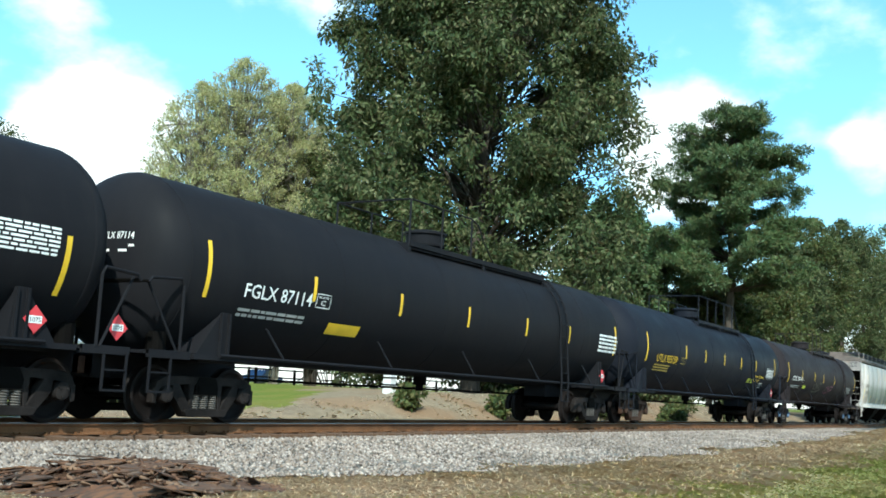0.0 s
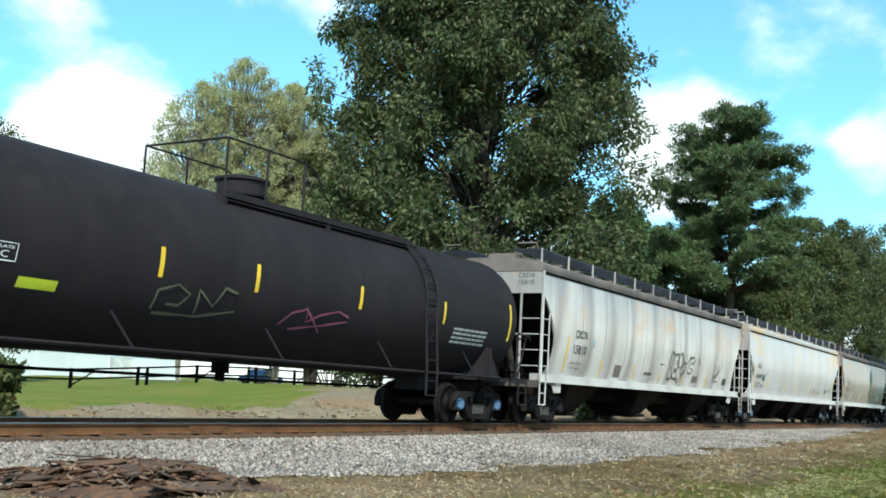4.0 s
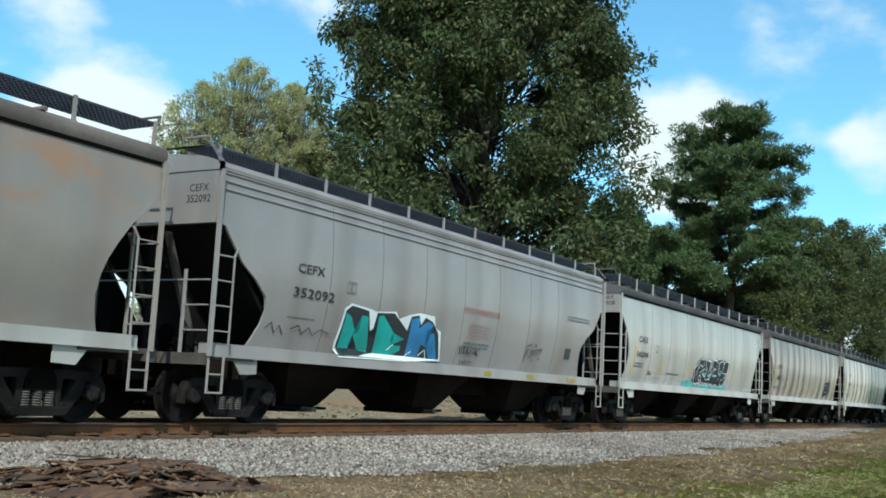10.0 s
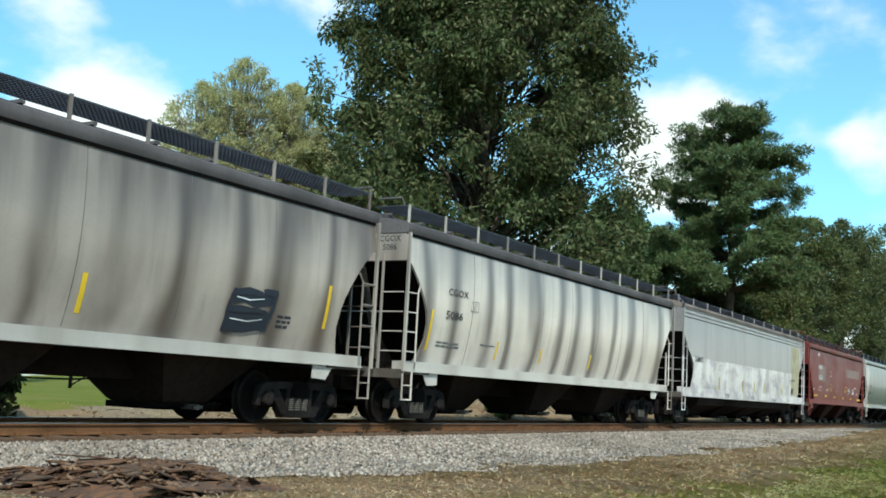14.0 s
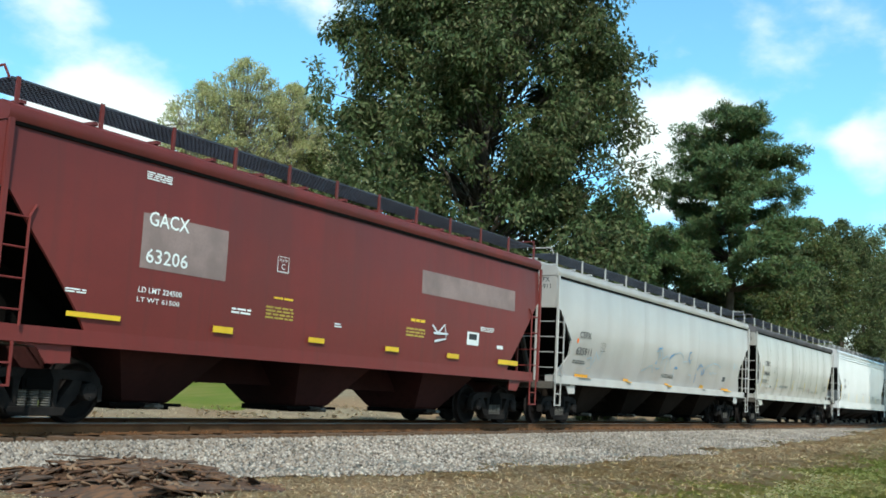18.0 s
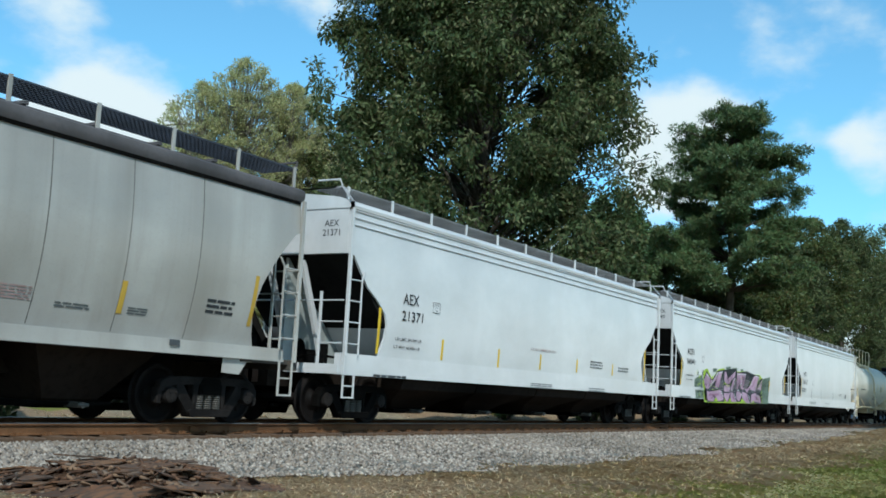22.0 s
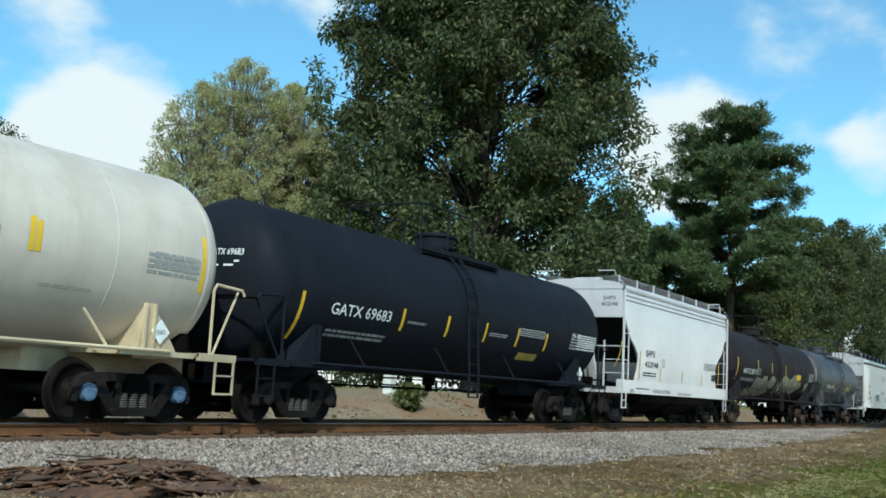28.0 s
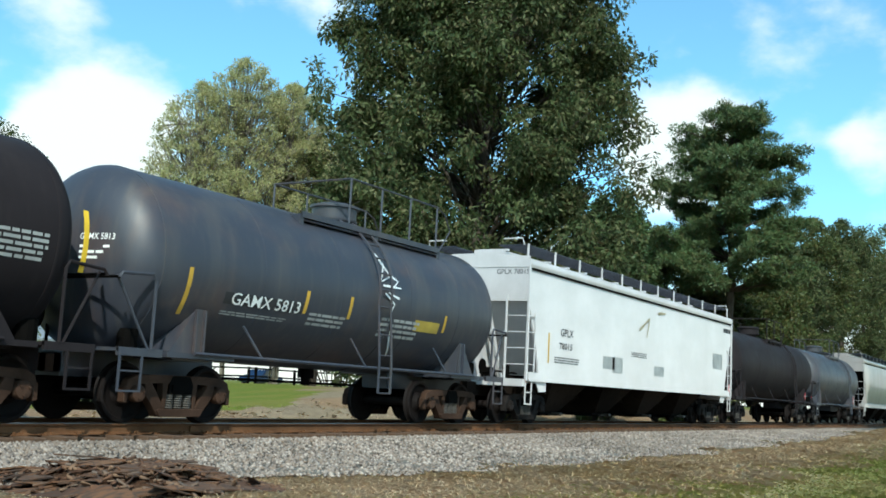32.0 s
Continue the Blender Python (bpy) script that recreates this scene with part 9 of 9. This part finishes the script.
def pipe_fence():
    f = empty("pipe_fence", pose(0, 41, 0), "black two-rail pipe fence along the lawn", "fence")
    xs = [26 + 4.2 * i for i in range(14)]
    zs = [height(x, 41) for x in xs]
    for (x0, z0), (x1, z1) in zip(zip(xs, zs), list(zip(xs, zs))[1:]):
        for h in (0.42, 0.88):
            bm = bmesh.new()
            tube(bm, (x0, 0, z0 + h), (x1, 0, z1 + h), 0.05, 6)
            part("fence_rail", bm, M["black_iron"], f)
    for i, (x, z) in enumerate(zip(xs, zs)):
        for dx in ((0, 0.62) if i % 2 else (0,)):
            bm = bmesh.new()
            box(bm, x + dx - 0.06, x + dx + 0.06, -0.06, 0.06, z - 0.2, z + 0.95)
            part("fence_post", bm, M["black_iron"], f)
        if i % 2 == 0:
            bm = bmesh.new()
            tube(bm, (x, 0, z + 0.1), (x + 1.4, 0, z + 0.85), 0.035, 6)
            part("brace", bm, M["black_iron"], f)


pipe_fence()


def marker_post():
    x, y = 31.6, 21.0
    z = height(x, y)
    t = empty("marker_post", pose(x, y, z), "squat white concrete marker post with dark bands", "post")
    bm = bmesh.new()
    prism(bm, [(-0.2, -0.2), (0.2, -0.2), (0.17, 0.72), (-0.17, 0.72)], -0.17, 0.17)
    bmesh.ops.bevel(bm, geom=bm.edges[:], offset=0.02, segments=1, affect="EDGES")
    part("shaft", bm, M["concrete"], t)
    for h in (0.25, 0.5):
        bm = bmesh.new()
        box(bm, -0.205, 0.205, -0.185, 0.185, h, h + 0.045)
        part("band", bm, M["black_iron"], t)


marker_post()


# ---- foreground ----
def slab_heap():
    """A heap of weathered bark and splintered wood slabs at the foot of the ballast."""
    rng = np.random.default_rng(8)
    heap = empty("debris_heap", pose(8.55, 9.1, 0.28), "heap of rotten brown wood and bark slabs", "debris")
    rows = []
    for i in range(25):
        u = i / 24 * 2 - 1
        rows.append([(1.65 * u, 1.25 * v, 0.30 * max(0, 1 - u * u) ** 1.3 * max(0, 1 - v * v) ** 0.9 + 0.04 * noise.noise((u * 4, v * 4, 1)) - 0.04) for v in (k / 12 * 2 - 1 for k in range(25))])
    bm = bmesh.new()
    sheet(bm, rows)
    part("mound", bm, M["bark_soil"], heap, smooth=True)
    shapes = []
    for k in range(8):
        bm = bmesh.new()
        L, W, T = 0.10 + 0.20 * rng.random(), 0.035 + 0.05 * rng.random(), 0.012 + 0.02 * rng.random()
        rws = []
        for i in range(4):
            x = -L + 2 * L * i / 3
            w = W * (0.6 + 0.5 * rng.random()) * (0.55 if i in (0, 3) else 1)
            bend = 0.03 * math.sin(i * 1.1 + k)
            rws.append([(x, -w, bend), (x + 0.02, w, bend + 0.008), (x, w, bend + T), (x - 0.01, -w, bend + T), (x, -w, bend)])
        v = sheet(bm, rws)
        bm.faces.new(v[0][:4]), bm.faces.new(v[-1][:4])
        shapes.append(mesh_of("wood_slab", bm, M["chunk_part"]))
    for k in range(120):
        u, v = rng.uniform(-0.97, 0.97), rng.uniform(-1.0, 0.95)
        z = 0.30 * max(0, 1 - u * u) ** 1.3 * max(0, 1 - v * v) ** 0.9
        o = part("wood_slab", shapes[k % 8], None, heap, m=pose(1.65 * u, 1.25 * v, z + rng.uniform(-0.03, 0.015), rng.normal(0, 6) - 14 * v, rng.normal(0, 5) + 11 * u, rng.normal(-14, 22)) @ Matrix.Diagonal((1.0 + 1.9 * rng.random() ** 2, 1.3 + 2.2 * rng.random(), 0.8, 1)))
    n = 700
    u, v = rng.uniform(-0.98, 0.98, n), rng.uniform(-1, 1, n)
    z = 0.30 * np.maximum(0, 1 - u * u) ** 1.3 * np.maximum(0, 1 - v * v) ** 0.9
    c = np.stack([1.65 * u, 1.25 * v, z + rng.uniform(-0.01, 0.04, n)], 1)
    a, tilt = rng.uniform(0, 6.28, n), rng.normal(0, 0.3, n)
    along = np.stack([np.cos(a), np.sin(a), tilt], 1) * rng.uniform(0.03, 0.09, n)[:, None]
    side = np.stack([-np.sin(a), np.cos(a), rng.normal(0, 0.3, n)], 1) * rng.uniform(0.008, 0.022, n)[:, None]
    up = np.array([0, 0, 1]) * rng.uniform(0.006, 0.016, n)[:, None]
    k = np.stack([c + i * along + j * side + q * up for i in (-1, 1) for j in (-1, 1) for q in (-1, 1)], 1)
    f = (np.arange(n)[:, None, None] * 8 + np.array([(0, 1, 3, 2), (4, 6, 7, 5), (0, 4, 5, 1), (2, 3, 7, 6), (0, 2, 6, 4), (1, 5, 7, 3)])[None]).reshape(-1, 4)
    o = part("bark_chip", arrays("bark_chip", k.reshape(-1, 3), f, M["chunk"]), None, heap)
    o["kind"] = "stuff"


def chunk_part():
    m, nt, b = shader("rotten_wood")
    info, ramp = nt.nodes.new("ShaderNodeObjectInfo"), nt.nodes.new("ShaderNodeValToRGB")
    nt.links.new(info.outputs["Random"], ramp.inputs[0])
    el = ramp.color_ramp.elements
    for c in range(2):
        el.new(0.5)
    for i, c in enumerate(((0.055, 0.022, 0.011), (0.095, 0.040, 0.019), (0.165, 0.078, 0.036), (0.065, 0.034, 0.022))):
        el[i].position, el[i].color = i / 3, (*c, 1)
    grain = noise_of(nt, coords(nt, (4, 30, 30)), 2.0, 5)
    nt.links.new(mixed(nt, ranged(nt, grain, 0.4, 0.65), ramp.outputs[0], (0.045, 0.028, 0.02)), b.inputs["Base Color"])
    b.inputs["Roughness"].default_value = 0.95
    bumped(nt, b, grain, 0.6, 0.01)
    return m


M["chunk_part"] = chunk_part()
M["bark_soil"] = ground_mat("bark_soil", ((0.08, 0.04, 0.022), (0.13, 0.065, 0.038), (0.10, 0.055, 0.034)), 4.0, 0.8)
slab_heap()


def grass_field(name, label, n, mat, area, tall, seed, thin=0.006, clump=0.6):
    """Blades of grass in loose tufts; area gives (x, y) for two random numbers."""
    rng = np.random.default_rng(seed)
    tufts = max(1, n // 7)
    cx, cy = area(rng.random(tufts), rng.random(tufts))
    pick = rng.integers(0, tufts, n)
    x = cx[pick] + rng.normal(0, 0.22, n)
    y = cy[pick] + rng.normal(0, 0.20, n)
    z = np.array([height(a, b) for a, b in zip(x, y)]) - 0.01
    a = rng.random(n) * 6.283
    h = tall * (0.35 + 0.75 * rng.random(n)) * (0.6 + 0.6 * rng.random(tufts))[pick]
    rise = np.array([0.62 + 0.9 * noise.noise((a * 0.45, b * 0.9, 6)) for a, b in zip(cx, cy)])
    h = h * np.clip(rise * (0.45 + 0.55 * np.clip((cx - 9) / 9, 0, 1)), 0.42, 1.3)[pick]
    lean = np.where(rng.random(n) < 0.18, 0.4, 1.25) + rng.random(n) * 0.75
    dx, dy = np.cos(a), np.sin(a)
    w = thin * (0.7 + 0.8 * rng.random(n))
    base = np.stack([x, y, z], 1)
    side = np.stack([-dy, dx, 0 * a], 1) * w[:, None]
    mid = base + np.stack([dx * h * lean * 0.35, dy * h * lean * 0.35, h * 0.6], 1)
    tip = base + np.stack([dx * h * lean, dy * h * lean, h * (1 - 0.35 * lean)], 1)
    v = np.stack([base - side, base + side, mid + side * 0.8, tip, mid - side * 0.8], 1)
    f = np.arange(5 * n).reshape(n, 5)
    tagged(new(name, arrays(name, v.reshape(-1, 3), f, M[mat])), label, "grass", kind="stuff")


def verge(u, v):
    x = 6.5 + 62 * u ** 2.0
    t = np.array([toe(q) for q in x])
    return x, t - 0.1 - (2.9 + 0.02 * x) * v ** 1.25


def inner(u, v):
    x = 8 + 60 * u ** 1.7
    t = np.array([toe(q) for q in x])
    return x, np.maximum(0.6, t - 2.6 - 5.1 * v)


def bank(u, v):
    return 6 + 60 * u, TRACK_Y + 3.0 + 3.6 * v


grass_field("dry_grass", "straw-coloured dry grass tufts on the verge", 100000, "blade", verge, 0.17, 3, 0.0024)
grass_field("green_grass", "short green and tan grass", 90000, "green_blade", inner, 0.13, 4, 0.0022)
grass_field("bank_grass", "pale dead grass on the dirt bank", 9000, "blade", bank, 0.12, 5, 0.0025)
motions()
